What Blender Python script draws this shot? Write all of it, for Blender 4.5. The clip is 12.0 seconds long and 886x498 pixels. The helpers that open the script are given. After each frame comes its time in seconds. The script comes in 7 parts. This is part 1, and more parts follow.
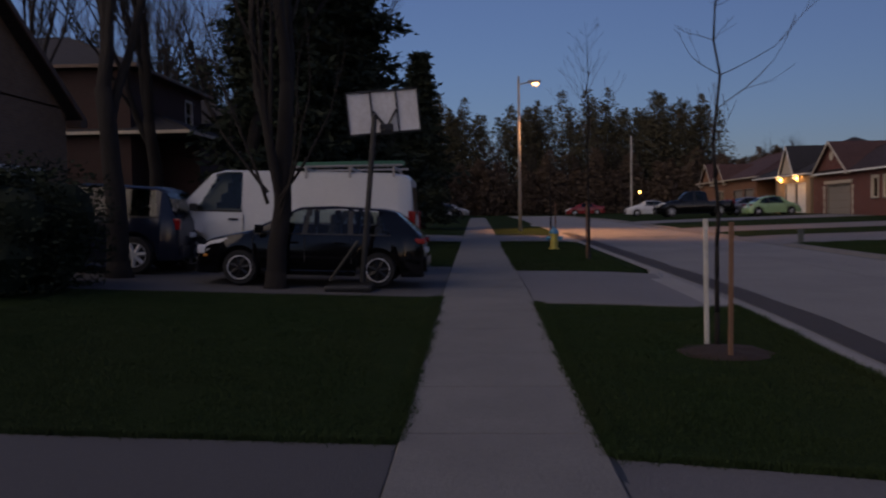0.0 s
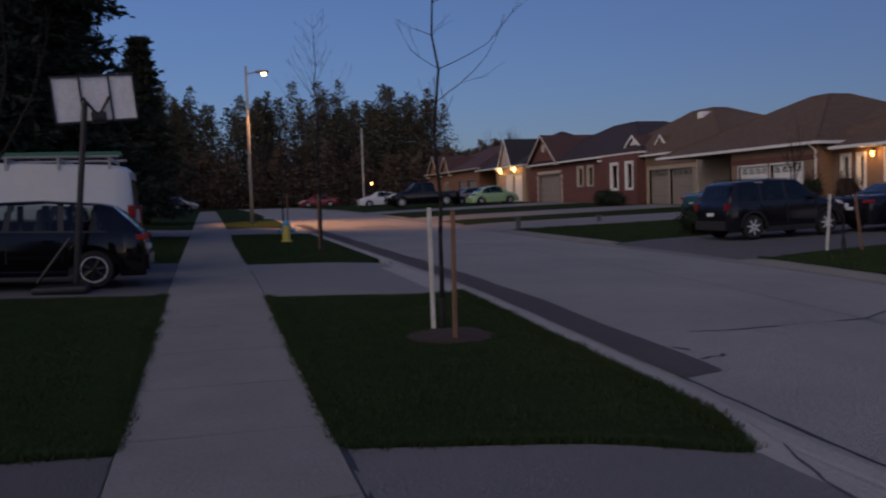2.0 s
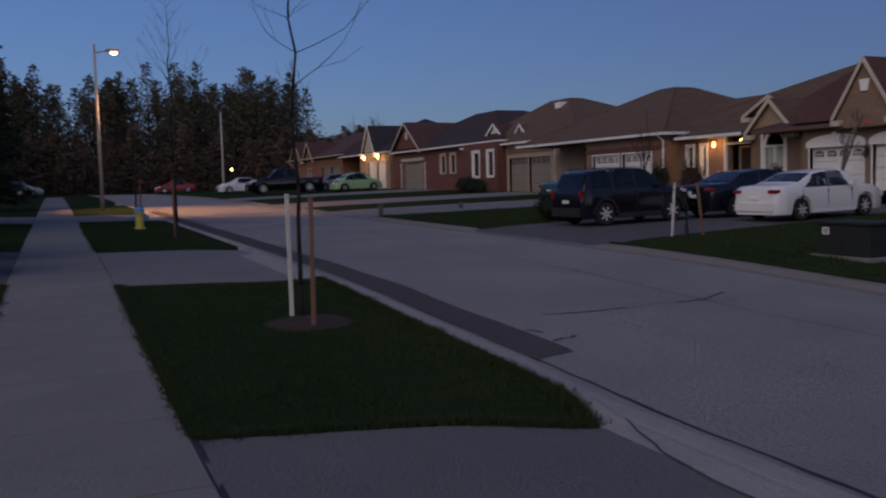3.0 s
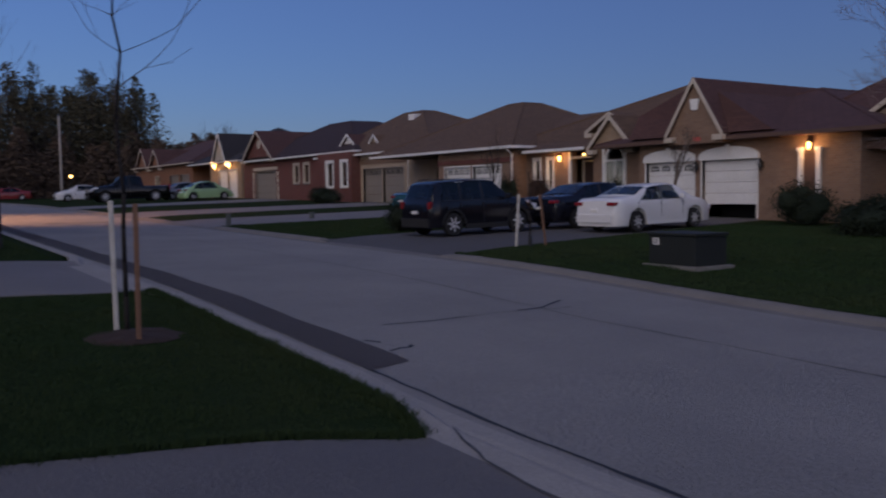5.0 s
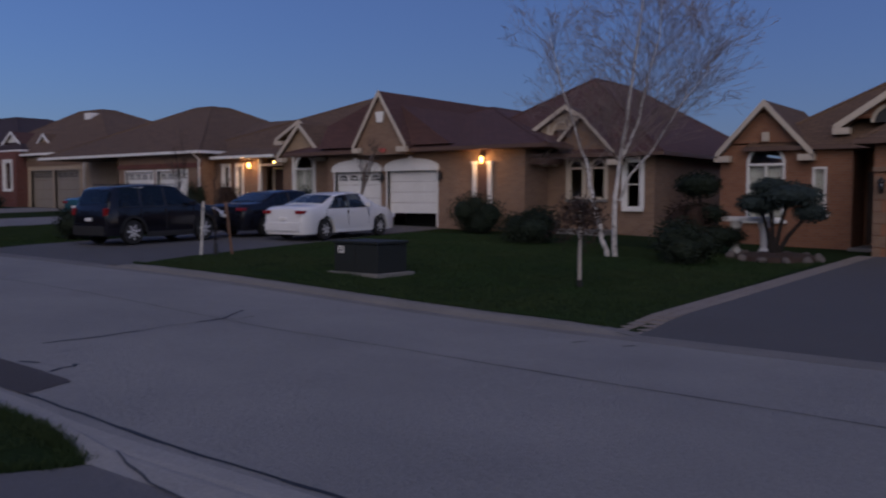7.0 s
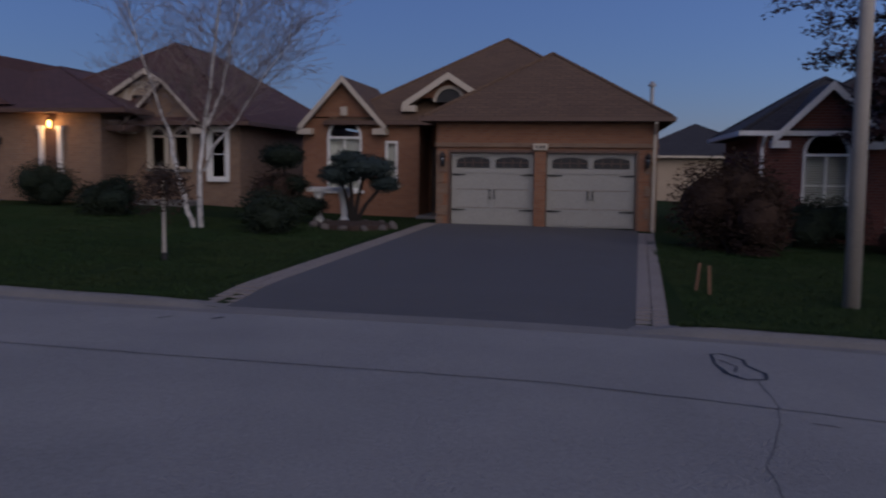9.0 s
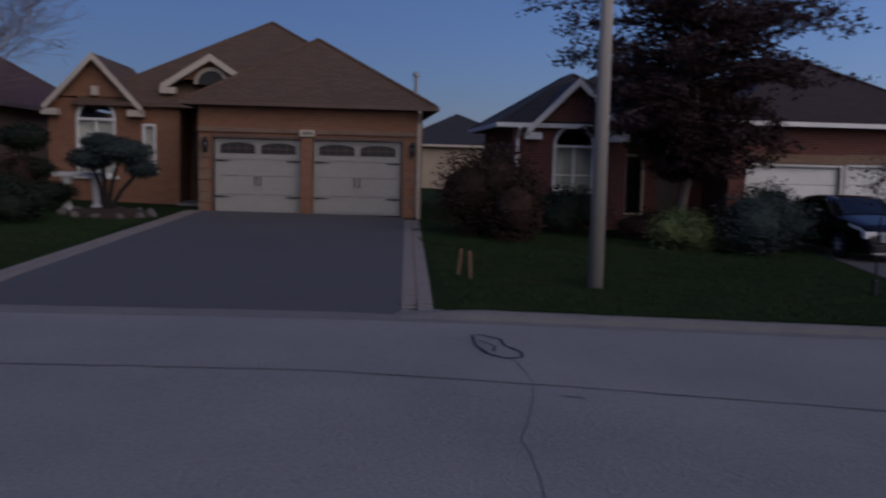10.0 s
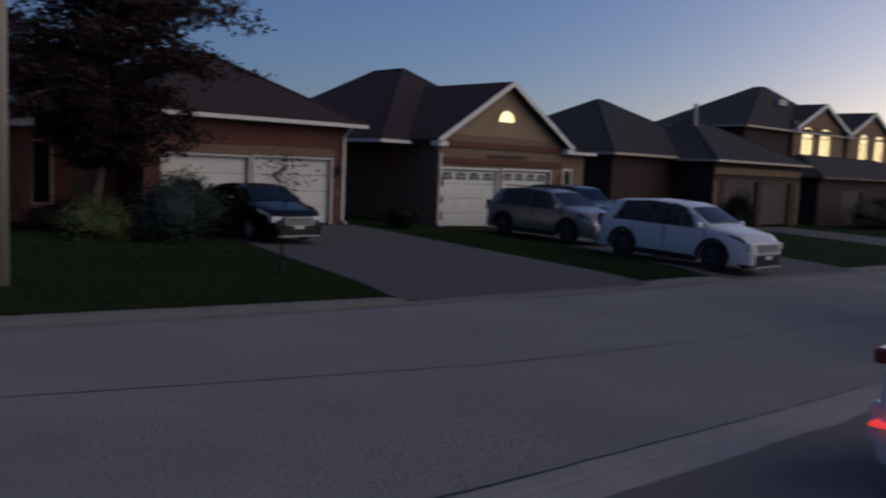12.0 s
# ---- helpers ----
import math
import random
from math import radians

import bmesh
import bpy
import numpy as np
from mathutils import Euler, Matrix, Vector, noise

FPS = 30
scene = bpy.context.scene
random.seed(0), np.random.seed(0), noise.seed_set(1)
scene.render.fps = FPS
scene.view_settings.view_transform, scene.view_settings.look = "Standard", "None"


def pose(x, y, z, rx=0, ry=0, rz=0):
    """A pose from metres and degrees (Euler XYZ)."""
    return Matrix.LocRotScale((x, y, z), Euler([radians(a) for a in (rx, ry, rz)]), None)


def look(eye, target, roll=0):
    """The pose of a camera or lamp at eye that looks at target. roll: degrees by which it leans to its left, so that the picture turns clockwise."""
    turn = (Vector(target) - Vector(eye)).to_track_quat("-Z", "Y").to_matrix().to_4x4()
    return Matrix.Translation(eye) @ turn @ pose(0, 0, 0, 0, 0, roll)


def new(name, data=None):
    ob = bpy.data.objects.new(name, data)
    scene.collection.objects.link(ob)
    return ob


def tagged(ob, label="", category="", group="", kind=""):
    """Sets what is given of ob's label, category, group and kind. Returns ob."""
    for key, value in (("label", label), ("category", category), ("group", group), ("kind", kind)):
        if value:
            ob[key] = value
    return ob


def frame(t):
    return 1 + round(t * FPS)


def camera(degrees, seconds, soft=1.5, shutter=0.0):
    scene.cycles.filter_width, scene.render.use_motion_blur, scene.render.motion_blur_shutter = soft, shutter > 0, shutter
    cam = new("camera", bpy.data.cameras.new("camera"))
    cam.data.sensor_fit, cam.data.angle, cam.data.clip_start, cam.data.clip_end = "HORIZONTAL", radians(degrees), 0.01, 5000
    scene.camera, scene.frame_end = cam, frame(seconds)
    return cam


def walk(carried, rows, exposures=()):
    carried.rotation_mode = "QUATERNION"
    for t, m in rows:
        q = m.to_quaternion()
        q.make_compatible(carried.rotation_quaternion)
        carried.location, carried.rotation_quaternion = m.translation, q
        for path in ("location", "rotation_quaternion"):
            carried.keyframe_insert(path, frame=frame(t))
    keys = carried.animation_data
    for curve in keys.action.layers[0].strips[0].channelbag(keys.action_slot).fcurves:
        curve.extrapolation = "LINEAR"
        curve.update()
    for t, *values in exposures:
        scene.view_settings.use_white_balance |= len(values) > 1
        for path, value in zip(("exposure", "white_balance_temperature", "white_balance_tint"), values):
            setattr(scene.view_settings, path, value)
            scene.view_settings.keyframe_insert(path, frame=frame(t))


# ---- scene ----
cam = camera(54.0, 12.0, soft=2.1, shutter=0.4)
PATH = [
    (0.0, 0.000, 0.001, 1.709, 2.20, -2.25, 0.90),
    (0.5, 0.018, 0.005, 1.705, -2.14, -2.70, 1.18),
    (1.0, 0.040, 0.038, 1.699, -6.93, -2.89, 1.42),
    (1.5, 0.063, 0.070, 1.701, -11.14, -2.99, 1.60),
    (2.0, 0.079, 0.063, 1.697, -15.17, -3.18, 1.78),
    (2.5, 0.103, 0.049, 1.691, -19.86, -3.71, 1.74),
    (3.0, 0.136, 0.031, 1.688, -24.07, -4.29, 1.48),
    (3.2, 0.179, 0.026, 1.687, -25.06, -4.31, 1.22),
    (4.8, 0.325, 0.015, 1.669, -31.52, -3.82, 0.99),
    (5.0, 0.376, 0.012, 1.660, -33.43, -3.76, 0.87),
    (5.5, 0.439, 0.014, 1.656, -38.47, -3.52, 0.47),
    (6.0, 0.456, -0.028, 1.657, -43.09, -3.39, 0.18),
    (6.5, 0.478, -0.073, 1.661, -47.71, -3.52, 0.27),
    (6.7, 0.493, -0.083, 1.668, -49.88, -3.46, 0.17),
    (8.3, 0.492, -0.083, 1.684, -70.45, -4.58, -0.36),
    (8.5, 0.490, -0.084, 1.686, -73.26, -4.89, -0.43),
    (9.0, 0.499, -0.093, 1.683, -80.07, -5.25, -0.63),
    (9.5, 0.501, -0.108, 1.685, -87.21, -5.48, -1.06),
    (10.0, 0.500, -0.119, 1.688, -95.20, -5.84, -1.41),
    (10.5, 0.498, -0.129, 1.691, -104.29, -6.30, -1.60),
    (11.0, 0.481, -0.153, 1.691, -113.44, -6.20, -1.99),
    (11.5, 0.471, -0.152, 1.700, -122.41, -5.70, -2.33),
    (12.0, 0.466, -0.148, 1.699, -132.15, -5.38, -2.40),
]
walk(cam, [(t, pose(x, y, z, 90 + p, r, w)) for t, x, y, z, w, p, r in PATH],
     exposures=[(0.0, -0.18, 6900, 21), (2.0, -0.02, 6300, 20), (3.2, -0.08, 6050, 20), (6.0, 0.03, 5750, 21), (9.5, 0.0, 5750, 19), (11.0, -0.12, 5950, 16), (12.0, -0.3, 6150, 13)])

# ---- world: clear dusk sky, the sun just under the horizon in the south ----
world = bpy.data.worlds.new("dusk")
scene.world = world
world.use_nodes = True
wn, wl = world.node_tree.nodes, world.node_tree.links
sky = wn.new("ShaderNodeTexSky")
sky.sky_type = 'NISHITA'
sky.sun_disc = False
sky.sun_elevation = radians(7.0)
sky.sun_rotation = radians(165)
sky.air_density, sky.dust_density, sky.ozone_density = 1.0, 0.5, 4.0
bg = wn["Background"]
hue = wn.new("ShaderNodeMix")
hue.data_type, hue.blend_type = 'RGBA', 'MULTIPLY'
hue.inputs[0].default_value = 1.0
hue.inputs[7].default_value = (0.96, 0.9, 1.0, 1)
wl.new(sky.outputs[0], hue.inputs[6])
# the even blue of the dusk vault, over the glow that the sun still sends up
vault = wn.new("ShaderNodeMix")
vault.data_type = 'RGBA'
vault.inputs[0].default_value = 0.42
vault.inputs[7].default_value = (0.74, 0.9, 1.98, 1)
wl.new(hue.outputs[2], vault.inputs[6])
wl.new(vault.outputs[2], bg.inputs[0])
bg.inputs[1].default_value = 0.124


def lamp(name, kind, m, power, colour, size=0.1):
    d = bpy.data.lights.new(name, kind)
    d.energy, d.color = power, colour
    if kind == 'AREA':
        d.size = size
    elif kind == 'SUN':
        d.angle = size
    else:
        d.shadow_soft_size = size
    ob = new(name, d)
    ob.matrix_world = m
    return ob


# the afterglow: a broad, low, warm light from the west
lamp("afterglow", 'SUN', look((-9, -5, 5), (0, 0, 0)), 1.5, (1.0, 0.85, 0.66), radians(75))


# ---- materials ----
def nodes_of(name):
    m = bpy.data.materials.new(name)
    m.use_nodes = True
    return m, m.node_tree.nodes, m.node_tree.links, m.node_tree.nodes["Principled BSDF"]


def noise_fac(N, L, coord, scale, detail=3.0, rough=0.6):
    n = N.new("ShaderNodeTexNoise")
    n.inputs["Scale"].default_value = scale
    n.inputs["Detail"].default_value = detail
    n.inputs["Roughness"].default_value = rough
    L.new(coord, n.inputs["Vector"])
    return n.outputs["Fac"]


def mixc(N, L, fac, a, b):
    m = N.new("ShaderNodeMix")
    m.data_type = 'RGBA'
    for sock, v in ((m.inputs[0], fac), (m.inputs[6], a), (m.inputs[7], b)):
        if hasattr(v, "links"):
            L.new(v, sock)
        else:
            sock.default_value = v if isinstance(v, (int, float)) else (*v, 1) if len(v) == 3 else v
    return m.outputs[2]


def spread(N, L, v, lo, hi):
    r = N.new("ShaderNodeMapRange")
    r.inputs[1].default_value, r.inputs[2].default_value = lo, hi
    L.new(v, r.inputs[0])
    return r.outputs[0]


def bumped(N, L, B, height, strength, dist=0.02):
    b = N.new("ShaderNodeBump")
    b.inputs["Strength"].default_value, b.inputs["Distance"].default_value = strength, dist
    L.new(height, b.inputs["Height"])
    L.new(b.outputs[0], B.inputs["Normal"])


def mat(name, c1, c2=None, rough=0.7, big=0.5, fine=12.0, bump=0.2, metal=0.0, spec=0.5, coat=0.0):
    """A surface that varies between two colours in stains and in grain."""
    m, N, L, B = nodes_of(name)
    c2 = c2 or tuple(v * 0.75 for v in c1)
    pos = N.new("ShaderNodeNewGeometry").outputs["Position"]
    a = spread(N, L, noise_fac(N, L, pos, big, 4), 0.35, 0.65)
    b = spread(N, L, noise_fac(N, L, pos, fine, 4, 0.7), 0.3, 0.7)
    col = mixc(N, L, a, c1, c2)
    grain = mixc(N, L, b, tuple(v * 0.7 for v in c1), tuple(min(1, v * 1.22) for v in c1))
    L.new(mixc(N, L, 0.5, col, grain), B.inputs["Base Color"])
    B.inputs["Roughness"].default_value, B.inputs["Metallic"].default_value = rough, metal
    B.inputs["Specular IOR Level"].default_value = spec
    B.inputs["Coat Weight"].default_value = coat
    B.inputs["Coat Roughness"].default_value = 0.09
    if bump:
        bumped(N, L, B, b, bump)
    return m


def wall_coords(N, L, vscale=1.0):
    """Along the wall, and up it, whichever way it faces."""
    g = N.new("ShaderNodeNewGeometry")
    p, n = N.new("ShaderNodeSeparateXYZ"), N.new("ShaderNodeSeparateXYZ")
    L.new(g.outputs["Position"], p.inputs[0])
    L.new(g.outputs["True Normal"], n.inputs[0])

    def op(kind, a, b=None):
        o = N.new("ShaderNodeMath")
        o.operation = kind
        for k, v in ((0, a), (1, b)):
            if v is None:
                continue
            if isinstance(v, (int, float)):
                o.inputs[k].default_value = v
            else:
                L.new(v, o.inputs[k])
        return o.outputs[0]
    facing = op('GREATER_THAN', op('ABSOLUTE', n.outputs[0]), op('ABSOLUTE', n.outputs[1]))
    u = op('ADD', op('MULTIPLY', p.outputs[1], facing), op('MULTIPLY', p.outputs[0], op('SUBTRACT', 1.0, facing)))
    c = N.new("ShaderNodeCombineXYZ")
    L.new(u, c.inputs[0])
    L.new(op('MULTIPLY', p.outputs[2], vscale), c.inputs[1])
    return c.outputs[0], g.outputs["Position"]


def masonry(name, c1, c2, mortar, w=0.21, h=0.075, gap=0.008, rough=0.85, vscale=1.0, bump=0.5):
    m, N, L, B = nodes_of(name)
    uv, pos = wall_coords(N, L, vscale)
    t = N.new("ShaderNodeTexBrick")
    L.new(uv, t.inputs["Vector"])
    t.inputs["Color1"].default_value, t.inputs["Color2"].default_value = (*c1, 1), (*c2, 1)
    t.inputs["Mortar"].default_value = (*mortar, 1)
    t.inputs["Scale"].default_value = 1.0
    t.inputs["Mortar Size"].default_value = gap
    t.inputs["Mortar Smooth"].default_value = 0.2
    t.inputs["Brick Width"].default_value, t.inputs["Row Height"].default_value = w, h
    stain = spread(N, L, noise_fac(N, L, pos, 0.6, 5), 0.3, 0.75)
    grain = noise_fac(N, L, pos, 30, 3)
    col = mixc(N, L, stain, t.outputs["Color"], tuple(0.75 * v for v in c2))
    mm = N.new("ShaderNodeMix")
    mm.data_type, mm.blend_type = 'RGBA', 'MULTIPLY'
    mm.inputs[0].default_value = 0.4
    L.new(mixc(N, L, 0.5, t.outputs["Color"], col), mm.inputs[6])
    L.new(grain, mm.inputs[7])
    L.new(mm.outputs[2], B.inputs["Base Color"])
    B.inputs["Roughness"].default_value = rough
    inv = N.new("ShaderNodeMath")
    inv.operation = 'SUBTRACT'
    inv.inputs[0].default_value = 1.0
    L.new(t.outputs["Fac"], inv.inputs[1])
    bumped(N, L, B, inv.outputs[0], bump, 0.012)
    return m


def glass(name, tint=(0.9, 0.95, 0.95), rough=0.02, spec=0.5):
    m, N, L, B = nodes_of(name)
    B.inputs["Base Color"].default_value = (*tint, 1)
    B.inputs["Roughness"].default_value = rough
    B.inputs["Transmission Weight"].default_value = 1.0
    B.inputs["IOR"].default_value = 1.45
    B.inputs["Specular IOR Level"].default_value = spec
    return m


def glow(name, colour, strength):
    m, N, L, B = nodes_of(name)
    B.inputs["Base Color"].default_value = (*colour, 1)
    B.inputs["Emission Color"].default_value = (*colour, 1)
    B.inputs["Emission Strength"].default_value = strength
    return m


def paint(name, c, rough=0.25, metal=0.0, coat=0.5):
    return mat(name, c, tuple(v * 0.9 for v in c), rough, 1.5, 60, 0.0, metal, 0.4, coat)


GRASS = mat("grass", (0.02, 0.036, 0.013), (0.03, 0.04, 0.017), 1.0, 0.35, 25, 0.8, spec=0.03)
BLADE = mat("grass_blade", (0.022, 0.046, 0.014), (0.042, 0.054, 0.02), 0.8, 0.4, 9, 0, spec=0.2)
ASPHALT = mat("road_asphalt", (0.285, 0.277, 0.27), (0.19, 0.187, 0.19), 0.88, 0.45, 26, 0.9)
PATCH = mat("dark_asphalt", (0.17, 0.158, 0.164), (0.135, 0.127, 0.133), 0.85, 0.5, 50, 0.5)
DRIVE = mat("drive_asphalt", (0.098, 0.094, 0.096), (0.076, 0.074, 0.077), 0.85, 0.3, 45, 0.5)
DRIVE_NEAR = mat("drive_worn", (0.165, 0.158, 0.16), (0.125, 0.12, 0.125), 0.85, 0.5, 40, 0.7)
DRIVE_PALE = mat("drive_pale", (0.2, 0.19, 0.19), (0.16, 0.155, 0.16), 0.85, 0.4, 45, 0.5)
CONCRETE = mat("concrete", (0.215, 0.206, 0.192), (0.16, 0.153, 0.145), 0.85, 1.1, 40, 0.4)
PAVER = mat("paver", (0.25, 0.215, 0.19), (0.19, 0.165, 0.15), 0.85, 1.5, 30, 0.4)
TAR = mat("tar", (0.02, 0.02, 0.022), None, 0.6, 3, 40, 0.2)
EARTH = mat("mulch", (0.06, 0.035, 0.025), (0.035, 0.022, 0.018), 0.95, 3, 35, 1.0)
BRICK_RED = masonry("red_brick", (0.22, 0.065, 0.045), (0.15, 0.045, 0.036), (0.2, 0.15, 0.13))
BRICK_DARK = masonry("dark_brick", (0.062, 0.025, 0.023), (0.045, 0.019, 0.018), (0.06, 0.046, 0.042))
BRICK_ORANGE = masonry("orange_brick", (0.37, 0.17, 0.085), (0.3, 0.125, 0.064), (0.28, 0.21, 0.16))
BRICK_TAN = masonry("tan_brick", (0.32, 0.2, 0.125), (0.25, 0.15, 0.095), (0.28, 0.23, 0.19))
BRICK_BUFF = masonry("buff_brick", (0.45, 0.32, 0.2), (0.38, 0.26, 0.16), (0.35, 0.3, 0.24))
STUCCO = mat("stucco", (0.42, 0.33, 0.24), (0.36, 0.28, 0.2), 0.9, 0.8, 60, 0.3)
SHINGLE_BROWN = masonry("brown_shingle", (0.185, 0.112, 0.064), (0.14, 0.084, 0.05), (0.045, 0.03, 0.028), 0.33, 0.145, 0.012, 0.9, 1.9, 0.8)
SHINGLE_RED = masonry("red_shingle", (0.13, 0.06, 0.05), (0.095, 0.045, 0.04), (0.04, 0.022, 0.02), 0.33, 0.145, 0.012, 0.9, 1.9, 0.8)
SHINGLE_PLUM = masonry("plum_shingle", (0.062, 0.034, 0.034), (0.046, 0.026, 0.027), (0.02, 0.013, 0.013), 0.33, 0.145, 0.012, 0.9, 1.9, 0.8)
SHINGLE_DARK = masonry("dark_shingle", (0.05, 0.045, 0.05), (0.035, 0.033, 0.038), (0.015, 0.014, 0.016), 0.33, 0.145, 0.012, 0.9, 1.9, 0.8)
WHITE = mat("white_paint", (0.78, 0.77, 0.74), (0.68, 0.67, 0.64), 0.55, 1.2, 25, 0.05)
CREAM = mat("cream_paint", (0.52, 0.45, 0.36), (0.45, 0.39, 0.31), 0.55, 1.2, 25, 0.05)
BROWN_TRIM = mat("brown_trim", (0.12, 0.07, 0.05), None, 0.5, 1.2, 25, 0.05)
GREIGE = mat("greige_door", (0.34, 0.33, 0.3), (0.3, 0.29, 0.265), 0.55, 1.2, 25, 0.08)
TAUPE = mat("taupe_door", (0.27, 0.235, 0.2), (0.23, 0.2, 0.17), 0.55, 1.2, 25, 0.08)
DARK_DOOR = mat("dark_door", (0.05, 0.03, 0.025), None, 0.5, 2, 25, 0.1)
BLACK = mat("black_metal", (0.015, 0.015, 0.016), None, 0.5, 3, 40, 0.05)
RUBBER = mat("rubber", (0.018, 0.018, 0.018), None, 0.85, 3, 60, 0.2)
STEEL = mat("galvanised_steel", (0.42, 0.41, 0.4), (0.34, 0.33, 0.33), 0.5, 1.5, 30, 0.1, 0.6)
POLE = mat("concrete_pole", (0.42, 0.38, 0.33), (0.34, 0.31, 0.27), 0.8, 2, 60, 0.3)
CHROME = mat("alloy", (0.6, 0.6, 0.6), (0.52, 0.52, 0.52), 0.3, 3, 40, 0.0, 0.1)
STAKE_WHITE = mat("white_stake", (0.66, 0.63, 0.56), (0.5, 0.48, 0.42), 0.8, 4, 30, 0.3)
STAKE_BROWN = mat("brown_stake", (0.22, 0.12, 0.07), (0.16, 0.09, 0.055), 0.85, 4, 30, 0.3)
BARK = mat("bark", (0.024, 0.019, 0.016), (0.014, 0.011, 0.01), 0.95, 4, 30, 1.0)
BARK_PALE = mat("pale_bark", (0.2, 0.16, 0.13), (0.12, 0.1, 0.08), 0.95, 5, 30, 0.6)
BIRCH = mat("birch_bark", (0.66, 0.63, 0.59), (0.1, 0.09, 0.085), 0.8, 6, 20, 0.5)
BIRCH_TWIG = mat("birch_twig", (0.2, 0.155, 0.14), (0.15, 0.12, 0.11), 0.9, 2, 20, 0)
KERB_PALE = mat("pale_kerb", (0.34, 0.325, 0.305), (0.26, 0.25, 0.235), 0.88, 1.3, 35, 0.5)
# darker kerb concrete: the shade on the far kerb's face is in the colour
KERB_SHADED = mat("shaded_kerb", (0.19, 0.18, 0.172), (0.13, 0.125, 0.122), 0.88, 1.3, 35, 0.5)
TWIG = mat("twig", (0.05, 0.037, 0.032), (0.035, 0.027, 0.024), 0.9, 2, 20, 0)
NEEDLE = mat("spruce_needles", (0.026, 0.036, 0.026), (0.04, 0.046, 0.03), 0.9, 0.6, 5, 0, spec=0.1)
PINE = mat("pine_needles", (0.072, 0.07, 0.044), (0.095, 0.078, 0.052), 0.95, 0.12, 1.2, 0, spec=0.1)
YEW = mat("shrub_leaves", (0.015, 0.024, 0.015), (0.025, 0.032, 0.018), 0.85, 1, 6, 0, spec=0.2)
YEW_BLUE = mat("blue_juniper", (0.035, 0.05, 0.048), (0.026, 0.038, 0.034), 0.85, 1, 6, 0, spec=0.2)
LIME = mat("pale_shrub_leaves", (0.1, 0.13, 0.05), (0.07, 0.1, 0.04), 0.85, 1, 6, 0, spec=0.2)
REDBUSH = mat("red_twig_leaves", (0.05, 0.032, 0.024), (0.035, 0.024, 0.02), 0.9, 1, 6, 0, spec=0.1)
PLUM = mat("plum_leaves", (0.03, 0.013, 0.015), (0.045, 0.02, 0.018), 0.75, 0.8, 5, 0, spec=0.3)
GLASS = glass("window_glass")
AUTO_GLASS = glass("auto_glass", (0.09, 0.125, 0.125), spec=0.25)
PALE_GLASS = glass("pale_auto_glass", (0.62, 0.78, 0.76))
SCRUB = mat("brown_scrub", (0.115, 0.084, 0.062), (0.09, 0.068, 0.05), 0.95, 0.15, 1.2, 0, spec=0.1)
TAR_PALE = mat("worn_tar", (0.06, 0.058, 0.06), (0.09, 0.088, 0.09), 0.7, 3, 40, 0.2)
BLIND = mat("blind", (0.5, 0.5, 0.48), (0.42, 0.42, 0.4), 0.8, 2, 30, 0.1)
RED_LENS = mat("red_lens", (0.26, 0.012, 0.014), (0.18, 0.01, 0.01), 0.15, 4, 40, 0, coat=0.5)
DARK_LENS = mat("smoked_lens", (0.05, 0.055, 0.065), None, 0.12, 4, 40, 0, coat=0.8)
CLEAR_LENS = mat("clear_lens", (0.8, 0.8, 0.8), (0.7, 0.7, 0.72), 0.1, 4, 40, 0, coat=0.8)
AMBER_LENS = mat("amber_lens", (0.7, 0.25, 0.03), None, 0.15, 4, 40, 0, coat=0.5)
SODIUM = glow("sodium_bulb", (1.0, 0.5, 0.14), 14)
PORCH = glow("porch_bulb", (1.0, 0.5, 0.1), 14)
# emission that stands in for bright sky mirrored in window panes
PANE_GLOW = glow("pane_glow", (1.0, 0.74, 0.36), 2.0)


# ---- builders: all in world metres ----
def thing(name, at, label, category, group="", kind=""):
    ob = new(name)
    ob.empty_display_size = 0.2
    ob.matrix_world = at if isinstance(at, Matrix) else Matrix.Translation(at)
    return tagged(ob, label, category, group, kind)


def part(name, bm, material, parent=None, label="", local=False, smooth=False):
    """Links a bmesh as one mesh object; under a parent its world coordinates become the parent's own."""
    if parent is not None and not local:
        m = Matrix(parent.matrix_basis)
        if parent.parent is not None:
            m = parent.parent.matrix_basis @ m
        bmesh.ops.transform(bm, matrix=m.inverted(), verts=bm.verts)
    me = bpy.data.meshes.new(name)
    bm.normal_update()
    bm.to_mesh(me)
    bm.free()
    if smooth:
        me.polygons.foreach_set("use_smooth", [True] * len(me.polygons))
    me.materials.append(material)
    ob = new(name, me)
    if parent is not None:
        ob.parent = parent
    if label:
        tagged(ob, label)
    return ob


def B():
    return bmesh.new()


def box(bm, x0, x1, y0, y1, z0, z1, bevel=0.0):
    m = Matrix.LocRotScale(((x0 + x1) / 2, (y0 + y1) / 2, (z0 + z1) / 2), None, (abs(x1 - x0), abs(y1 - y0), abs(z1 - z0)))
    vs = bmesh.ops.create_cube(bm, size=1.0, matrix=m)["verts"]
    if bevel:
        es = list({e for v in vs for e in v.link_edges})
        bmesh.ops.bevel(bm, geom=es, offset=bevel, segments=2, affect='EDGES', profile=0.6)
    return bm


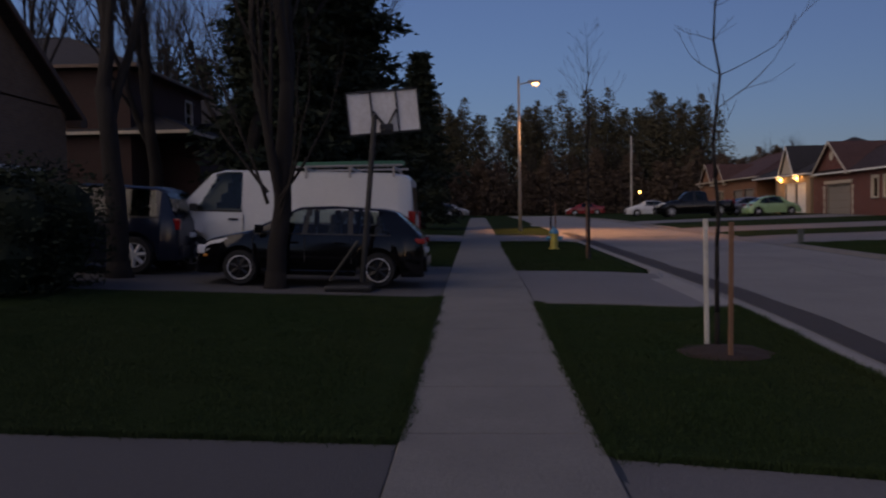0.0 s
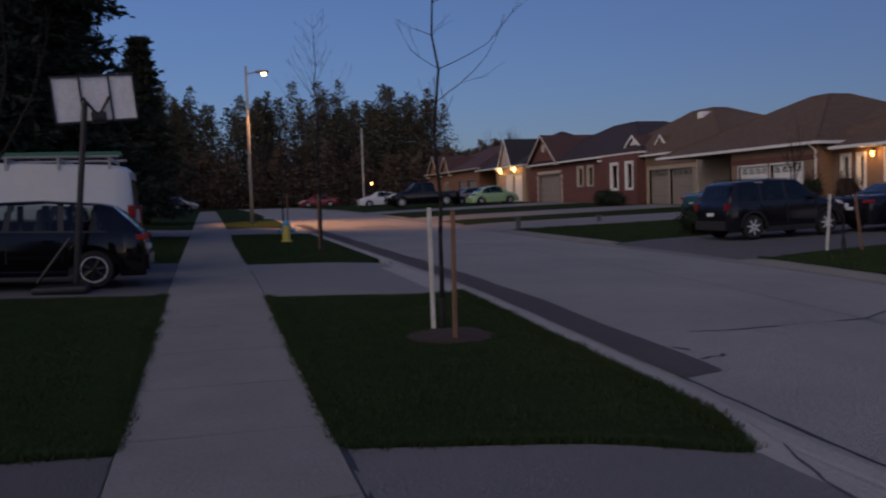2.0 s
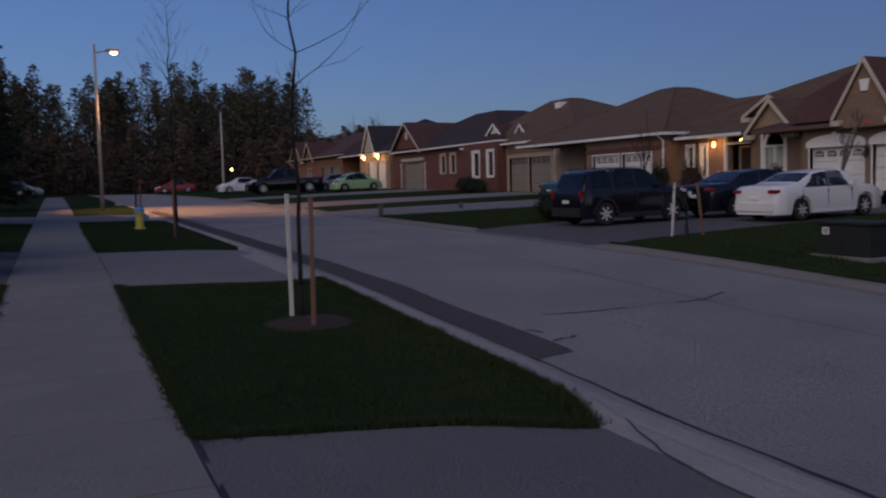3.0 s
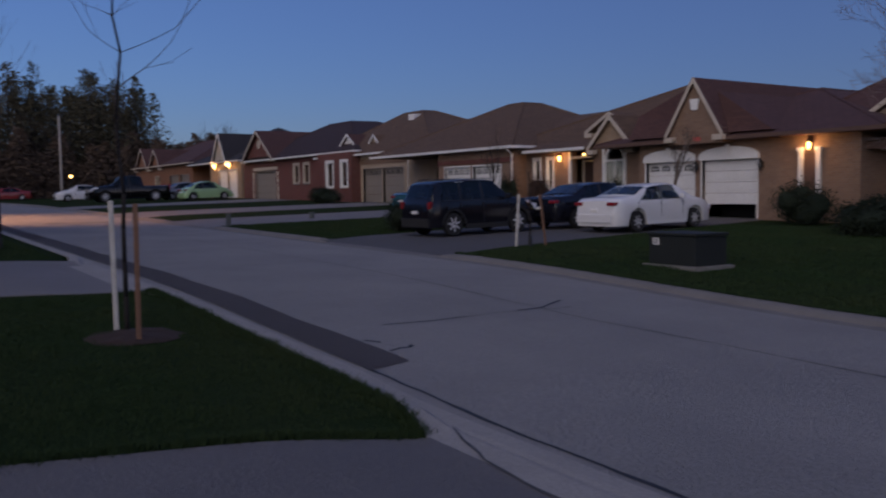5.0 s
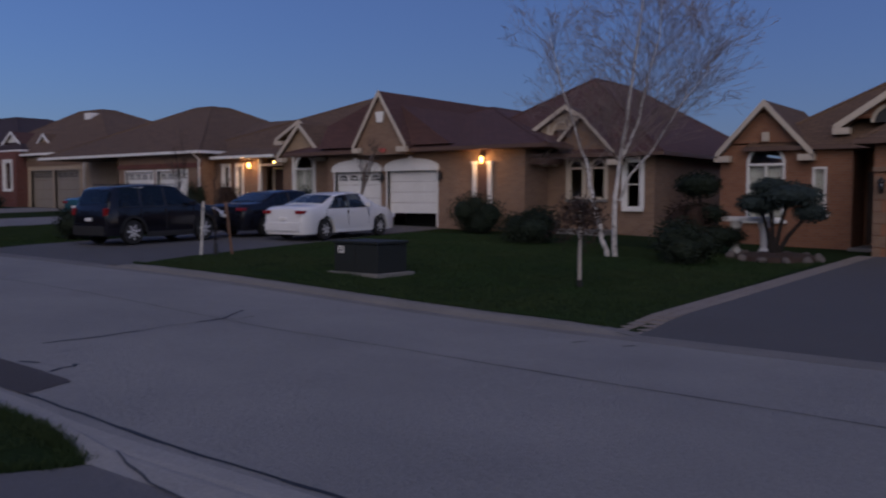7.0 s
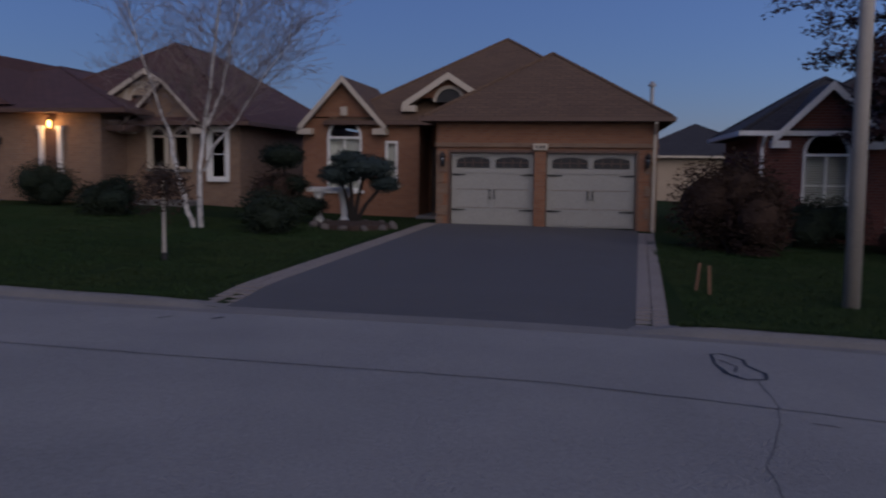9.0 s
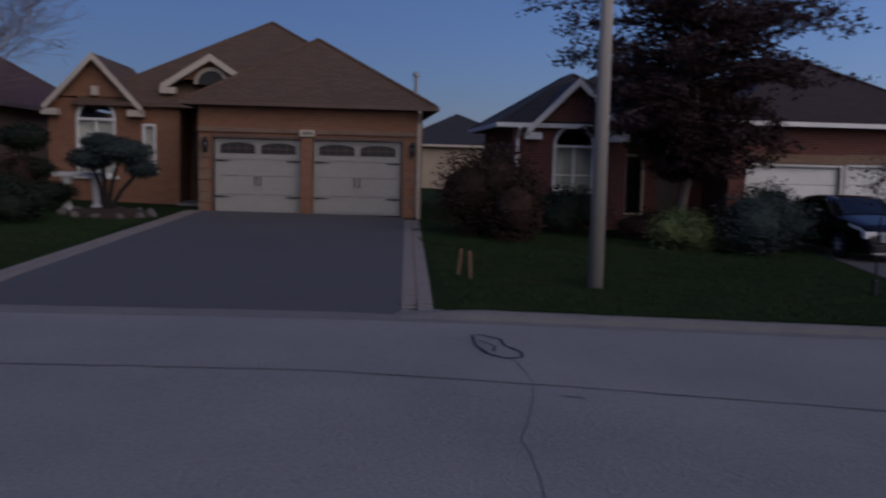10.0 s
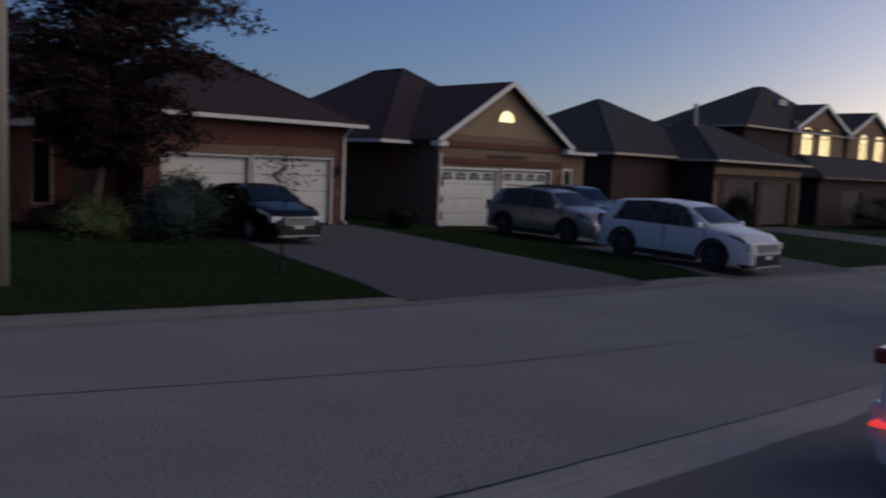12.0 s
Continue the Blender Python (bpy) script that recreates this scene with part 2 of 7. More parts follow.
def tube(bm, p, q, r0, r1, n=8, caps=True):
    p, q = Vector(p), Vector(q)
    d = (q - p).normalized()
    a = d.orthogonal().normalized()
    b = d.cross(a)
    r = []
    for c, rad in ((p, r0), (q, r1)):
        r.append([bm.verts.new(c + rad * (math.cos(2 * math.pi * k / n) * a + math.sin(2 * math.pi * k / n) * b)) for k in range(n)])
    for k in range(n):
        bm.faces.new((r[0][k], r[0][(k + 1) % n], r[1][(k + 1) % n], r[1][k]))
    if caps:
        bm.faces.new(r[0][::-1])
        bm.faces.new(r[1])
    return bm


def prism(bm, poly, axis, a, b):
    """A polygon of (u, v) pulled along an axis from a to b: axis x takes (y, z), y takes (x, z), z takes (x, y)."""
    def at(u, v, w):
        return (w, u, v) if axis == 'x' else (u, w, v) if axis == 'y' else (u, v, w)
    lo = [bm.verts.new(at(u, v, a)) for u, v in poly]
    hi = [bm.verts.new(at(u, v, b)) for u, v in poly]
    bm.faces.new(lo[::-1])
    bm.faces.new(hi)
    n = len(poly)
    for k in range(n):
        bm.faces.new((lo[k], lo[(k + 1) % n], hi[(k + 1) % n], hi[k]))
    bmesh.ops.recalc_face_normals(bm, faces=bm.faces)
    return bm


def spin(bm, profile, centre, axis='z', n=24, caps=True):
    """A profile of (radius, along) turned about an axis through centre."""
    rings = []
    for r, h in profile:
        ring = []
        for k in range(n):
            a = 2 * math.pi * k / n
            c, s = r * math.cos(a), r * math.sin(a)
            v = Vector((c, s, h) if axis == 'z' else (c, h, s) if axis == 'y' else (h, c, s))
            ring.append(bm.verts.new(Vector(centre) + v))
        rings.append(ring)
    for a, b in zip(rings, rings[1:]):
        for k in range(n):
            bm.faces.new((a[k], a[(k + 1) % n], b[(k + 1) % n], b[k]))
    if caps:
        bm.faces.new(rings[0][::-1])
        bm.faces.new(rings[-1])
    bmesh.ops.recalc_face_normals(bm, faces=bm.faces)
    return bm


# ---- the lie of the land ----
RISE = [(-400, -1.6), (-60, -1.2), (-35, -0.8), (-18, -0.45), (-8, -0.26), (0, 0), (6.6, 0.08), (13, 0.36), (19, 0.46), (35, 0.68),
        (48, 0.9), (70, 1.2), (100, 1.4), (150, 1.6), (300, 1.75)]
RY, RZ = [a for a, b in RISE], [b for a, b in RISE]
NEAR_KERB, FAR_KERB = 3.78, 10.75
NEAR_DRIVES = [(-9.6, 5.3), (12.9, 18.5), (33.5, 39.0), (53, 58)]
FAR_DRIVES = [(-15.4, -8.8), (-0.9, 4.9), (15.7, 21.7), (30.8, 36.5), (41.5, 47), (57, 62), (-25.3, -18.3), (-45, -38)]


def ease(v):
    v = min(1.0, max(0.0, v))
    return v * v * (3 - 2 * v)


def in_drive(y, drives):
    return max([ease((y - a) / 0.7 + 0.5) * ease((b - y) / 0.7 + 0.5) for a, b in drives])


def land(x, y):
    z = sum(np.interp(y + d, RY, RZ) for d in (-1.5, -0.75, 0, 0.75, 1.5)) / 5
    return z - 0.0075 * min(max(x, 0), 11) + 0.015 * min(max(x - 11, 0), 15) + 0.035 * min(max(-0.6 - x, 0), 12)


def lot(x, y):
    """The land with the kerb ramps of the drives pressed into it."""
    z = land(x, y)
    if 2.2 < x < 4.5:
        z -= 0.085 * ease((x - 2.2) / 1.3) * in_drive(y, NEAR_DRIVES)
    elif 10 < x < 12.4:
        z -= 0.085 * ease((12.4 - x) / 1.5) * in_drive(y, FAR_DRIVES)
    return z


def sheet(name, xs, ys, z, material, parent=None, label="", kind="structure", skip=None):
    bm = B()
    g = [[bm.verts.new((x, y, z(x, y))) for y in ys] for x in xs]
    for i in range(len(xs) - 1):
        for j in range(len(ys) - 1):
            if skip and skip((xs[i] + xs[i + 1]) / 2, (ys[j] + ys[j + 1]) / 2):
                continue
            bm.faces.new((g[i][j], g[i + 1][j], g[i + 1][j + 1], g[i][j + 1]))
    ob = part(name, bm, material, parent, smooth=True)
    return tagged(ob, label, name.split("_")[0], kind=kind) if parent is None else ob


def steps(a, b, d):
    n = max(1, round((b - a) / d))
    return [a + (b - a) * k / n for k in range(n + 1)]


CROSS0, CROSS1 = 112.0, 120.0


def ground_z(x, y):
    if 3.6 < x < 4 and in_drive(y, NEAR_DRIVES) > 0.02:
        return land(x, y) - 0.3
    if NEAR_KERB - 0.01 < x < FAR_KERB - 0.02 and -290 < y < CROSS1 or CROSS0 < y < CROSS1 and -280 < x < 280:
        return land(x, y) - 0.3
    return lot(x, y)


gx = [-2500, -900, -400, -150, -80, -40] + steps(-25, 2, 1.5) + [2.2, 2.5, 2.8, 3.1, 3.4, 3.58, 3.66, NEAR_KERB - 0.03, NEAR_KERB + 0.01, NEAR_KERB + 0.2, 7, FAR_KERB - 0.06, FAR_KERB,
      11, 11.3, 11.6, 12, 12.4] + steps(13, 40, 1.5) + [60, 100, 200, 400, 900, 2500]
gy = [-2500, -900, -400, -200, -120, -80] + steps(-60, 70, 0.65) + [75, 80, 86, 94, 102, CROSS0, CROSS0 + 0.1, 116, CROSS1 - 0.1, CROSS1, 128, 150, 200, 300, 500, 1000, 2800]
tagged(sheet("ground", gx, gy, ground_z, GRASS), "short dark green lawn running out to the fields", "lawn")

road = sheet("road", steps(NEAR_KERB + 0.12, FAR_KERB - 0.12, 0.8), [-300, -150, -90] + steps(-60, 116, 1.0) + [118], lambda x, y: land(x, y) - 0.09, ASPHALT,
             label="worn pale grey asphalt street with sealed cracks")
sheet("cross_road", [-300, -150, -60] + steps(-30, 40, 4) + [80, 150, 300], steps(CROSS0, CROSS1, 2), lambda x, y: land(x, y) - 0.094, ASPHALT, label="grey asphalt street across the far end")


def kerb(name, x, side, y0, y1, drives, label, material=CONCRETE, shift=0.0):
    """Rolled concrete kerb with its gutter; side +1 has the road to its right."""
    bm = B()
    prof = [(-0.16, -0.3), (-0.16, 0.012), (-0.02, 0.012), (0.05, -0.02), (0.1, -0.075), (0.27, -0.086), (0.27, -0.3)]
    rows = []
    for y in steps(y0, y1, 0.5):
        d = in_drive(y, drives)
        k = shift * ease((y - 5.7) / 1.8) * (1 - d)
        rows.append([bm.verts.new((x + k + side * (u if u > -0.1 else u - 0.1 * d), y, land(x, y) + (max(-0.08, v - 0.08 * d) if v > -0.05 else v))) for u, v in prof])
    for a, b in zip(rows, rows[1:]):
        for k in range(len(prof) - 1):
            bm.faces.new((a[k], a[k + 1], b[k + 1], b[k]))
    bmesh.ops.recalc_face_normals(bm, faces=bm.faces)
    tagged(part(name, bm, material), label, "kerb", kind="structure")


kerb("kerb_near", NEAR_KERB, 1, -60, 111, NEAR_DRIVES, "pale concrete kerb and gutter along the near lawn", KERB_PALE, 0.12)
kerb("kerb_far", FAR_KERB, -1, -60, 111, FAR_DRIVES, "concrete kerb and gutter along the far lawns, coloured darker for shade", KERB_SHADED)


def paving(name, corners, material, label, lift=0.014, nu=24, nv=8):
    """A paved area over the land: its four corners, from the street's left to its right."""
    a, b, c, d = [Vector(p) for p in corners]
    bm = B()
    g = []
    for i in range(nu + 1):
        row = []
        for j in range(nv + 1):
            s, t = i / nu, j / nv
            p = (a * (1 - s) + b * s) * (1 - t) + (d * (1 - s) + c * s) * t
            row.append(bm.verts.new((p.x, p.y, lot(p.x, p.y) + lift)))
        g.append(row)
    for i in range(nu):
        for j in range(nv):
            bm.faces.new((g[i][j], g[i + 1][j], g[i + 1][j + 1], g[i][j + 1]))
    bmesh.ops.recalc_face_normals(bm, faces=bm.faces)
    ext = bmesh.ops.extrude_face_region(bm, geom=list(bm.faces))
    bmesh.ops.translate(bm, vec=(0, 0, -0.1), verts=[v for v in ext["geom"] if isinstance(v, bmesh.types.BMVert)])
    bmesh.ops.recalc_face_normals(bm, faces=bm.faces)
    return tagged(part(name, bm, material), label, "driveway", kind="structure")


SW0, SW1 = -0.58, 0.86
paving("driveway_1", [(SW1 + 0.01, -9.4), (3.54, -9.6), (3.54, 5.02), (SW1 + 0.01, 5.72)], DRIVE_NEAR, "weathered grey asphalt drive apron")
paving("driveway_2", [(-14, -9.4), (SW0 - 0.01, -9.4), (SW0 - 0.01, 6.05), (-14, 6.0)], DRIVE, "weathered grey asphalt drive beside the lawn")
paving("driveway_3", [(SW1 + 0.01, 13.2), (3.74, 12.7), (3.74, 18.5), (SW1 + 0.01, 19.0)], DRIVE_PALE, "pale grey asphalt drive apron")
paving("driveway_4", [(-14, 14.0), (SW0 - 0.01, 14.0), (SW0 - 0.01, 20.2), (-14, 20.6)], DRIVE, "grey asphalt drive under three parked vehicles")
paving("driveway_5", [(10.78, -0.62), (24.4, -1.25), (24.4, 4.2), (10.78, 4.55)], DRIVE, "dark grey asphalt double drive with paver borders")
paving("driveway_6", [(10.78, -15.4), (23.6, -17.3), (23.6, -11.5), (10.78, -8.8)], DRIVE, "dark grey asphalt drive beside a low shrub bed")
paving("driveway_7", [(10.78, 15.7), (25.4, 18.2), (25.4, 23.6), (10.78, 21.7)], DRIVE, "dark grey asphalt drive under parked cars")
paving("driveway_8", [(10.78, 30.8), (25.4, 31.8), (25.4, 37.4), (10.78, 36.5)], DRIVE_PALE, "pale concrete drive")
paving("driveway_9", [(10.78, 41.5), (27, 43.5), (27, 49), (10.78, 47)], DRIVE_PALE, "pale concrete drive")
paving("driveway_10", [(10.78, -25.3), (24, -30.0), (24, -23.4), (10.78, -18.3)], DRIVE, "dark grey asphalt drive under two parked cars")
paving("driveway_11", [(10.78, 57), (27, 60), (27, 67), (10.78, 62)], DRIVE_PALE, "pale asphalt drive")
paving("driveway_12", [(10.78, -45), (24, -48), (24, -42), (10.78, -38)], DRIVE, "dark grey asphalt drive")
paving("driveway_13", [(-14, 33.5), (SW0 - 0.01, 33.5), (SW0 - 0.01, 39), (-14, 39)], DRIVE_PALE, "grey asphalt drive")
paving("driveway_14", [(SW1 + 0.01, 33.5), (3.74, 33.5), (3.74, 39), (SW1 + 0.01, 39)], DRIVE_PALE, "grey asphalt drive apron")

# dark strip of newer asphalt along the near gutter
bm = B()
ys = [7.15, 7.4] + steps(8, 44, 1.0)
rows = [[bm.verts.new((x, y + dy * (y < 7.2), land(x, y) - 0.08)) for x, dy in ((4.24, 0), (4.78 + 0.03 * math.sin(y * 1.7), 0.16))] for y in ys]
for a, b in zip(rows, rows[1:]):
    bm.faces.new((a[0], a[1], b[1], b[0]))
bmesh.ops.solidify(bm, geom=list(bm.faces), thickness=0.01)
tagged(part("asphalt_strip", bm, PATCH), "dark strip of newer asphalt along the gutter", "road patch", kind="structure")


def seal(points, width, label, drop=0.0855):
    """A line of sealed crack lying on the road."""
    bm = B()
    pts = [Vector((x, y, 0)) for x, y in points]
    fine = []
    for p, q in zip(pts, pts[1:]):
        n = max(2, int((q - p).length / 0.12))
        for k in range(n):
            r = p.lerp(q, k / n)
            r.x += 0.02 * noise.noise((r.x * 3, r.y * 3, 1))
            r.y += 0.02 * noise.noise((r.x * 3, r.y * 3, 7))
            fine.append(r)
    fine.append(pts[-1])
    prev = None
    for k, p in enumerate(fine):
        d = (fine[min(k + 1, len(fine) - 1)] - fine[max(k - 1, 0)]).normalized()
        s = Vector((-d.y, d.x, 0)) * width * (0.6 + 0.8 * abs(noise.noise((p.x * 2, p.y * 2, 3))))
        row = [bm.verts.new((q.x, q.y, land(q.x, q.y) - drop)) for q in (p - s / 2, p + s / 2)]
        if prev:
            bm.faces.new((prev[0], prev[1], row[1], row[0]))
        prev = row
    bmesh.ops.recalc_face_normals(bm, faces=bm.faces)
    tagged(part("crack_seal", bm, TAR if width > 0.045 else TAR_PALE), label, "crack seal", kind="structure")


seal([(6.2, -20), (6.4, -12), (6.8, -6.5), (7.2, -4.2), (7.6, -2), (7.95, 0.25), (8.03, 3.4), (8.1, 5), (8.15, 6.5), (8.0, 8.4), (8.05, 12), (8.1, 20), (8.1, 32), (8.0, 44)], 0.03, "dark seam down the middle of the street")
seal([(9.75, -1.32), (9.82, -1.45), (9.6, -1.62), (9.3, -1.6), (9.0, -1.72), (8.72, -1.68), (8.66, -1.5), (8.85, -1.36), (9.3, -1.3), (9.75, -1.32)], 0.05, "dark tar loop round a patch on the street")
seal([(9.5, -1.36), (9.2, -1.5), (8.95, -1.44)], 0.04, "dark tar mark inside the loop")
seal([(8.66, -1.6), (7.7, -1.6), (6.8, -1.4), (6.1, -1.2), (5.5, -1.2), (4.7, -1.1)], 0.011, "dark sealed crack across the street")
seal([(7.3, -1.75), (7.25, -1.95)], 0.03, "short dark crack mark on the street")
seal([(4.27, 7.3), (4.22, 6.0), (4.15, 4.9), (4.13, 3.3), (4.12, 1.0), (4.1, -1), (4.08, -4), (4.05, -10)], 0.046, "dark sealed joint along the gutter")
seal([(3.82, 5.2), (3.66, 4.7), (3.55, 4.4), (3.5, 3.8), (3.5, 2.5), (3.52, 0)], 0.026, "dark crack where the drive meets the kerb", 0.062)
seal([(4.83, 7.82), (5.0, 7.9), (5.13, 7.88), (5.2, 7.98)], 0.055, "dark crack at the end of the asphalt strip")
seal([(4.86, 8.45), (4.98, 8.26)], 0.06, "short dark crack mark on the street")
seal([(5.5, 9.17), (6.0, 9.1), (6.7, 9.13)], 0.05, "short dark crack mark on the street")
seal([(6.7, 9.13), (7.3, 9.2), (7.66, 9.18)], 0.02, "faint crack between two darker ones")
seal([(7.6, 9.2), (8.05, 9.2), (8.35, 9.4), (8.72, 9.6)], 0.055, "dark wandering crack on the street")
seal([(7.95, 9.22), (8.2, 9.05), (8.5, 9.1)], 0.035, "short dark branch of a crack")
seal([(6.4, 38.8), (8.8, 38.5)], 0.4, "dark sealed patch on the street")
seal([(9.9, 4.95), (10.1, 4.85)], 0.05, "small dark mark near the gutter")
seal([(10.05, 4.35), (10.2, 4.25)], 0.05, "small dark mark near the gutter")
seal([(10.4, -11.2), (10.35, -13.5), (10.4, -15.8)], 0.05, "dark joint between the drive and the gutter")

# sidewalk slabs
sidewalk = thing("sidewalk", (0, 0, 0), "pale grey concrete sidewalk of long slabs", "sidewalk", kind="structure")
y = -14.68
while y < 88:
    bm = B()
    e = 0.009
    n = 3
    top = []
    for k in range(n + 1):
        yy = y + e + (1.5 - 2 * e) * k / n
        top.append([bm.verts.new((x, yy, land(x, yy) + 0.02)) for x in (SW0, SW0 + 0.012, SW1 - 0.012, SW1)])
        for v in (top[-1][0], top[-1][3]):
            v.co.z -= 0.01
    for a, b in zip(top, top[1:]):
        for k in range(3):
            bm.faces.new((a[k], a[k + 1], b[k + 1], b[k]))
    ext = bmesh.ops.extrude_edge_only(bm, edges=[ed for ed in bm.edges if ed.is_boundary])
    bmesh.ops.translate(bm, vec=(0, 0, -0.09), verts=[v for v in ext["geom"] if isinstance(v, bmesh.types.BMVert)])
    bmesh.ops.recalc_face_normals(bm, faces=bm.faces)
    part("slab", bm, CONCRETE, sidewalk)
    y += 1.5
for x in (SW0 - 0.02, SW1 + 0.02):
    bm = B()
    rows = [[bm.verts.new((x + s * (0.02 + 0.012 * noise.noise((x, yy * 3, 0))), yy, land(x, yy) + 0.016)) for s in (-1, 1)] for yy in steps(-2.6, 5.9, 0.2)]
    for a, b in zip(rows, rows[1:]):
        bm.faces.new((a[0], a[1], b[1], b[0]))
    tagged(part("joint_seal", bm, TAR), "dark tar joint between sidewalk and drive", "crack seal", kind="structure")


# ---- houses ----
def wall_x(parent, X, y0, y1, z0, z1, material, holes=(), th=0.25, name="wall", label=""):
    """A wall across x from X to X + th, with openings (y0, y1, z0, z1) through it."""
    bm = B()
    ys = sorted({y0, y1, *[v for h in holes for v in h[:2]]})
    zs = sorted({z0, z1, *[v for h in holes for v in h[2:4]]})
    for a, b in zip(ys, ys[1:]):
        run = None
        for c, d in zip(zs, zs[1:]):
            solid = not any(h[0] - 1e-4 <= a and b <= h[1] + 1e-4 and h[2] - 1e-4 <= c and d <= h[3] + 1e-4 for h in holes)
            if solid:
                run = (run[0], d) if run else (c, d)
            elif run:
                box(bm, X, X + th, a, b, *run)
                run = None
        if run:
            box(bm, X, X + th, a, b, *run)
    bmesh.ops.remove_doubles(bm, verts=bm.verts, dist=1e-4)
    seen = {}
    for f in list(bm.faces):
        seen.setdefault(tuple(round(v, 3) for v in f.calc_center_median()), []).append(f)
    bmesh.ops.delete(bm, geom=[f for fs in seen.values() if len(fs) > 1 for f in fs], context='FACES_ONLY')
    bmesh.ops.recalc_face_normals(bm, faces=bm.faces)
    return part(name, bm, material, parent, label)


def wall_y(parent, Y, x0, x1, z0, z1, material, holes=(), th=0.25, name="wall"):
    ob = wall_x(None, 0, x0, x1, z0, z1, material, holes, th, name)
    bm = B()
    bm.from_mesh(ob.data)
    bpy.data.objects.remove(ob)
    for v in bm.verts:
        v.co = (v.co.y, Y + v.co.x, v.co.z)
    bmesh.ops.reverse_faces(bm, faces=bm.faces)
    return part(name, bm, material, parent)


def shell(parent, x0, x1, y0, y1, z0, z1, material, front=(), south=(), north=()):
    """Four walls; front is at x0."""
    s = 1 if x1 > x0 else -1
    wall_x(parent, x0 if s > 0 else x0 - 0.25, y0, y1, z0, z1, material, front)
    wall_x(parent, x1 - 0.25 if s > 0 else x1, y0, y1, z0, z1, material)
    a, b = (x0 + 0.25, x1 - 0.25) if s > 0 else (x1 + 0.25, x0 - 0.25)
    wall_y(parent, y0, a, b, z0, z1, material, south)
    wall_y(parent, y1 - 0.25, a, b, z0, z1, material, north)


def hip(parent, x0, x1, y0, y1, z, slope, material, over=0.4, trim=WHITE, gutter=True):
    x0, x1, y0, y1 = x0 - over, x1 + over, y0 - over, y1 + over
    w, d = y1 - y0, x1 - x0
    r = min(w, d) / 2
    h = r * slope
    if d >= w:
        a, b = Vector((x0 + r, (y0 + y1) / 2, z + h)), Vector((x1 - r, (y0 + y1) / 2, z + h))
    else:
        a, b = Vector(((x0 + x1) / 2, y0 + r, z + h)), Vector(((x0 + x1) / 2, y1 - r, z + h))
    bm = B()
    c = [bm.verts.new(p) for p in ((x0, y0, z), (x1, y0, z), (x1, y1, z), (x0, y1, z))]
    lo = [bm.verts.new((v.co.x, v.co.y, z - 0.14)) for v in c]
    va = bm.verts.new(a)
    vb = bm.verts.new(b) if (b - a).length > 0.05 else va
    if d >= w:
        quads = [(c[0], c[1], vb, va), (c[1], c[2], vb), (c[2], c[3], va, vb), (c[3], c[0], va)]
    else:
        quads = [(c[0], c[1], va), (c[1], c[2], vb, va), (c[2], c[3], vb), (c[3], c[0], va, vb)]
    for q in quads:
        q = list(dict.fromkeys(q))
        bm.faces.new(q)
    for k in range(4):
        bm.faces.new((lo[k], lo[(k + 1) % 4], c[(k + 1) % 4], c[k]))
    bm.faces.new(lo[::-1])
    bmesh.ops.recalc_face_normals(bm, faces=bm.faces)
    roof = part("roof", bm, material, parent)
    if gutter:
        g = 0.1
        for bx in ((x0 - g, x0 - 0.003, y0 - g, y1 + g), (x1 + 0.003, x1 + g, y0 - g, y1 + g), (x0, x1, y0 - g, y0 - 0.003), (x0, x1, y1 + 0.003, y1 + g)):
            part("gutter", box(B(), *bx, z - 0.13, z - 0.01), trim, parent)
    # ridge caps
    bm = B()
    for p, q in [(a, b)] + [((x0, y0, z), a), ((x0, y1, z), a if d >= w else b), ((x1, y0, z), b if d >= w else a), ((x1, y1, z), b)]:
        p, q = Vector(p), Vector(q)
        if (q - p).length > 0.1:
            tube(bm, p + Vector((0, 0, -0.02)), q + Vector((0, 0, -0.02)), 0.07, 0.07, 6)
    part("ridge_cap", bm, material, parent)
    return roof


def deck_roof(parent, x0, x1, y0, y1, z, top, material, trim=WHITE):
    """A hipped roof cut off flat: eaves x0..x1, y0..y1 at z, and top = (x0, x1, y0, y1, z) of the flat ridge."""
    a0, a1, b0, b1, zt = top
    bm = B()
    rings = []
    for xa, xb, ya, yb, zz in ((x0, x1, y0, y1, z - 0.14), (x0, x1, y0, y1, z), (a0, a1, b0, b1, zt)):
        rings.append([bm.verts.new(p) for p in ((xa, ya, zz), (xb, ya, zz), (xb, yb, zz), (xa, yb, zz))])
    for lo, hi in zip(rings, rings[1:]):
        for k in range(4):
            bm.faces.new((lo[k], lo[(k + 1) % 4], hi[(k + 1) % 4], hi[k]))
    bm.faces.new(rings[2])
    bm.faces.new(rings[0][::-1])
    bmesh.ops.recalc_face_normals(bm, faces=bm.faces)
    bm2 = B()
    for k in range(4):
        p, q = rings[1][k].co, rings[2][k].co
        tube(bm2, p - Vector((0, 0, 0.02)), q - Vector((0, 0, 0.02)), 0.07, 0.07, 6)
        tube(bm2, q - Vector((0, 0, 0.02)), rings[2][(k + 1) % 4].co - Vector((0, 0, 0.02)), 0.07, 0.07, 6)
    part("roof", bm, material, parent)
    part("ridge_cap", bm2, material, parent)
    g = 0.1
    for bx in ((x0 - g, x0 - 0.003, y0 - g, y1 + g), (x1 + 0.003, x1 + g, y0 - g, y1 + g), (x0, x1, y0 - g, y0 - 0.003), (x0, x1, y1 + 0.003, y1 + g)):
        part("gutter", box(B(), *bx, z - 0.13, z - 0.01), trim, parent)


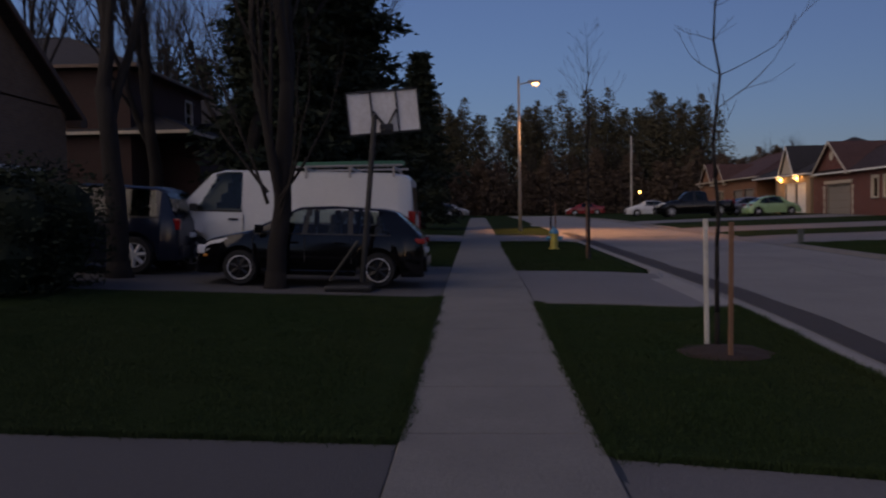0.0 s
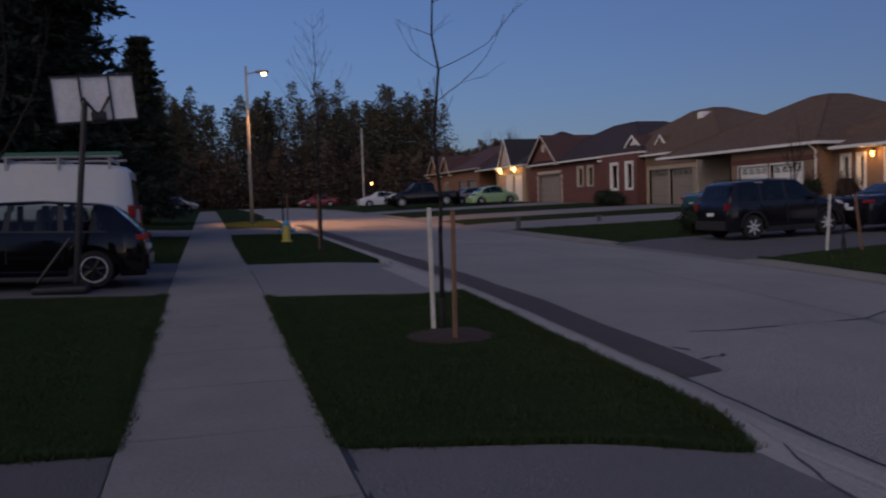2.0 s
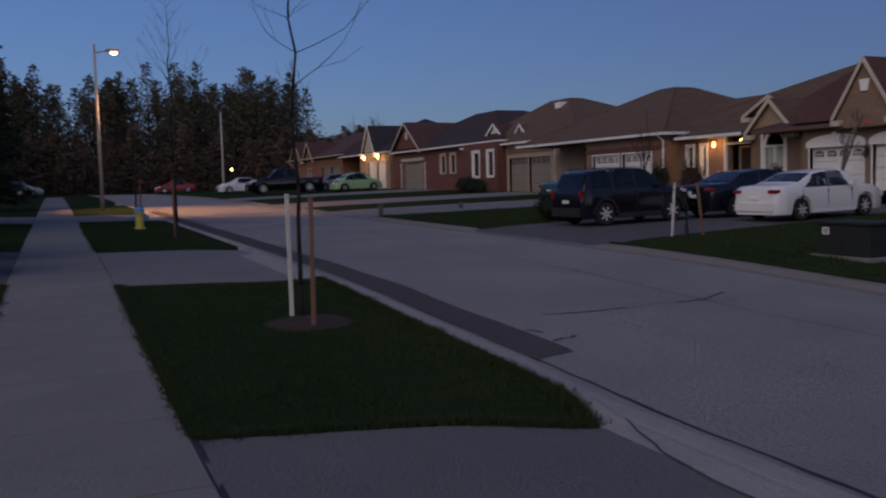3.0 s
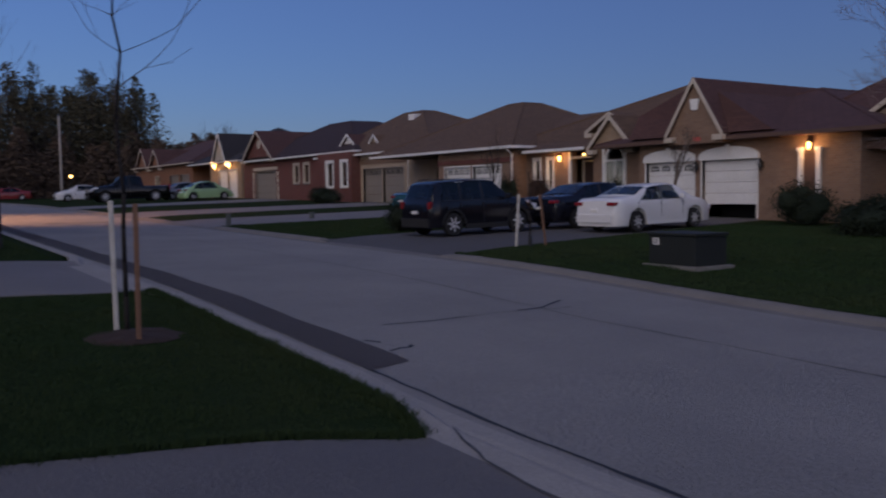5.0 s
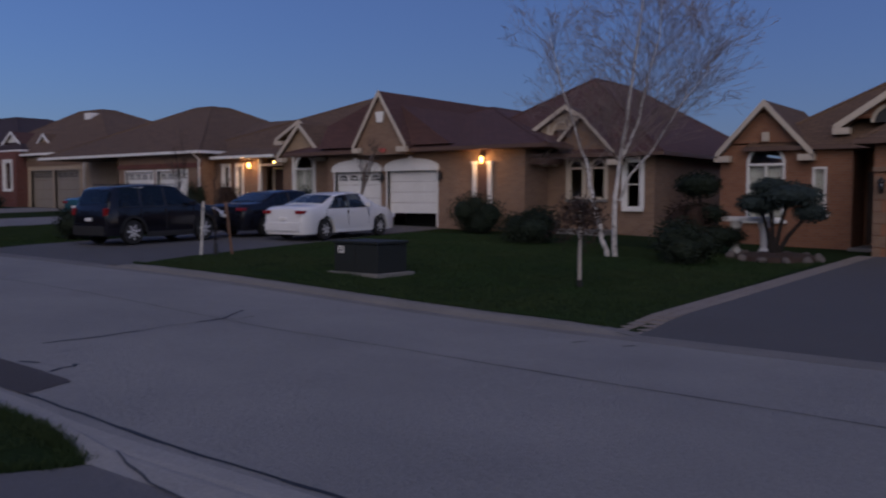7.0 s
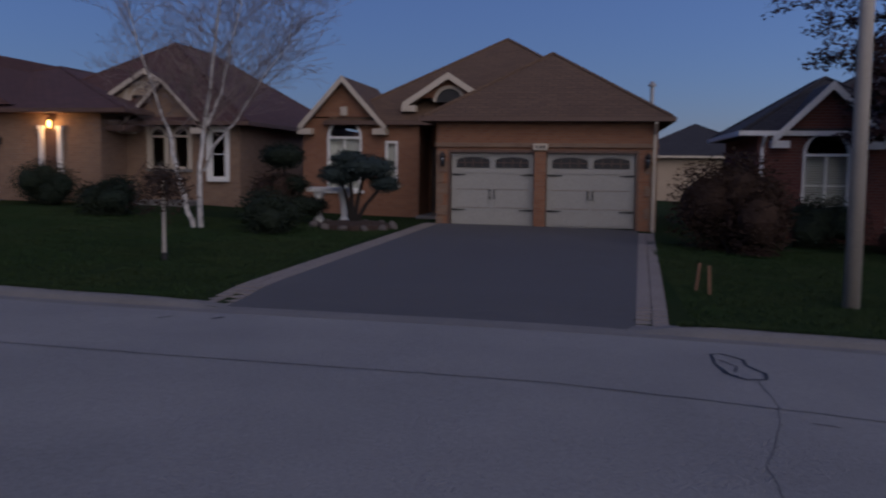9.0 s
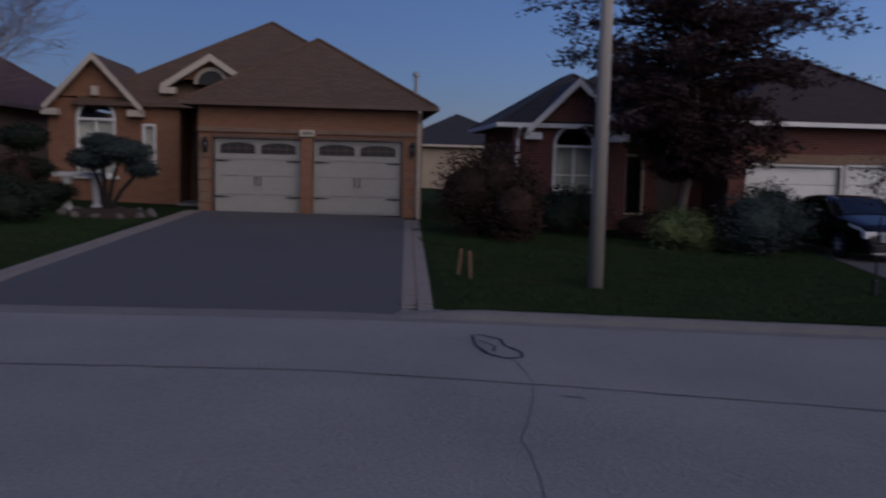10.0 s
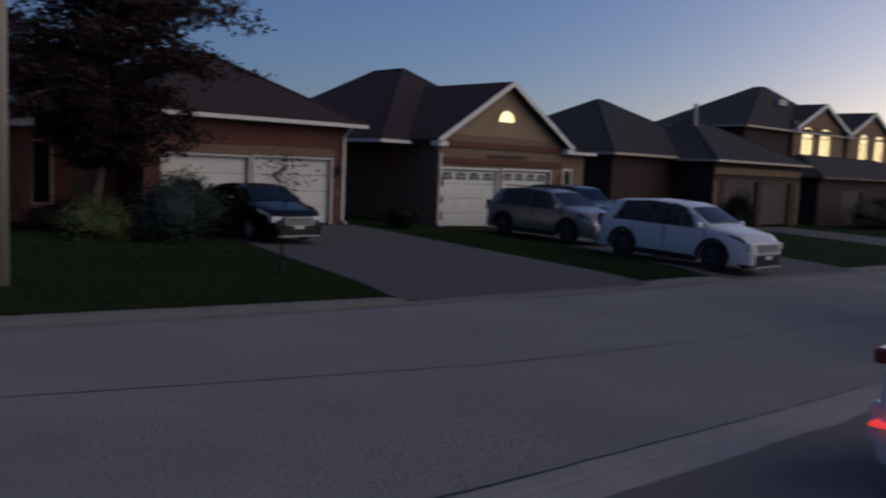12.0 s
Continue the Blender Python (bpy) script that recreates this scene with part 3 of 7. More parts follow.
def gable(parent, x0, x1, yc, half, z, slope, material, wall, over=0.3, trim=WHITE, th=0.14, vent=None, front=-1, rake=0.2):
    """A roof with its ridge along x and a gable wall at x0; x1 is where it runs into the roof behind."""
    bm = B()
    h = half * slope
    e = half + over
    zt = z - over * slope
    xf = x0 + front * over
    prism(bm, [(yc - e, zt), (yc, z + h), (yc + e, zt), (yc + e, zt - th), (yc, z + h - th), (yc - e, zt - th)], 'x', xf, x1)
    part("gable_roof", bm, material, parent)
    bm = B()
    prism(bm, [(yc - half, z), (yc + half, z), (yc + 0.05, z + h - 0.16), (yc - 0.05, z + h - 0.16)], 'x', x0, x0 - front * 0.2)
    part("gable_wall", bm, wall, parent)
    for s in (-1, 1):
        bm = B()
        prism(bm, [(yc, z + h + 0.02), (yc + s * e, zt + 0.02), (yc + s * e, zt + 0.02 - rake), (yc, z + h + 0.02 - rake)], 'x', xf + front * 0.05, xf + front * 0.004)
        part("rake_board", bm, trim, parent)
        bm = B()
        box(bm, min(xf + front * 0.05, x0 - front * 0.02), max(xf + front * 0.05, x0 - front * 0.02), yc + s * (e + 0.02), yc + s * (e - 0.42), zt - 0.24, zt - 0.06)
        part("eave_return", bm, trim, parent)


def arch_pts(yc, r, z0, n=14):
    return [(yc + r * math.cos(math.pi * k / n), z0 + r * math.sin(math.pi * k / n)) for k in range(n + 1)]


def window(parent, X, y0, y1, z0, z1, face=-1, cols=1, rows=1, trim=WHITE, arch=False, sill=True, lit=None, blind=False, wall=None, sur=0.0):
    """A framed window in an opening; face is the way it looks along x. With arch the frame ends in a half round and the opening's corners are filled."""
    name = "arched_window" if arch else "window"
    w = new(name)
    w.parent = parent
    f = 0.07
    a, b = sorted((X + face * 0.02, X - face * 0.09))
    r = (y1 - y0) / 2
    yc = (y0 + y1) / 2
    zs = z1 - r if arch else z1
    bm = B()
    box(bm, a, b, y0, y0 + f, z0, zs)
    box(bm, a, b, y1 - f, y1, z0, zs)
    box(bm, a, b, y0 + f, y1 - f, z0, z0 + f)
    box(bm, a, b, y0 + f, y1 - f, zs - f, zs)
    for k in range(1, cols):
        y = y0 + (y1 - y0) * k / cols
        box(bm, a, b, y - 0.025, y + 0.025, z0 + f, zs - f)
    for k in range(1, rows):
        z = z0 + (zs - z0) * k / rows
        box(bm, a + 0.03, b - 0.03, y0 + f, y1 - f, z - 0.015, z + 0.015)
    part("window_frame", bm, trim, w)
    if arch:
        bm = B()
        prism(bm, arch_pts(yc, r, zs) + arch_pts(yc, r - 0.08, zs)[::-1], 'x', a, b)
        part("arch_frame", bm, trim, w)
        bm = B()
        for s in (-1, 1):
            q = [(yc + s * r, z1 + 0.001)] + [(yc + s * r * math.cos(t), zs + r * math.sin(t)) for t in [math.pi / 2 * k / 7 for k in range(8)]]
            bn = B()
            prism(bn, q, 'x', X + face * 0.002, X - face * 0.2)
            me = bpy.data.meshes.new("t")
            bn.to_mesh(me)
            bn.free()
            bm.from_mesh(me)
            bpy.data.meshes.remove(me)
        part("spandrel", bm, wall or BRICK_TAN, w)
    g = X - face * 0.05
    bm = B()
    poly = [(y0 + 0.03, z0 + 0.03), (y1 - 0.03, z0 + 0.03)] + ([(y, z) for y, z in arch_pts(yc, r - 0.03, zs)] if arch else [(y1 - 0.03, zs - 0.03), (y0 + 0.03, zs - 0.03)])
    prism(bm, poly, 'x', g, g - face * 0.008)
    pane = part("pane", bm, GLASS, w)
    pane.visible_shadow = False
    if blind or lit is not None:
        bm = B()
        g2 = X - face * 0.16
        if lit is not None:
            prism(bm, poly, 'x', g2, g2 - face * 0.01)
            part("glow_sheet", bm, lit, w)
        else:
            z = z0 + 0.05
            while z < zs - 0.05:
                box(bm, g2 - 0.01, g2 + 0.01, y0 + 0.05, y1 - 0.05, z, z + 0.045)
                z += 0.06
            part("blind", bm, BLIND, w)
    if sill:
        bm = B()
        box(bm, X + face * 0.1, X - face * 0.02, y0 - 0.08, y1 + 0.08, z0 - 0.09, z0 - 0.004, 0.008)
        part("sill", bm, CONCRETE if trim is not WHITE else WHITE, w)
    if sur:
        bm = B()
        x2 = X + face * 0.05
        box(bm, X + face * 0.003, x2, y0 - sur, y0 - 0.004, z0, z1 + sur)
        box(bm, X + face * 0.003, x2, y1 + 0.004, y1 + sur, z0, z1 + sur)
        box(bm, X + face * 0.003, x2, y0 - 0.003, y1 + 0.003, z1 + 0.004, z1 + sur)
        part("surround", bm, trim, w)
    return w


def garage_door(parent, X, y0, y1, z0, z1, face, material, style="plain", open_gap=0.0):
    """A sectional door set back in its opening: raised panels in four rows, or boards with strap hinges."""
    d = new("garage_door")
    d.parent = parent
    xb = X - face * 0.14
    zb = z0 + 0.015 + open_gap
    bm = B()
    n = 4
    hh = (z1 - zb) / n
    for k in range(n):
        part("door_panel", box(B(), xb, xb - face * 0.05, y0 + 0.01, y1 - 0.01, zb + k * hh + 0.006, zb + (k + 1) * hh - 0.006), material, d)
    bm.free()
    bm = B()
    if style == "carriage":
        for y in (y0 + 0.08, (y0 + y1) / 2, y1 - 0.08):
            part("door_stile", box(B(), xb + face * 0.003, xb + face * 0.022, y - 0.06, y + 0.06, zb + 0.02, z1 - 0.02), material, d)
        for z in (zb + 0.1, zb + 3 * hh, z1 - 0.06):
            for a, b in ((y0 + 0.145, (y0 + y1) / 2 - 0.065), ((y0 + y1) / 2 + 0.065, y1 - 0.145)):
                part("door_rail", box(B(), xb + face * 0.003, xb + face * 0.02, a, b, z - 0.05, z + 0.05), material, d)
    else:
        m = 4
        ww = (y1 - y0 - 0.1) / m
        for k in range(n if style == "plain" else n - 1):
            for j in range(m):
                a = y0 + 0.05 + j * ww
                part("raised_panel", box(B(), xb + face * 0.003, xb + face * 0.016, a + 0.08, a + ww - 0.08, zb + k * hh + 0.1, zb + (k + 1) * hh - 0.1), material, d)
    bm.free()
    if style != "plain":
        zc0, zc1 = zb + 3 * hh + (0.1 if style == "carriage" else 0.16), z1 - 0.12
        cells = [(y0 + 0.16, (y0 + y1) / 2 - 0.08), ((y0 + y1) / 2 + 0.08, y1 - 0.16)] if style == "carriage" else \
                [(y0 + 0.05 + (y1 - y0 - 0.1) * (j + 0.14) / 4, y0 + 0.05 + (y1 - y0 - 0.1) * (j + 0.86) / 4) for j in range(4)]
        for a, b in cells:
            yc, hw = (a + b) / 2, (b - a) / 2
            lip = 0.35 if style == "carriage" else 0.5
            q = [(a, zc0), (b, zc0)] + [(yc + hw * math.cos(t), zc0 + (zc1 - zc0) * (1 - lip + lip * math.sin(t))) for t in [math.pi * k / 10 for k in range(11)]]
            bm = B()
            prism(bm, q, 'x', xb + face * 0.006, xb + face * 0.024)
            part("door_light", bm, BLACK, d)
            bm = B()
            for s in range(1, 4):
                y = a + (b - a) * s / 4
                box(bm, xb + face * 0.026, xb + face * 0.034, y - 0.012, y + 0.012, zc0, zc1 - 0.05)
            box(bm, xb + face * 0.027, xb + face * 0.033, a, b, (zc0 + zc1) / 2 - 0.02, (zc0 + zc1) / 2)
            part("muntin", bm, material if style != "carriage" else BROWN_TRIM, d)
    if style == "carriage":
        for z in (zb + 0.45, zb + 3 * hh - 0.1):
            for s, y in ((1, y0 + 0.04), (-1, y1 - 0.04)):
                bm = B()
                prism(bm, [(y, z - 0.03), (y, z + 0.03), (y + s * 0.36, z + 0.008), (y + s * 0.4, z), (y + s * 0.36, z - 0.008)], 'x', xb + face * 0.024, xb + face * 0.036)
                part("strap_hinge", bm, BLACK, d)
        for s in (-1, 1):
            bm = B()
            y = (y0 + y1) / 2 + s * 0.06
            z = zb + 1.75 * hh
            tube(bm, (xb + face * 0.06, y, z - 0.12), (xb + face * 0.06, y, z + 0.12), 0.014, 0.014)
            box(bm, xb + face * 0.02, xb + face * 0.06, y - 0.02, y + 0.02, z - 0.13, z - 0.1)
            box(bm, xb + face * 0.02, xb + face * 0.06, y - 0.02, y + 0.02, z + 0.1, z + 0.13)
            part("pull_handle", bm, BLACK, d)
    bm = B()
    box(bm, X + face * 0.01, xb, y0 - 0.07, y0, z0, z1 + 0.07)
    box(bm, X + face * 0.01, xb, y1, y1 + 0.07, z0, z1 + 0.07)
    box(bm, X + face * 0.01, xb, y0, y1, z1, z1 + 0.07)
    part("door_frame", bm, material if style != "carriage" else BROWN_TRIM, d)
    return d


def downspout(parent, x, y, z0, z1, material=WHITE, face=-1):
    bm = B()
    box(bm, x + face * 0.09, x + face * 0.01, y - 0.04, y + 0.04, z0 + 0.1, z1 - 0.35, 0.01)
    tube(bm, (x + face * 0.05, y, z1 - 0.37), (x + face * 0.42, y, z1 - 0.1), 0.04, 0.04, 8)
    tube(bm, (x + face * 0.05, y, z0 + 0.15), (x + face * 0.3, y, z0 + 0.06), 0.04, 0.04, 8)
    part("downspout", bm, material, parent)


def lantern(parent, x, y, z, face=-1, lit=False, power=20, size=1.0):
    """A wall lantern; a lit one carries its lamp."""
    l = new("wall_lantern")
    l.parent = parent
    xc = x + face * 0.14 * size
    s = size
    bm = B()
    box(bm, x + face * 0.003, x + face * 0.03, y - 0.05 * s, y + 0.05 * s, z - 0.1 * s, z + 0.1 * s, 0.005)
    tube(bm, (x + face * 0.02, y, z + 0.05 * s), (xc, y, z + 0.17 * s), 0.012 * s, 0.012 * s)
    spin(bm, [(0.1 * s, 0.1 * s), (0.09 * s, 0.12 * s), (0.03 * s, 0.19 * s), (0.01 * s, 0.23 * s)], (xc, y, z), 'z', 8)
    spin(bm, [(0.02 * s, -0.19 * s), (0.06 * s, -0.16 * s), (0.065 * s, -0.14 * s)], (xc, y, z), 'z', 8)
    for k in range(4):
        a = math.pi / 4 + k * math.pi / 2
        tube(bm, (xc + 0.06 * s * math.cos(a), y + 0.06 * s * math.sin(a), z - 0.14 * s), (xc + 0.09 * s * math.cos(a), y + 0.09 * s * math.sin(a), z + 0.1 * s), 0.008 * s, 0.008 * s, 5)
    part("lantern_body", bm, BLACK, l)
    bm = spin(B(), [(0.03 * s, -0.13 * s), (0.05 * s, -0.05 * s), (0.055 * s, 0.04 * s), (0.02 * s, 0.09 * s)], (xc, y, z), 'z', 10)
    part("bulb", bm, PORCH if lit else DARK_LENS, l, smooth=True)
    if lit:
        lamp("porch_lamp", 'POINT', Matrix.Translation((x + face * 0.3 * s, y, z - 0.02)), power, (1.0, 0.5, 0.16), 0.08)


def quoins(parent, X, y, s, z0, z1, material, face=-1):
    z, k = z0, 0
    while z < z1 - 0.2:
        w = 0.32 if k % 2 else 0.2
        bm = box(B(), X + face * 0.03, X - face * 0.01, min(y, y + s * w), max(y, y + s * w), z + 0.01, z + 0.29, 0.01)
        part("quoin", bm, material, parent)
        z, k = z + 0.3, k + 1


def house(name, x, y, label):
    return thing(name, (x, y, land(x, y)), label, "house")


# brown-roofed house straight across the street, garage forward
h = house("house", 24.4, 3.0, "orange-brick bungalow with greige carriage garage doors and brown roof")
g0, ev = 0.08, 3.12
doors = [(-1.15, 1.24, g0 - 0.1, 2.15), (1.56, 3.88, g0 - 0.1, 2.15)]
shell(h, 24.4, 30.0, -1.71, 4.28, -0.1, ev - 0.14, BRICK_ORANGE, doors)
for a, b, c, d in doors:
    garage_door(h, 24.4, a, b, 0.1, d, -1, GREIGE, "carriage")
bm = B()
box(bm, 24.33, 24.397, -1.73, 4.3, 2.3, 2.42, 0.01)
part("brick_band", bm, BRICK_TAN, h)
bm = B()
box(bm, 24.3, 24.397, 1.24, 1.56, 0.05, 2.2, 0.01)
part("brick_pier", bm, BRICK_ORANGE, h)
bm = B()
box(bm, 24.24, 24.396, 1.2, 1.6, 2.22, 2.4, 0.015)
part("number_plaque", bm, CREAM, h, "pale plaque with plain bars")
for yq, sq in ((-1.71, 1), (4.28, -1)):
    quoins(h, 24.4, yq, sq, 0.1, 2.3, BRICK_TAN)
for k in range(3):
    part("number_bar", box(B(), 24.228, 24.239, 1.28 + 0.09 * k, 1.33 + 0.09 * k, 2.27, 2.35), BLACK, h)
hip(h, 24.4, 31.5, -1.71, 4.28, ev, 0.63, SHINGLE_BROWN, 0.32, BROWN_TRIM)
wing = [(6.99, 8.09, 1.0, 3.2), (5.86, 6.25, 1.2, 2.52)]
shell(h, 26.5, 38, 5.2, 8.87, -0.1, 3.0, BRICK_ORANGE, wing)
window(h, 26.5, 6.99, 8.09, 1.0, 3.2, -1, 2, 1, WHITE, True, True, None, True, BRICK_ORANGE)
window(h, 26.5, 5.86, 6.25, 1.2, 2.52, -1, 1, 1, WHITE, blind=True)
wall_x(h, 28.2, 4.28, 5.2, -0.1, 3.0, BRICK_ORANGE, [(4.35, 5.15, 0.3, 2.4)])
bm = B()
box(bm, 28.26, 28.32, 4.35, 5.15, 0.3, 2.4)
for z in (0.45, 1.05, 1.7):
    box(bm, 28.235, 28.258, 4.47, 5.03, z, z + 0.5, 0.01)
door = part("front_door", bm, DARK_DOOR, h, "dark panelled front door in a recessed porch")
bm = B()
box(bm, 26.0, 28.2, 4.3, 5.18, 0.1, 0.28, 0.01)
box(bm, 25.6, 26.0, 4.3, 5.18, 0.05, 0.16, 0.01)
part("porch_step", bm, CONCRETE, h)
wall_x(h, 37.75, -1.71, 5.2, -0.1, 3.0, BRICK_ORANGE)
wall_y(h, -1.71, 30.0, 37.75, -0.1, 3.0, BRICK_ORANGE)
hip(h, 26.7, 38, -1.6, 7.7, ev + 0.01, 0.62, SHINGLE_BROWN, 0.35, BROWN_TRIM)
gable(h, 26.5, 30.6, 7.55, 1.1, 3.25, 1.1, SHINGLE_BROWN, BRICK_ORANGE, 0.28, CREAM)
gable(h, 26.9, 31.0, 4.35, 1.1, 3.85, 0.65, SHINGLE_BROWN, BRICK_ORANGE, 0.3, CREAM)
bm = B()
prism(bm, arch_pts(4.35, 0.5, 3.72) + arch_pts(4.35, 0.4, 3.72)[::-1], 'x', 26.83, 26.89)
part("arch_trim", bm, CREAM, h)
bm = B()
prism(bm, arch_pts(4.35, 0.4, 3.72), 'x', 26.87, 26.894)
part("dormer_glass", bm, BLACK, h)
bm = B()
box(bm, 26.4, 26.497, 7.44, 7.66, 3.28, 3.55, 0.02)
part("keystone", bm, CREAM, h)
downspout(h, 24.4, -1.62, 0.0, 3.05, CREAM)
for y in (-1.45, 4.08):
    lantern(h, 24.4, y, 1.95)
bm = B()
tube(bm, (28.5, -1.75, 3.2), (28.5, -1.75, 4.3), 0.06, 0.06, 10)
spin(bm, [(0.12, 0), (0.12, 0.06), (0.05, 0.16)], (28.5, -1.75, 4.3), 'z', 12)
part("roof_vent_pipe", bm, STEEL, h)

# stone house with two white doors and a steep gable
h = house("house", 25.0, 19.0, "tan-brick bungalow with white arched garage doors and steep gable")
ev = 3.25
doors = [(18.42, 20.68, 0.5, 2.62), (21.06, 23.32, 0.5, 2.62)]
shell(h, 25.0, 33, 14.8, 23.7, 0.3, ev + 0.02, BRICK_TAN, doors)
garage_door(h, 25.0, 18.42, 20.68, 0.62, 2.62, -1, WHITE, "plain", 0.45)
garage_door(h, 25.0, 21.06, 23.32, 0.64, 2.62, -1, WHITE, "lights")
# black board added behind the raised door as the shade inside
bm = B()
box(bm, 26.2, 26.3, 18.3, 20.8, 0.5, 1.2)
part("garage_shade_board", bm, BLACK, h)
for a, b in ((18.42, 20.68), (21.06, 23.32)):
    yc, r = (a + b) / 2, (b - a) / 2 + 0.12
    bm = B()
    q = [(yc + r, 2.62)] + [(yc + r * math.cos(t), 2.75 + 0.32 * math.sin(t)) for t in [math.pi * k / 12 for k in range(13)]] + [(yc - r, 2.62)]
    prism(bm, q, 'x', 24.93, 24.996)
    part("arch_head", bm, WHITE, h)
    bm = B()
    box(bm, 24.9, 24.93, yc - 0.09, yc + 0.09, 2.78, 3.14, 0.01)
    part("keystone", bm, WHITE, h)
for y in (16.06, 16.68):
    bm = box(B(), 24.9, 24.996, y, y + 0.15, 1.25, 2.78, 0.01)
    box(bm, 24.87, 24.996, y - 0.03, y + 0.18, 2.78, 2.88, 0.01)
    part("pilaster", bm, WHITE, h)
bm = box(B(), 24.97, 24.997, 16.22, 16.67, 1.3, 2.7)
part("sidelight_panel", bm, BROWN_TRIM, h)
hip(h, 25.0, 40.0, 14.2, 25.2, ev + 0.15, 0.325, SHINGLE_RED, 0.4, BROWN_TRIM)
gable(h, 24.46, 37.0, 20.55, 1.16, 3.68, 1.55, SHINGLE_RED, BRICK_TAN, 0.1, CREAM)
bm = B()
roof_pts = [bm.verts.new(p) for p in ((24.66, 17.6, 3.52), (24.66, 23.9, 3.52), (25.2, 23.9, 4.42), (25.5, 21.1, 5.5), (36, 21.1, 5.5), (36, 23.9, 4.42), (36, 23.9, 3.52), (36, 17.6, 3.52))]
for q in ((0, 1, 2, 3), (3, 2, 5, 4), (1, 6, 5, 2), (0, 3, 4, 7), (4, 5, 6, 7), (0, 7, 6, 1)):
    bm.faces.new([roof_pts[k] for k in q])
bmesh.ops.recalc_face_normals(bm, faces=bm.faces)
part("upper_roof", bm, SHINGLE_RED, h)
wall_x(h, 24.46, 19.39, 21.71, 3.2, 3.69, BRICK_TAN, th=0.53)
bm = B()
prism(bm, [(20.42, 4.36), (20.68, 4.36), (20.75, 4.74), (20.35, 4.74)], 'x', 24.4, 24.456)
part("gable_vent", bm, WHITE, h)
bm = B()
box(bm, 24.42, 24.456, 20.3, 20.58, 3.28, 3.42, 0.005)
part("number_plaque", bm, mat("red_plaque", (0.5, 0.1, 0.08)), h, "small red plaque")
lantern(h, 25.0, 16.42, 2.95, lit=True, power=24)
lantern(h, 25.0, 20.87, 2.4)
lantern(h, 25.0, 18.2, 2.4)
shell(h, 26.5, 38, 10.95, 19.4, 0.2, 3.05, BRICK_TAN, [(12.63, 13.2, 1.6, 2.95), (13.42, 14.0, 1.6, 2.95), (11.39, 11.96, 1.3, 2.85)])
for a, b in ((12.63, 13.2), (13.42, 14.0)):
    window(h, 26.5, a, b, 1.6, 2.95, -1, 1, 1, CREAM, True, wall=BRICK_TAN, sur=0.08)
window(h, 26.5, 11.39, 11.96, 1.3, 2.85, -1, 1, 2, WHITE, sur=0.1)
hip(h, 26.5, 38, 10.95, 19.4, 3.1, 0.66, SHINGLE_RED, 0.4, BROWN_TRIM)
gable(h, 26.3, 30, 13.35, 1.15, 3.2, 1.05, SHINGLE_RED, BRICK_TAN, 0.25, CREAM, rake=0.13)
gable(h, 27.2, 31, 14.4, 1.3, 4.0, 0.62, SHINGLE_RED, STUCCO, 0.25, CREAM, rake=0.16)
wall_x(h, 27.2, 13.1, 15.7, 3.1, 4.0, STUCCO, [(14.1, 15.1, 3.3, 4.0)])
window(h, 27.2, 14.1, 15.1, 3.3, 4.3, -1, 2, 1, CREAM, True, False, wall=STUCCO, sur=0.14)
bm = B()
box(bm, 25.3, 26.5, 14.2, 15.9, 2.75, 2.95)
part("porch_canopy", bm, BROWN_TRIM, h)
bm = B()
box(bm, 25.2, 26.5, 12.2, 16.0, 0.35, 0.62, 0.02)
part("porch_slab", bm, CONCRETE, h)

# house with red band, entry gable and arched window
h = house("house", 25.5, 31.0, "tan-brick bungalow with lit entry and white garage doors")
ev = 3.72
doors = [(32.42, 34.62, 0.6, 2.86), (34.92, 37.1, 0.6, 2.86)]
shell(h, 25.0, 31, 31.4, 37.7, 0.4, ev - 0.12, BRICK_TAN, doors)
for a, b, c, d in doors:
    garage_door(h, 25.0, a, b, 0.75, d, -1, WHITE, "lights")
part("brick_band", box(B(), 24.94, 24.997, 31.4, 37.7, 3.0, 3.2, 0.01), BRICK_RED, h)
quoins(h, 25.0, 31.4, 1, 0.8, 3.0, BRICK_RED)
shell(h, 31.0, 36, 31.6, 44.0, 0.4, ev - 0.12, BRICK_TAN)
deck_roof(h, 24.65, 36.4, 31.1, 44.2, ev, (29.6, 30.8, 36.4, 37.7, 6.3), SHINGLE_BROWN, WHITE)
shell(h, 25.7, 37, 24.2, 31.4, 0.4, 3.4, BRICK_TAN, [(25.16, 26.28, 1.3, 3.4), (26.95, 28.25, 0.75, 3.3), (29.5, 29.88, 1.7, 3.06), (30.36, 30.79, 1.7, 3.06)])
window(h, 25.7, 25.16, 26.28, 1.3, 3.42, -1, 2, 1, WHITE, True, wall=BRICK_TAN, sur=0.1, blind=True)
for a, b in ((29.5, 29.88), (30.36, 30.79)):
    window(h, 25.7, a, b, 1.7, 3.06, -1, 1, 1, WHITE, sur=0.08)
# recessed porch: pale post and beam, dark door with a side pane, a small ceiling bulb
part("porch_post", box(B(), 25.6, 25.72, 28.27, 28.4, 0.6, 3.4, 0.01), WHITE, h)
part("porch_beam", box(B(), 25.6, 25.69, 26.9, 28.26, 2.98, 3.08, 0.008), CREAM, h)
bm = B()
for y in (26.96, 27.5, 28.18):
    box(bm, 26.28, 26.4, y, y + 0.06, 0.75, 2.96)
box(bm, 26.29, 26.39, 27.02, 28.18, 2.86, 2.94)
part("door_frame", bm, CREAM, h)
bm = box(B(), 26.36, 26.41, 27.56, 28.18, 0.75, 2.86)
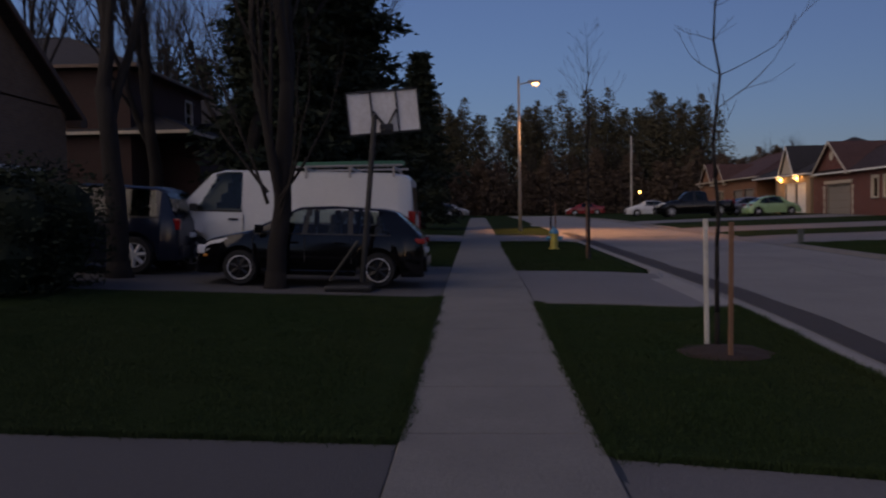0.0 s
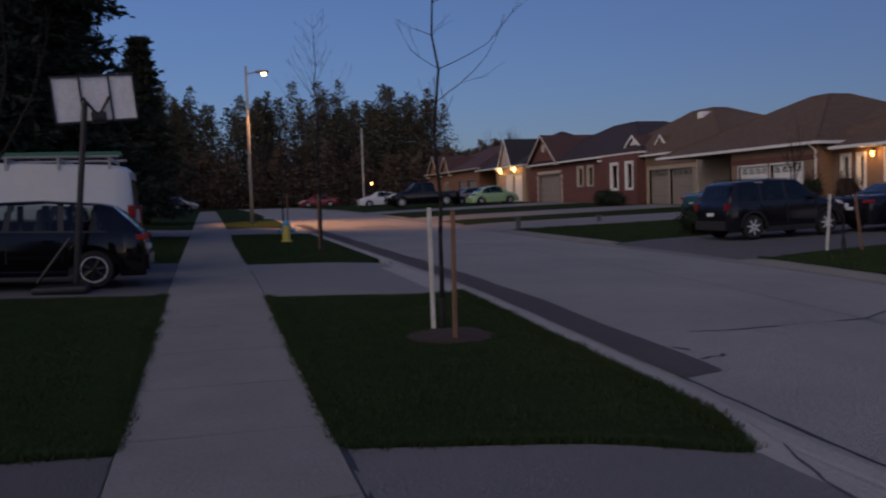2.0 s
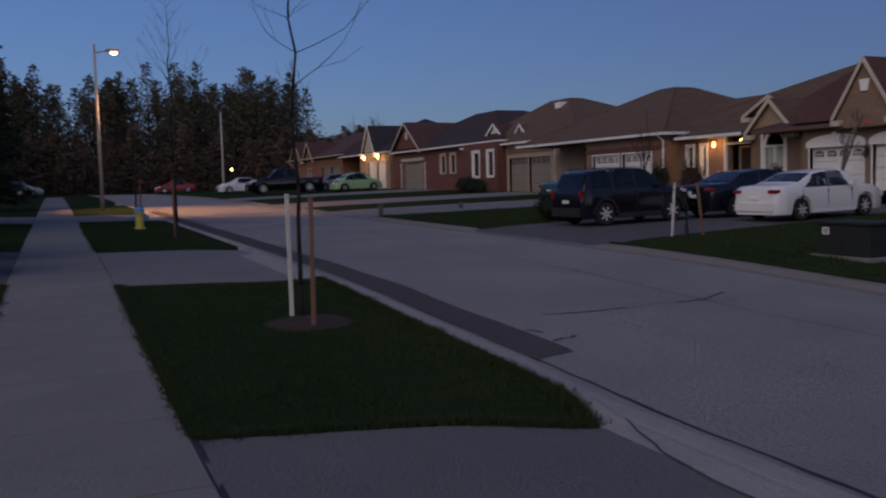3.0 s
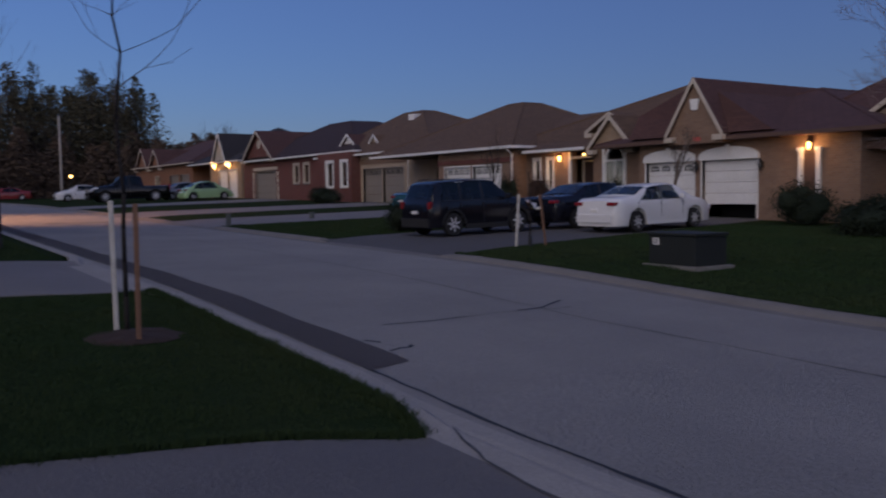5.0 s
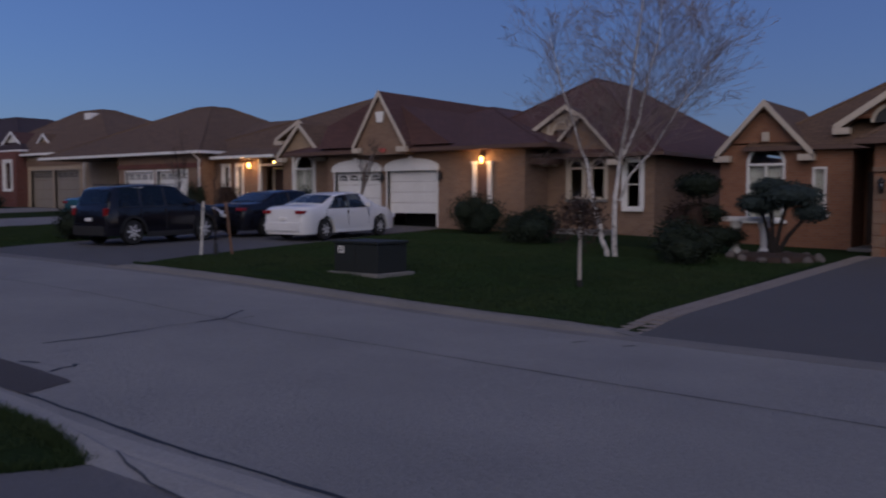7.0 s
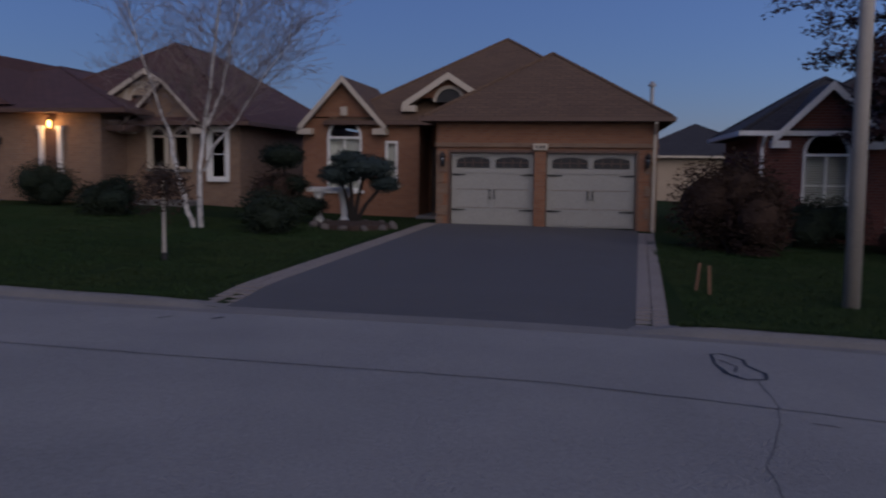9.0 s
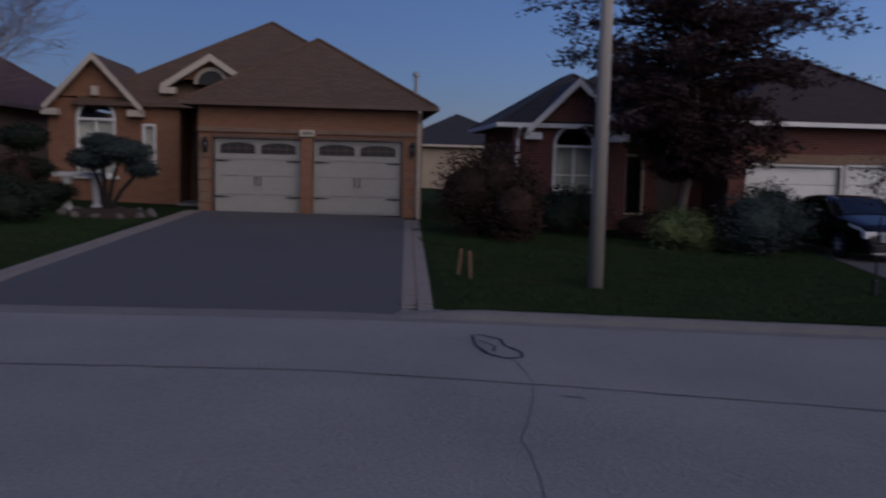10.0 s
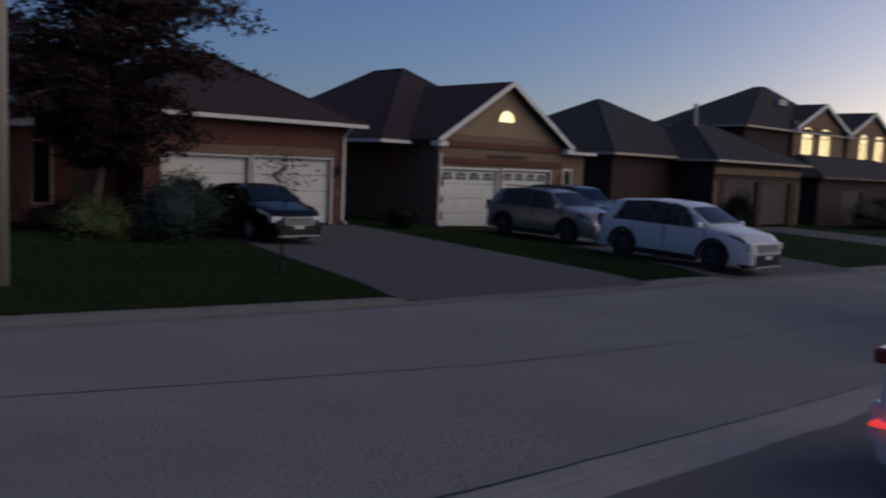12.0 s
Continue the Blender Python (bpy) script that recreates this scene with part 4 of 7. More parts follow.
for z in (0.9, 1.55, 2.2):
    box(bm, 26.34, 26.358, 27.66, 28.08, z, z + 0.5, 0.008)
part("front_door", bm, DARK_DOOR, h)
part("side_pane", box(B(), 26.36, 26.372, 27.02, 27.5, 0.75, 2.86), GLASS, h)
part("ceiling_bulb", spin(B(), [(0.015, -0.045), (0.04, -0.02), (0.042, 0.015), (0.02, 0.05)], (25.9, 27.73, 3.16), 'z', 12), PORCH, h, "small lit bulb under the porch ceiling")
lantern(h, 25.7, 28.95, 3.05, lit=True, power=24)
bm = prism(B(), [(25.25, 3.42), (31.0, 5.5), (36.8, 3.42), (36.8, 3.3), (25.25, 3.3)], 'y', 27.0, 35.5)
part("roof", bm, SHINGLE_BROWN, h)
deck_roof(h, 26.0, 36.7, 24.12, 35.0, 3.6, (29.8, 31.2, 24.9, 25.5, 6.0), SHINGLE_BROWN, WHITE)
part("gutter", box(B(), 25.13, 25.247, 27.0, 31.0, 3.32, 3.44, 0.02), WHITE, h)
gable(h, 25.5, 29, 25.65, 1.15, 3.5, 1.0, SHINGLE_BROWN, BRICK_BUFF, 0.16, CREAM)
gable(h, 26.7, 30, 26.85, 1.25, 4.25, 0.52, SHINGLE_BROWN, BRICK_BUFF, 0.2, CREAM, rake=0.14)
downspout(h, 25.0, 31.5, 0.7, 3.7)

# tan garage-front house
h = house("house", 27.5, 47.5, "tan stucco bungalow with taupe double garage doors")
ev = 4.22
doors = [(45.4, 47.9, 0.8, 3.2), (48.15, 50.5, 0.8, 3.2)]
shell(h, 27.5, 34, 41.7, 51.3, 0.6, ev - 0.12, STUCCO, doors)
for a, b, c, d in doors:
    garage_door(h, 27.5, a, b, 1.0, d, -1, TAUPE, "lights")
part("brick_band", box(B(), 27.44, 27.497, 44.9, 51.3, 3.5, 3.85, 0.01), BRICK_TAN, h)
deck_roof(h, 27.1, 38.2, 41.6, 57.0, ev, (31.6, 32.6, 49.6, 52.0, 7.1), SHINGLE_BROWN, WHITE)
gable(h, 28.3, 31, 50.3, 0.55, 5.0, 0.85, SHINGLE_BROWN, STUCCO, 0.12, WHITE, rake=0.14)
downspout(h, 27.5, 44.75, 1.0, 4.1)
shell(h, 34, 37.6, 42.0, 56.6, 0.6, ev - 0.12, STUCCO)
part("skylight", box(B(), 30.55, 31.15, 49.1, 49.75, 6.3, 6.82, 0.02), WHITE, h)

# red-brick house with front gable
h = house("house", 27.5, 62.0, "red-brick bungalow with front gable and red shingle roof")
ev = 4.5
shell(h, 27.5, 38, 56.0, 72.2, 0.8, ev - 0.12, BRICK_RED, [(65.2, 69.4, 1.1, 3.5), (58.94, 59.79, 2.45, 3.87), (60.71, 61.59, 2.45, 3.87)])
garage_door(h, 27.5, 65.2, 69.4, 1.2, 3.5, -1, TAUPE, "plain")
for a, b in ((58.94, 59.79), (60.71, 61.59)):
    window(h, 27.5, a, b, 2.45, 3.87, -1, 1, 1, CREAM, sur=0.14)
deck_roof(h, 27.1, 39.5, 50.8, 71.5, ev, (32.0, 34.4, 60.7, 64.4, 7.25), SHINGLE_PLUM, WHITE)
gable(h, 27.3, 34, 68.0, 3.0, 4.72, 0.72, SHINGLE_RED, BRICK_RED, 0.3, CREAM)
part("gable_vent", spin(B(), [(0.35, 0), (0.35, 0.05)], (27.22, 68.0, 5.75), 'x', 16), CREAM, h)
part("lintel", box(B(), 27.4, 27.497, 64.8, 69.8, 3.62, 3.86, 0.01), CREAM, h)
shell(h, 26.8, 33, 50.9, 56.0, 0.8, ev - 0.12, BRICK_RED, [(51.45, 52.3, 2.1, 3.78), (53.55, 54.5, 2.1, 3.78)])
for a, b in ((51.45, 52.3), (53.55, 54.5)):
    window(h, 26.8, a, b, 2.1, 3.78, -1, 1, 1, WHITE, sur=0.14)
gable(h, 28.0, 32, 53.45, 0.95, 5.05, 0.68, SHINGLE_RED, WHITE, 0.15, WHITE, rake=0.16)
for y in (64.9, 69.8):
    quoins(h, 27.5, y, -1 if y < 68 else 1, 1.1, 3.6, CREAM)

# far house with two lit lanterns
h = house("house", 27.5, 78.0, "pale bungalow with white gable and two lit lanterns")
ev = 4.7
shell(h, 27.5, 38, 72.8, 81.0, 0.9, ev - 0.12, BRICK_BUFF, [(73.9, 76.1, 1.3, 3.9), (76.4, 78.6, 1.3, 3.9)])
garage_door(h, 27.5, 73.9, 76.1, 1.4, 3.9, -1, WHITE, "plain")
garage_door(h, 27.5, 76.4, 78.6, 1.4, 3.9, -1, WHITE, "plain")
hip(h, 27.5, 40, 72.8, 86, ev, 0.5, SHINGLE_DARK, 0.4, WHITE)
gable(h, 27.3, 33, 77.5, 1.75, 4.8, 1.42, SHINGLE_DARK, CREAM, 0.2, WHITE)
lantern(h, 27.5, 75.15, 4.35, lit=True, power=60, size=1.9)
lantern(h, 27.5, 79.0, 4.35, lit=True, power=60, size=1.9)

h = house("house", 27.5, 96.0, "brown-brick bungalow with two small gables")
ev = 5.0
shell(h, 27.5, 38, 86.5, 108, 1.0, ev - 0.12, BRICK_ORANGE, [(87.5, 90.5, 1.4, 3.8), (91.2, 94.2, 1.4, 3.8), (98, 100, 2.2, 3.9)])
garage_door(h, 27.5, 87.5, 90.5, 1.5, 3.8, -1, TAUPE, "plain")
garage_door(h, 27.5, 91.2, 94.2, 1.5, 3.8, -1, TAUPE, "plain")
window(h, 27.5, 98, 100, 2.2, 3.9, -1, 2, 1, CREAM)
hip(h, 27.5, 40, 86.5, 108, ev, 0.45, SHINGLE_RED, 0.4, CREAM)
gable(h, 27.3, 33, 104, 2.4, ev, 0.9, SHINGLE_RED, BRICK_ORANGE, 0.3, CREAM)
gable(h, 27.3, 33, 98.5, 2.0, ev, 0.9, SHINGLE_RED, BRICK_ORANGE, 0.3, CREAM)

# red-brick house behind the plum tree
h = house("house", 23.6, -10.0, "red-brick bungalow with white garage doors behind a plum tree")
ev = 2.95
doors = [(-16.25, -13.5, -0.5, 1.78), (-13.3, -10.65, -0.5, 1.75)]
shell(h, 23.6, 30, -16.8, -10.1, -0.6, ev - 0.12, BRICK_RED, doors)
for a, b, c, d in doors:
    garage_door(h, 23.6, a, b, -0.27, d, -1, WHITE, "plain")
    bm = B()
    box(bm, 23.54, 23.597, a - 0.1, b + 0.1, d + 0.075, d + 0.33, 0.01)
    part("lintel", bm, BRICK_TAN, h)
quoins(h, 23.6, -16.8, 1, -0.3, 2.0, BRICK_TAN)
shell(h, 23.9, 29.6, -7.3, -4.15, -0.4, 2.65, BRICK_RED, [(-6.4, -5.25, 0.55, 2.75)])
window(h, 23.9, -6.4, -5.25, 0.55, 2.75, -1, 2, 2, WHITE, True, wall=BRICK_RED, blind=True)
wall_x(h, 25.4, -10.1, -7.3, -0.4, 2.8, BRICK_RED, [(-9.6, -8.7, -0.1, 2.0), (-8.3, -7.7, 0.2, 2.0)])
bm = B()
box(bm, 25.46, 25.52, -9.6, -8.7, -0.1, 2.0, 0.01)
part("front_door", bm, DARK_DOOR, h)
window(h, 25.4, -8.3, -7.7, 0.2, 2.0, -1, 1, 1, CREAM)
wall_y(h, -16.8, 30, 36, -0.6, 2.8, BRICK_RED)
wall_x(h, 36, -16.8, -7.0, -0.6, 2.8, BRICK_RED)
hip(h, 23.6, 36, -16.8, -10.1, ev, 0.57, SHINGLE_PLUM, 0.42, WHITE)
hip(h, 25.0, 31, -13.0, -5.0, 2.85, 0.55, SHINGLE_DARK, 0.4, WHITE)
gable(h, 23.9, 29, -5.85, 1.15, 2.8, 1.0, SHINGLE_DARK, BRICK_RED, 0.25, WHITE)
gable(h, 23.8, 28, -7.9, 1.0, 2.75, 0.9, SHINGLE_DARK, BRICK_RED, 0.25, WHITE)
hip(h, 24.2, 29.6, -8.4, -4.15, 2.75, 0.62, SHINGLE_DARK, 0.4, WHITE)
downspout(h, 23.6, -16.7, -0.3, 2.9)
downspout(h, 23.9, -4.25, -0.2, 2.7)
lantern(h, 23.6, -16.5, 1.45)

# tan house with a wide gable over its garage
h = house("house", 23.6, -25.0, "tan-brick bungalow with wide garage gable and small half-round window")
ev = 2.78
doors = [(-26.9, -24.2, -0.7, 1.68), (-23.9, -21.0, -0.7, 1.65)]
shell(h, 23.6, 34, -27.6, -20.8, -0.8, ev + 0.115, BRICK_TAN, doors)
for a, b, c, d in doors:
    garage_door(h, 23.6, a, b, -0.5, d, -1, WHITE, "lights")
for z in (1.85, 2.45):
    bm = B()
    box(bm, 23.54, 23.597, -27.6, -20.8, z, z + 0.22, 0.01)
    part("brick_band", bm, BRICK_RED, h)
quoins(h, 23.6, -20.8, -1, -0.5, 1.7, BRICK_RED)
gable(h, 23.6, 30.5, -24.2, 3.35, ev + 0.12, 0.63, SHINGLE_PLUM, BRICK_BUFF, 0.35, WHITE)
bm = B()
prism(bm, arch_pts(-24.2, 0.4, 3.5), 'x', 23.56, 23.597)
part("half_round_window", bm, PANE_GLOW, h, "small half-round attic window with a glowing pane")
bm = B()
prism(bm, arch_pts(-24.2, 0.48, 3.5) + arch_pts(-24.2, 0.405, 3.5)[::-1], 'x', 23.53, 23.597)
part("window_trim", bm, CREAM, h)
for k in range(11):
    w = (0.16, 0.1, 0.13)[k % 3]
    bm = box(B(), 23.52, 23.538, -23.3 - 0.2 * k - w, -23.3 - 0.2 * k, 2.14, 2.24)
    part("address_bar", bm, BLACK, h)
shell(h, 25.2, 36, -31.0, -27.6, -0.8, 2.5, BRICK_TAN, [(-30.2, -29.6, 0.3, 1.85), (-29.3, -28.7, 0.3, 1.85)])
window(h, 25.2, -30.2, -29.6, 0.3, 1.85, -1, 1, 1, WHITE)
window(h, 25.2, -29.3, -28.7, 0.3, 1.85, -1, 1, 1, WHITE)
hip(h, 25.2, 36, -28.4, -19.6, 2.62, 0.66, SHINGLE_PLUM, 0.4, WHITE)
hip(h, 25.2, 35, -31.0, -28.0, 2.6, 0.45, SHINGLE_PLUM, 0.3, WHITE)
quoins(h, 23.6, -27.6, 1, -0.5, 1.7, BRICK_RED)
downspout(h, 23.6, -20.9, -0.5, 2.6)

# dark-roofed house and the two-storey one beyond it
h = house("house", 24.5, -43.8, "dark red-brick bungalow with garage doors coloured dark for their shadow")
ev = 2.7
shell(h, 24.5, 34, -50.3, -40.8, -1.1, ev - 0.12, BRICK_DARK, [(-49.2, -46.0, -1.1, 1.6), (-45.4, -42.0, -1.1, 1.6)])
# closed doors; the shadow over them is put into their dark brown
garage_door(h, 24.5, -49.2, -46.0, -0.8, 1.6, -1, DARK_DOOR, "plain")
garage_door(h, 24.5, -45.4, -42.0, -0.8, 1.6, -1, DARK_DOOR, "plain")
bm = B()
box(bm, 24.43, 24.497, -50.3, -40.8, 1.95, 2.3, 0.01)
part("brick_band", bm, BRICK_TAN, h)
for yq in (-50.28, -41.14):
    quoins(h, 24.5, yq, 1, -0.8, 1.7, BRICK_TAN)
hip(h, 24.5, 33, -50.3, -40.8, ev, 0.5, SHINGLE_DARK, 0.4, CREAM)
shell(h, 27, 38, -47.0, -35.5, -1.1, 2.7, BRICK_DARK)
hip(h, 27, 38, -47.0, -35.5, 2.8, 0.54, SHINGLE_DARK, 0.4, CREAM)
bm = B()
tube(bm, (28, -44.3, 4.0), (28, -44.3, 5.9), 0.1, 0.1, 10)
part("flue_pipe", bm, STEEL, h)

h = house("house", 30.0, -66.0, "two-storey tan-brick house with arched upper panes glowing like mirrored sky")
top = 5.5
panes = [(-62.85, -61.0, 3.5, 5.8), (-65.7, -63.85, 3.5, 5.9), (-72.5, -70.75, 3.5, 5.85), (-75.6, -73.75, 3.5, 5.95)]
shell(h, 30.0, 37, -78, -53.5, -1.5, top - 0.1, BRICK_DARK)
for yc in (-63.8, -72.6):
    wall_x(h, 29.7, yc - 4.0, yc + 4.0, 2.0, 6.0, BRICK_TAN, [(a, b, c, d) for a, b, c, d in panes if abs((a + b) / 2 - yc) < 4], 0.29)
# no lamps inside: a glowing sheet imitates the sky reflected in each pane
for a, b, c, d in panes:
    window(h, 29.7, a, b, c, d, -1, 2, 3, CREAM, True, True, PANE_GLOW, wall=BRICK_BUFF)
deck_roof(h, 29.6, 37.4, -69.5, -53.0, top - 0.2, (33.0, 33.6, -61.7, -60.9, 8.55), SHINGLE_DARK, CREAM)
deck_roof(h, 29.8, 37.3, -79, -67.0, top - 0.1, (33.0, 33.6, -74.0, -71.0, 7.3), SHINGLE_DARK, CREAM)
gable(h, 29.6, 34, -63.8, 4.1, 5.65, 0.44, SHINGLE_DARK, BRICK_TAN, 0.3, WHITE, rake=0.26)
gable(h, 29.6, 34, -72.6, 4.1, 5.65, 0.44, SHINGLE_DARK, BRICK_TAN, 0.3, WHITE, rake=0.26)
part("skylight", box(B(), 31.3, 31.9, -61.6, -60.5, 7.15, 7.6, 0.02), STEEL, h)

h = house("house", 25.0, -60.0, "dark brick garage wing with low dark roof")
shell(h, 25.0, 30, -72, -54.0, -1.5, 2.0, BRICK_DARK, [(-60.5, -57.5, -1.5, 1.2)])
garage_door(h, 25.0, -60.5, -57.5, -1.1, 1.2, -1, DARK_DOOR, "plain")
hip(h, 25.0, 30.5, -72, -54.0, 2.1, 0.45, SHINGLE_DARK, 0.4, BROWN_TRIM)

# houses behind, seen in the gap
h = house("house", 52.0, -8.0, "pale two-storey house in the next street, dark roof")
shell(h, 52, 62, -10.0, -2.0, -0.5, 2.5, STUCCO, [(-9.4, -8.4, 1.2, 2.2)])
window(h, 52, -9.4, -8.4, 1.2, 2.2, -1, 2, 1, WHITE)
hip(h, 52, 62, -10.0, -2.0, 2.6, 0.45, SHINGLE_DARK, 0.4, CREAM)

# houses on the near side
h = house("house", -12.0, 20.0, "tan-brick house with steep gable beside the drive")
shell(h, -12.0, -24, 15.5, 25.2, 0.5, 5.0, BRICK_TAN, [(16.6, 19.4, 0.8, 3.1), (21.0, 23.8, 0.8, 3.1)])
garage_door(h, -12.0, 16.6, 19.4, 0.9, 3.1, 1, WHITE, "lights")
garage_door(h, -12.0, 21.0, 23.8, 0.9, 3.1, 1, WHITE, "lights")
gable(h, -12.0, -24, 20.35, 4.85, 4.95, 0.62, SHINGLE_DARK, BRICK_TAN, 0.4, BROWN_TRIM, front=1)

h = house("house", -12.0, 44.0, "dark red-brick two-storey house with gabled garage roof")
shell(h, -11.5, -22, 36.0, 45.0, 0.8, 5.1, BRICK_DARK, [(40.0, 43.4, 1.0, 3.4)])
garage_door(h, -11.5, 40.0, 43.4, 1.2, 3.4, 1, WHITE, "plain")
gable(h, -11.5, -20, 42.9, 1.9, 5.25, 0.62, SHINGLE_DARK, BRICK_DARK, 0.3, CREAM, front=1, rake=0.16)
hip(h, -22, -11.5, 34.0, 45.0, 5.2, 0.42, SHINGLE_DARK, 0.3, CREAM)
shell(h, -13.6, -26, 34.0, 43.0, 0.8, 7.7, BRICK_DARK, [(40.6, 41.6, 5.9, 7.3)])
window(h, -13.6, 40.6, 41.6, 5.9, 7.3, 1, 1, 2, WHITE)
hip(h, -26, -13.6, 34.0, 43.0, 7.8, 0.42, SHINGLE_DARK, 0.4, BROWN_TRIM)

h = house("house", -13.0, 60.0, "dark brick house among bare trees")
shell(h, -13.0, -25, 54, 66, 0.8, 6.5, BRICK_RED, [(56, 59.4, 1.2, 3.6)])
garage_door(h, -13.0, 56, 59.4, 1.5, 3.6, 1, WHITE, "plain")
hip(h, -25, -13, 54, 66, 6.6, 0.55, SHINGLE_DARK, 0.4, WHITE)

# unseen houses added on the near side, farther down the street, to block the southern glow
for yy, lab in ((-26, "tan-brick house with a hipped dark roof down the street"), (-48, "red-brick house with a hipped dark roof down the street")):
    h = house("house", -12.0, yy, lab)
    g0 = land(-12, yy)
    shell(h, -11.0, -23, yy - 7, yy + 7, g0 - 0.3, g0 + 3.4, BRICK_TAN if yy > -40 else BRICK_RED, [(yy - 4.5, yy - 1.5, g0, g0 + 2.2), (yy - 0.9, yy + 2.1, g0, g0 + 2.2)])
    garage_door(h, -11.0, yy - 4.5, yy - 1.5, g0 + 0.02, g0 + 2.2, 1, WHITE, "plain")
    garage_door(h, -11.0, yy - 0.9, yy + 2.1, g0 + 0.02, g0 + 2.2, 1, WHITE, "plain")
    hip(h, -23, -11, yy - 7, yy + 7, g0 + 3.5, 0.55, SHINGLE_DARK, 0.4, WHITE)

# the house at whose drive the view begins
h = house("house", -13.0, 2.0, "tan-brick house at the head of the drive")
shell(h, -13.0, -24, -6, 8, 0.2, 4.5, BRICK_TAN, [(-1.0, 1.8, 0.4, 2.7), (2.4, 5.2, 0.4, 2.7)])
garage_door(h, -13.0, -1.0, 1.8, 0.45, 2.7, 1, WHITE, "plain")
garage_door(h, -13.0, 2.4, 5.2, 0.45, 2.7, 1, WHITE, "plain")
hip(h, -24, -13, -6, 8, 4.6, 0.5, SHINGLE_DARK, 0.4, WHITE)


# ---- cars ----
CAR = {
    # x from the rear, height of the top line
    "hatch": dict(L=4.2, W=1.74, H=1.46, belt=0.93, top=[(0, .62), (.06, .95), (.14, 1.02), (.55, 1.38), (.75, 1.42), (1.7, 1.46), (2.3, 1.43), (3.15, 1.0), (3.9, .84), (4.12, .72), (4.2, .5)],
                  r=0.315, ax=(.82, 3.34), side=[(.62, 1.3, .85, 1.32), (1.36, 2.14, 1.38, 2.08), (2.2, 3.02, 2.14, 2.38)], ws=(2.38, 3.1), rw=(.16, .52)),
    "sedan": dict(L=4.68, W=1.78, H=1.45, belt=0.95, top=[(0, .62), (.05, .95), (.2, 1.03), (.85, 1.08), (1.6, 1.38), (2.1, 1.44), (2.6, 1.45), (2.95, 1.4), (3.65, 1.03), (4.4, .86), (4.6, .72), (4.68, .5)],
                  r=0.32, ax=(.98, 3.68), side=[(1.05, 2.02, 1.55, 2.05), (2.1, 2.98, 2.12, 2.78)], ws=(2.98, 3.6), rw=(.92, 1.55)),
    "suv": dict(L=4.45, W=1.8, H=1.74, belt=1.08, top=[(0, .62), (.04, 1.02), (.1, 1.12), (.32, 1.62), (.5, 1.69), (1.6, 1.74), (2.4, 1.72), (2.62, 1.67), (3.2, 1.17), (4.1, 1.06), (4.38, .9), (4.45, .55)],
                r=0.36, ax=(.86, 3.5), side=[(.4, 1.14, .5, 1.16), (1.2, 2.02, 1.22, 2.02), (2.08, 3.0, 2.08, 2.58)], ws=(2.66, 3.15), rw=(.12, .3)),
    "crossover": dict(L=4.75, W=1.88, H=1.69, belt=1.05, top=[(0, .62), (.06, .95), (.16, 1.12), (.5, 1.56), (.7, 1.62), (1.7, 1.69), (2.5, 1.66), (2.85, 1.58), (3.6, 1.15), (4.4, 1.0), (4.66, .82), (4.75, .5)],
                      r=0.37, ax=(.95, 3.73), side=[(.55, 1.26, .85, 1.28), (1.31, 2.24, 1.33, 2.24), (2.29, 3.4, 2.29, 2.82)], ws=(2.88, 3.55), rw=(.2, .46)),
    "van": dict(L=5.7, W=2.0, H=2.08, belt=1.2, top=[(0, .6), (.02, 1.1), (.1, 1.95), (.2, 2.04), (.5, 2.08), (3.9, 2.08), (4.2, 2.0), (4.85, 1.32), (5.5, 1.16), (5.66, .95), (5.7, .55)],
                r=0.37, ax=(1.15, 4.58), side=[(3.55, 4.55, 3.55, 4.05)], ws=(4.25, 4.8), rw=(.03, .085)),
    "pickup": dict(L=5.8, W=2.0, H=1.9, belt=1.15, top=[(0, .7), (.02, 1.12), (.06, 1.14), (1.9, 1.14), (1.98, 1.16), (2.1, 1.82), (2.3, 1.88), (3.3, 1.9), (3.55, 1.84), (4.2, 1.25), (5.5, 1.14), (5.75, .95), (5.8, .55)],
                   r=0.4, ax=(1.15, 4.75), side=[(2.25, 2.95, 2.3, 2.95), (3.05, 3.95, 3.05, 3.5)], ws=(3.6, 4.15), rw=(1.99, 2.09)),
    "beetle": dict(L=4.1, W=1.72, H=1.5, belt=0.92, top=[(0, .5), (.08, .68), (.3, .92), (.7, 1.16), (1.2, 1.4), (1.7, 1.49), (2.1, 1.5), (2.5, 1.42), (3.1, 1.02), (3.6, .88), (3.9, .72), (4.05, .58), (4.1, .45)],
                   r=0.32, ax=(.72, 3.24), side=[(.75, 1.45, 1.0, 1.5), (1.55, 2.75, 1.6, 2.42)], ws=(2.52, 3.05), rw=(.55, 1.0)),
}


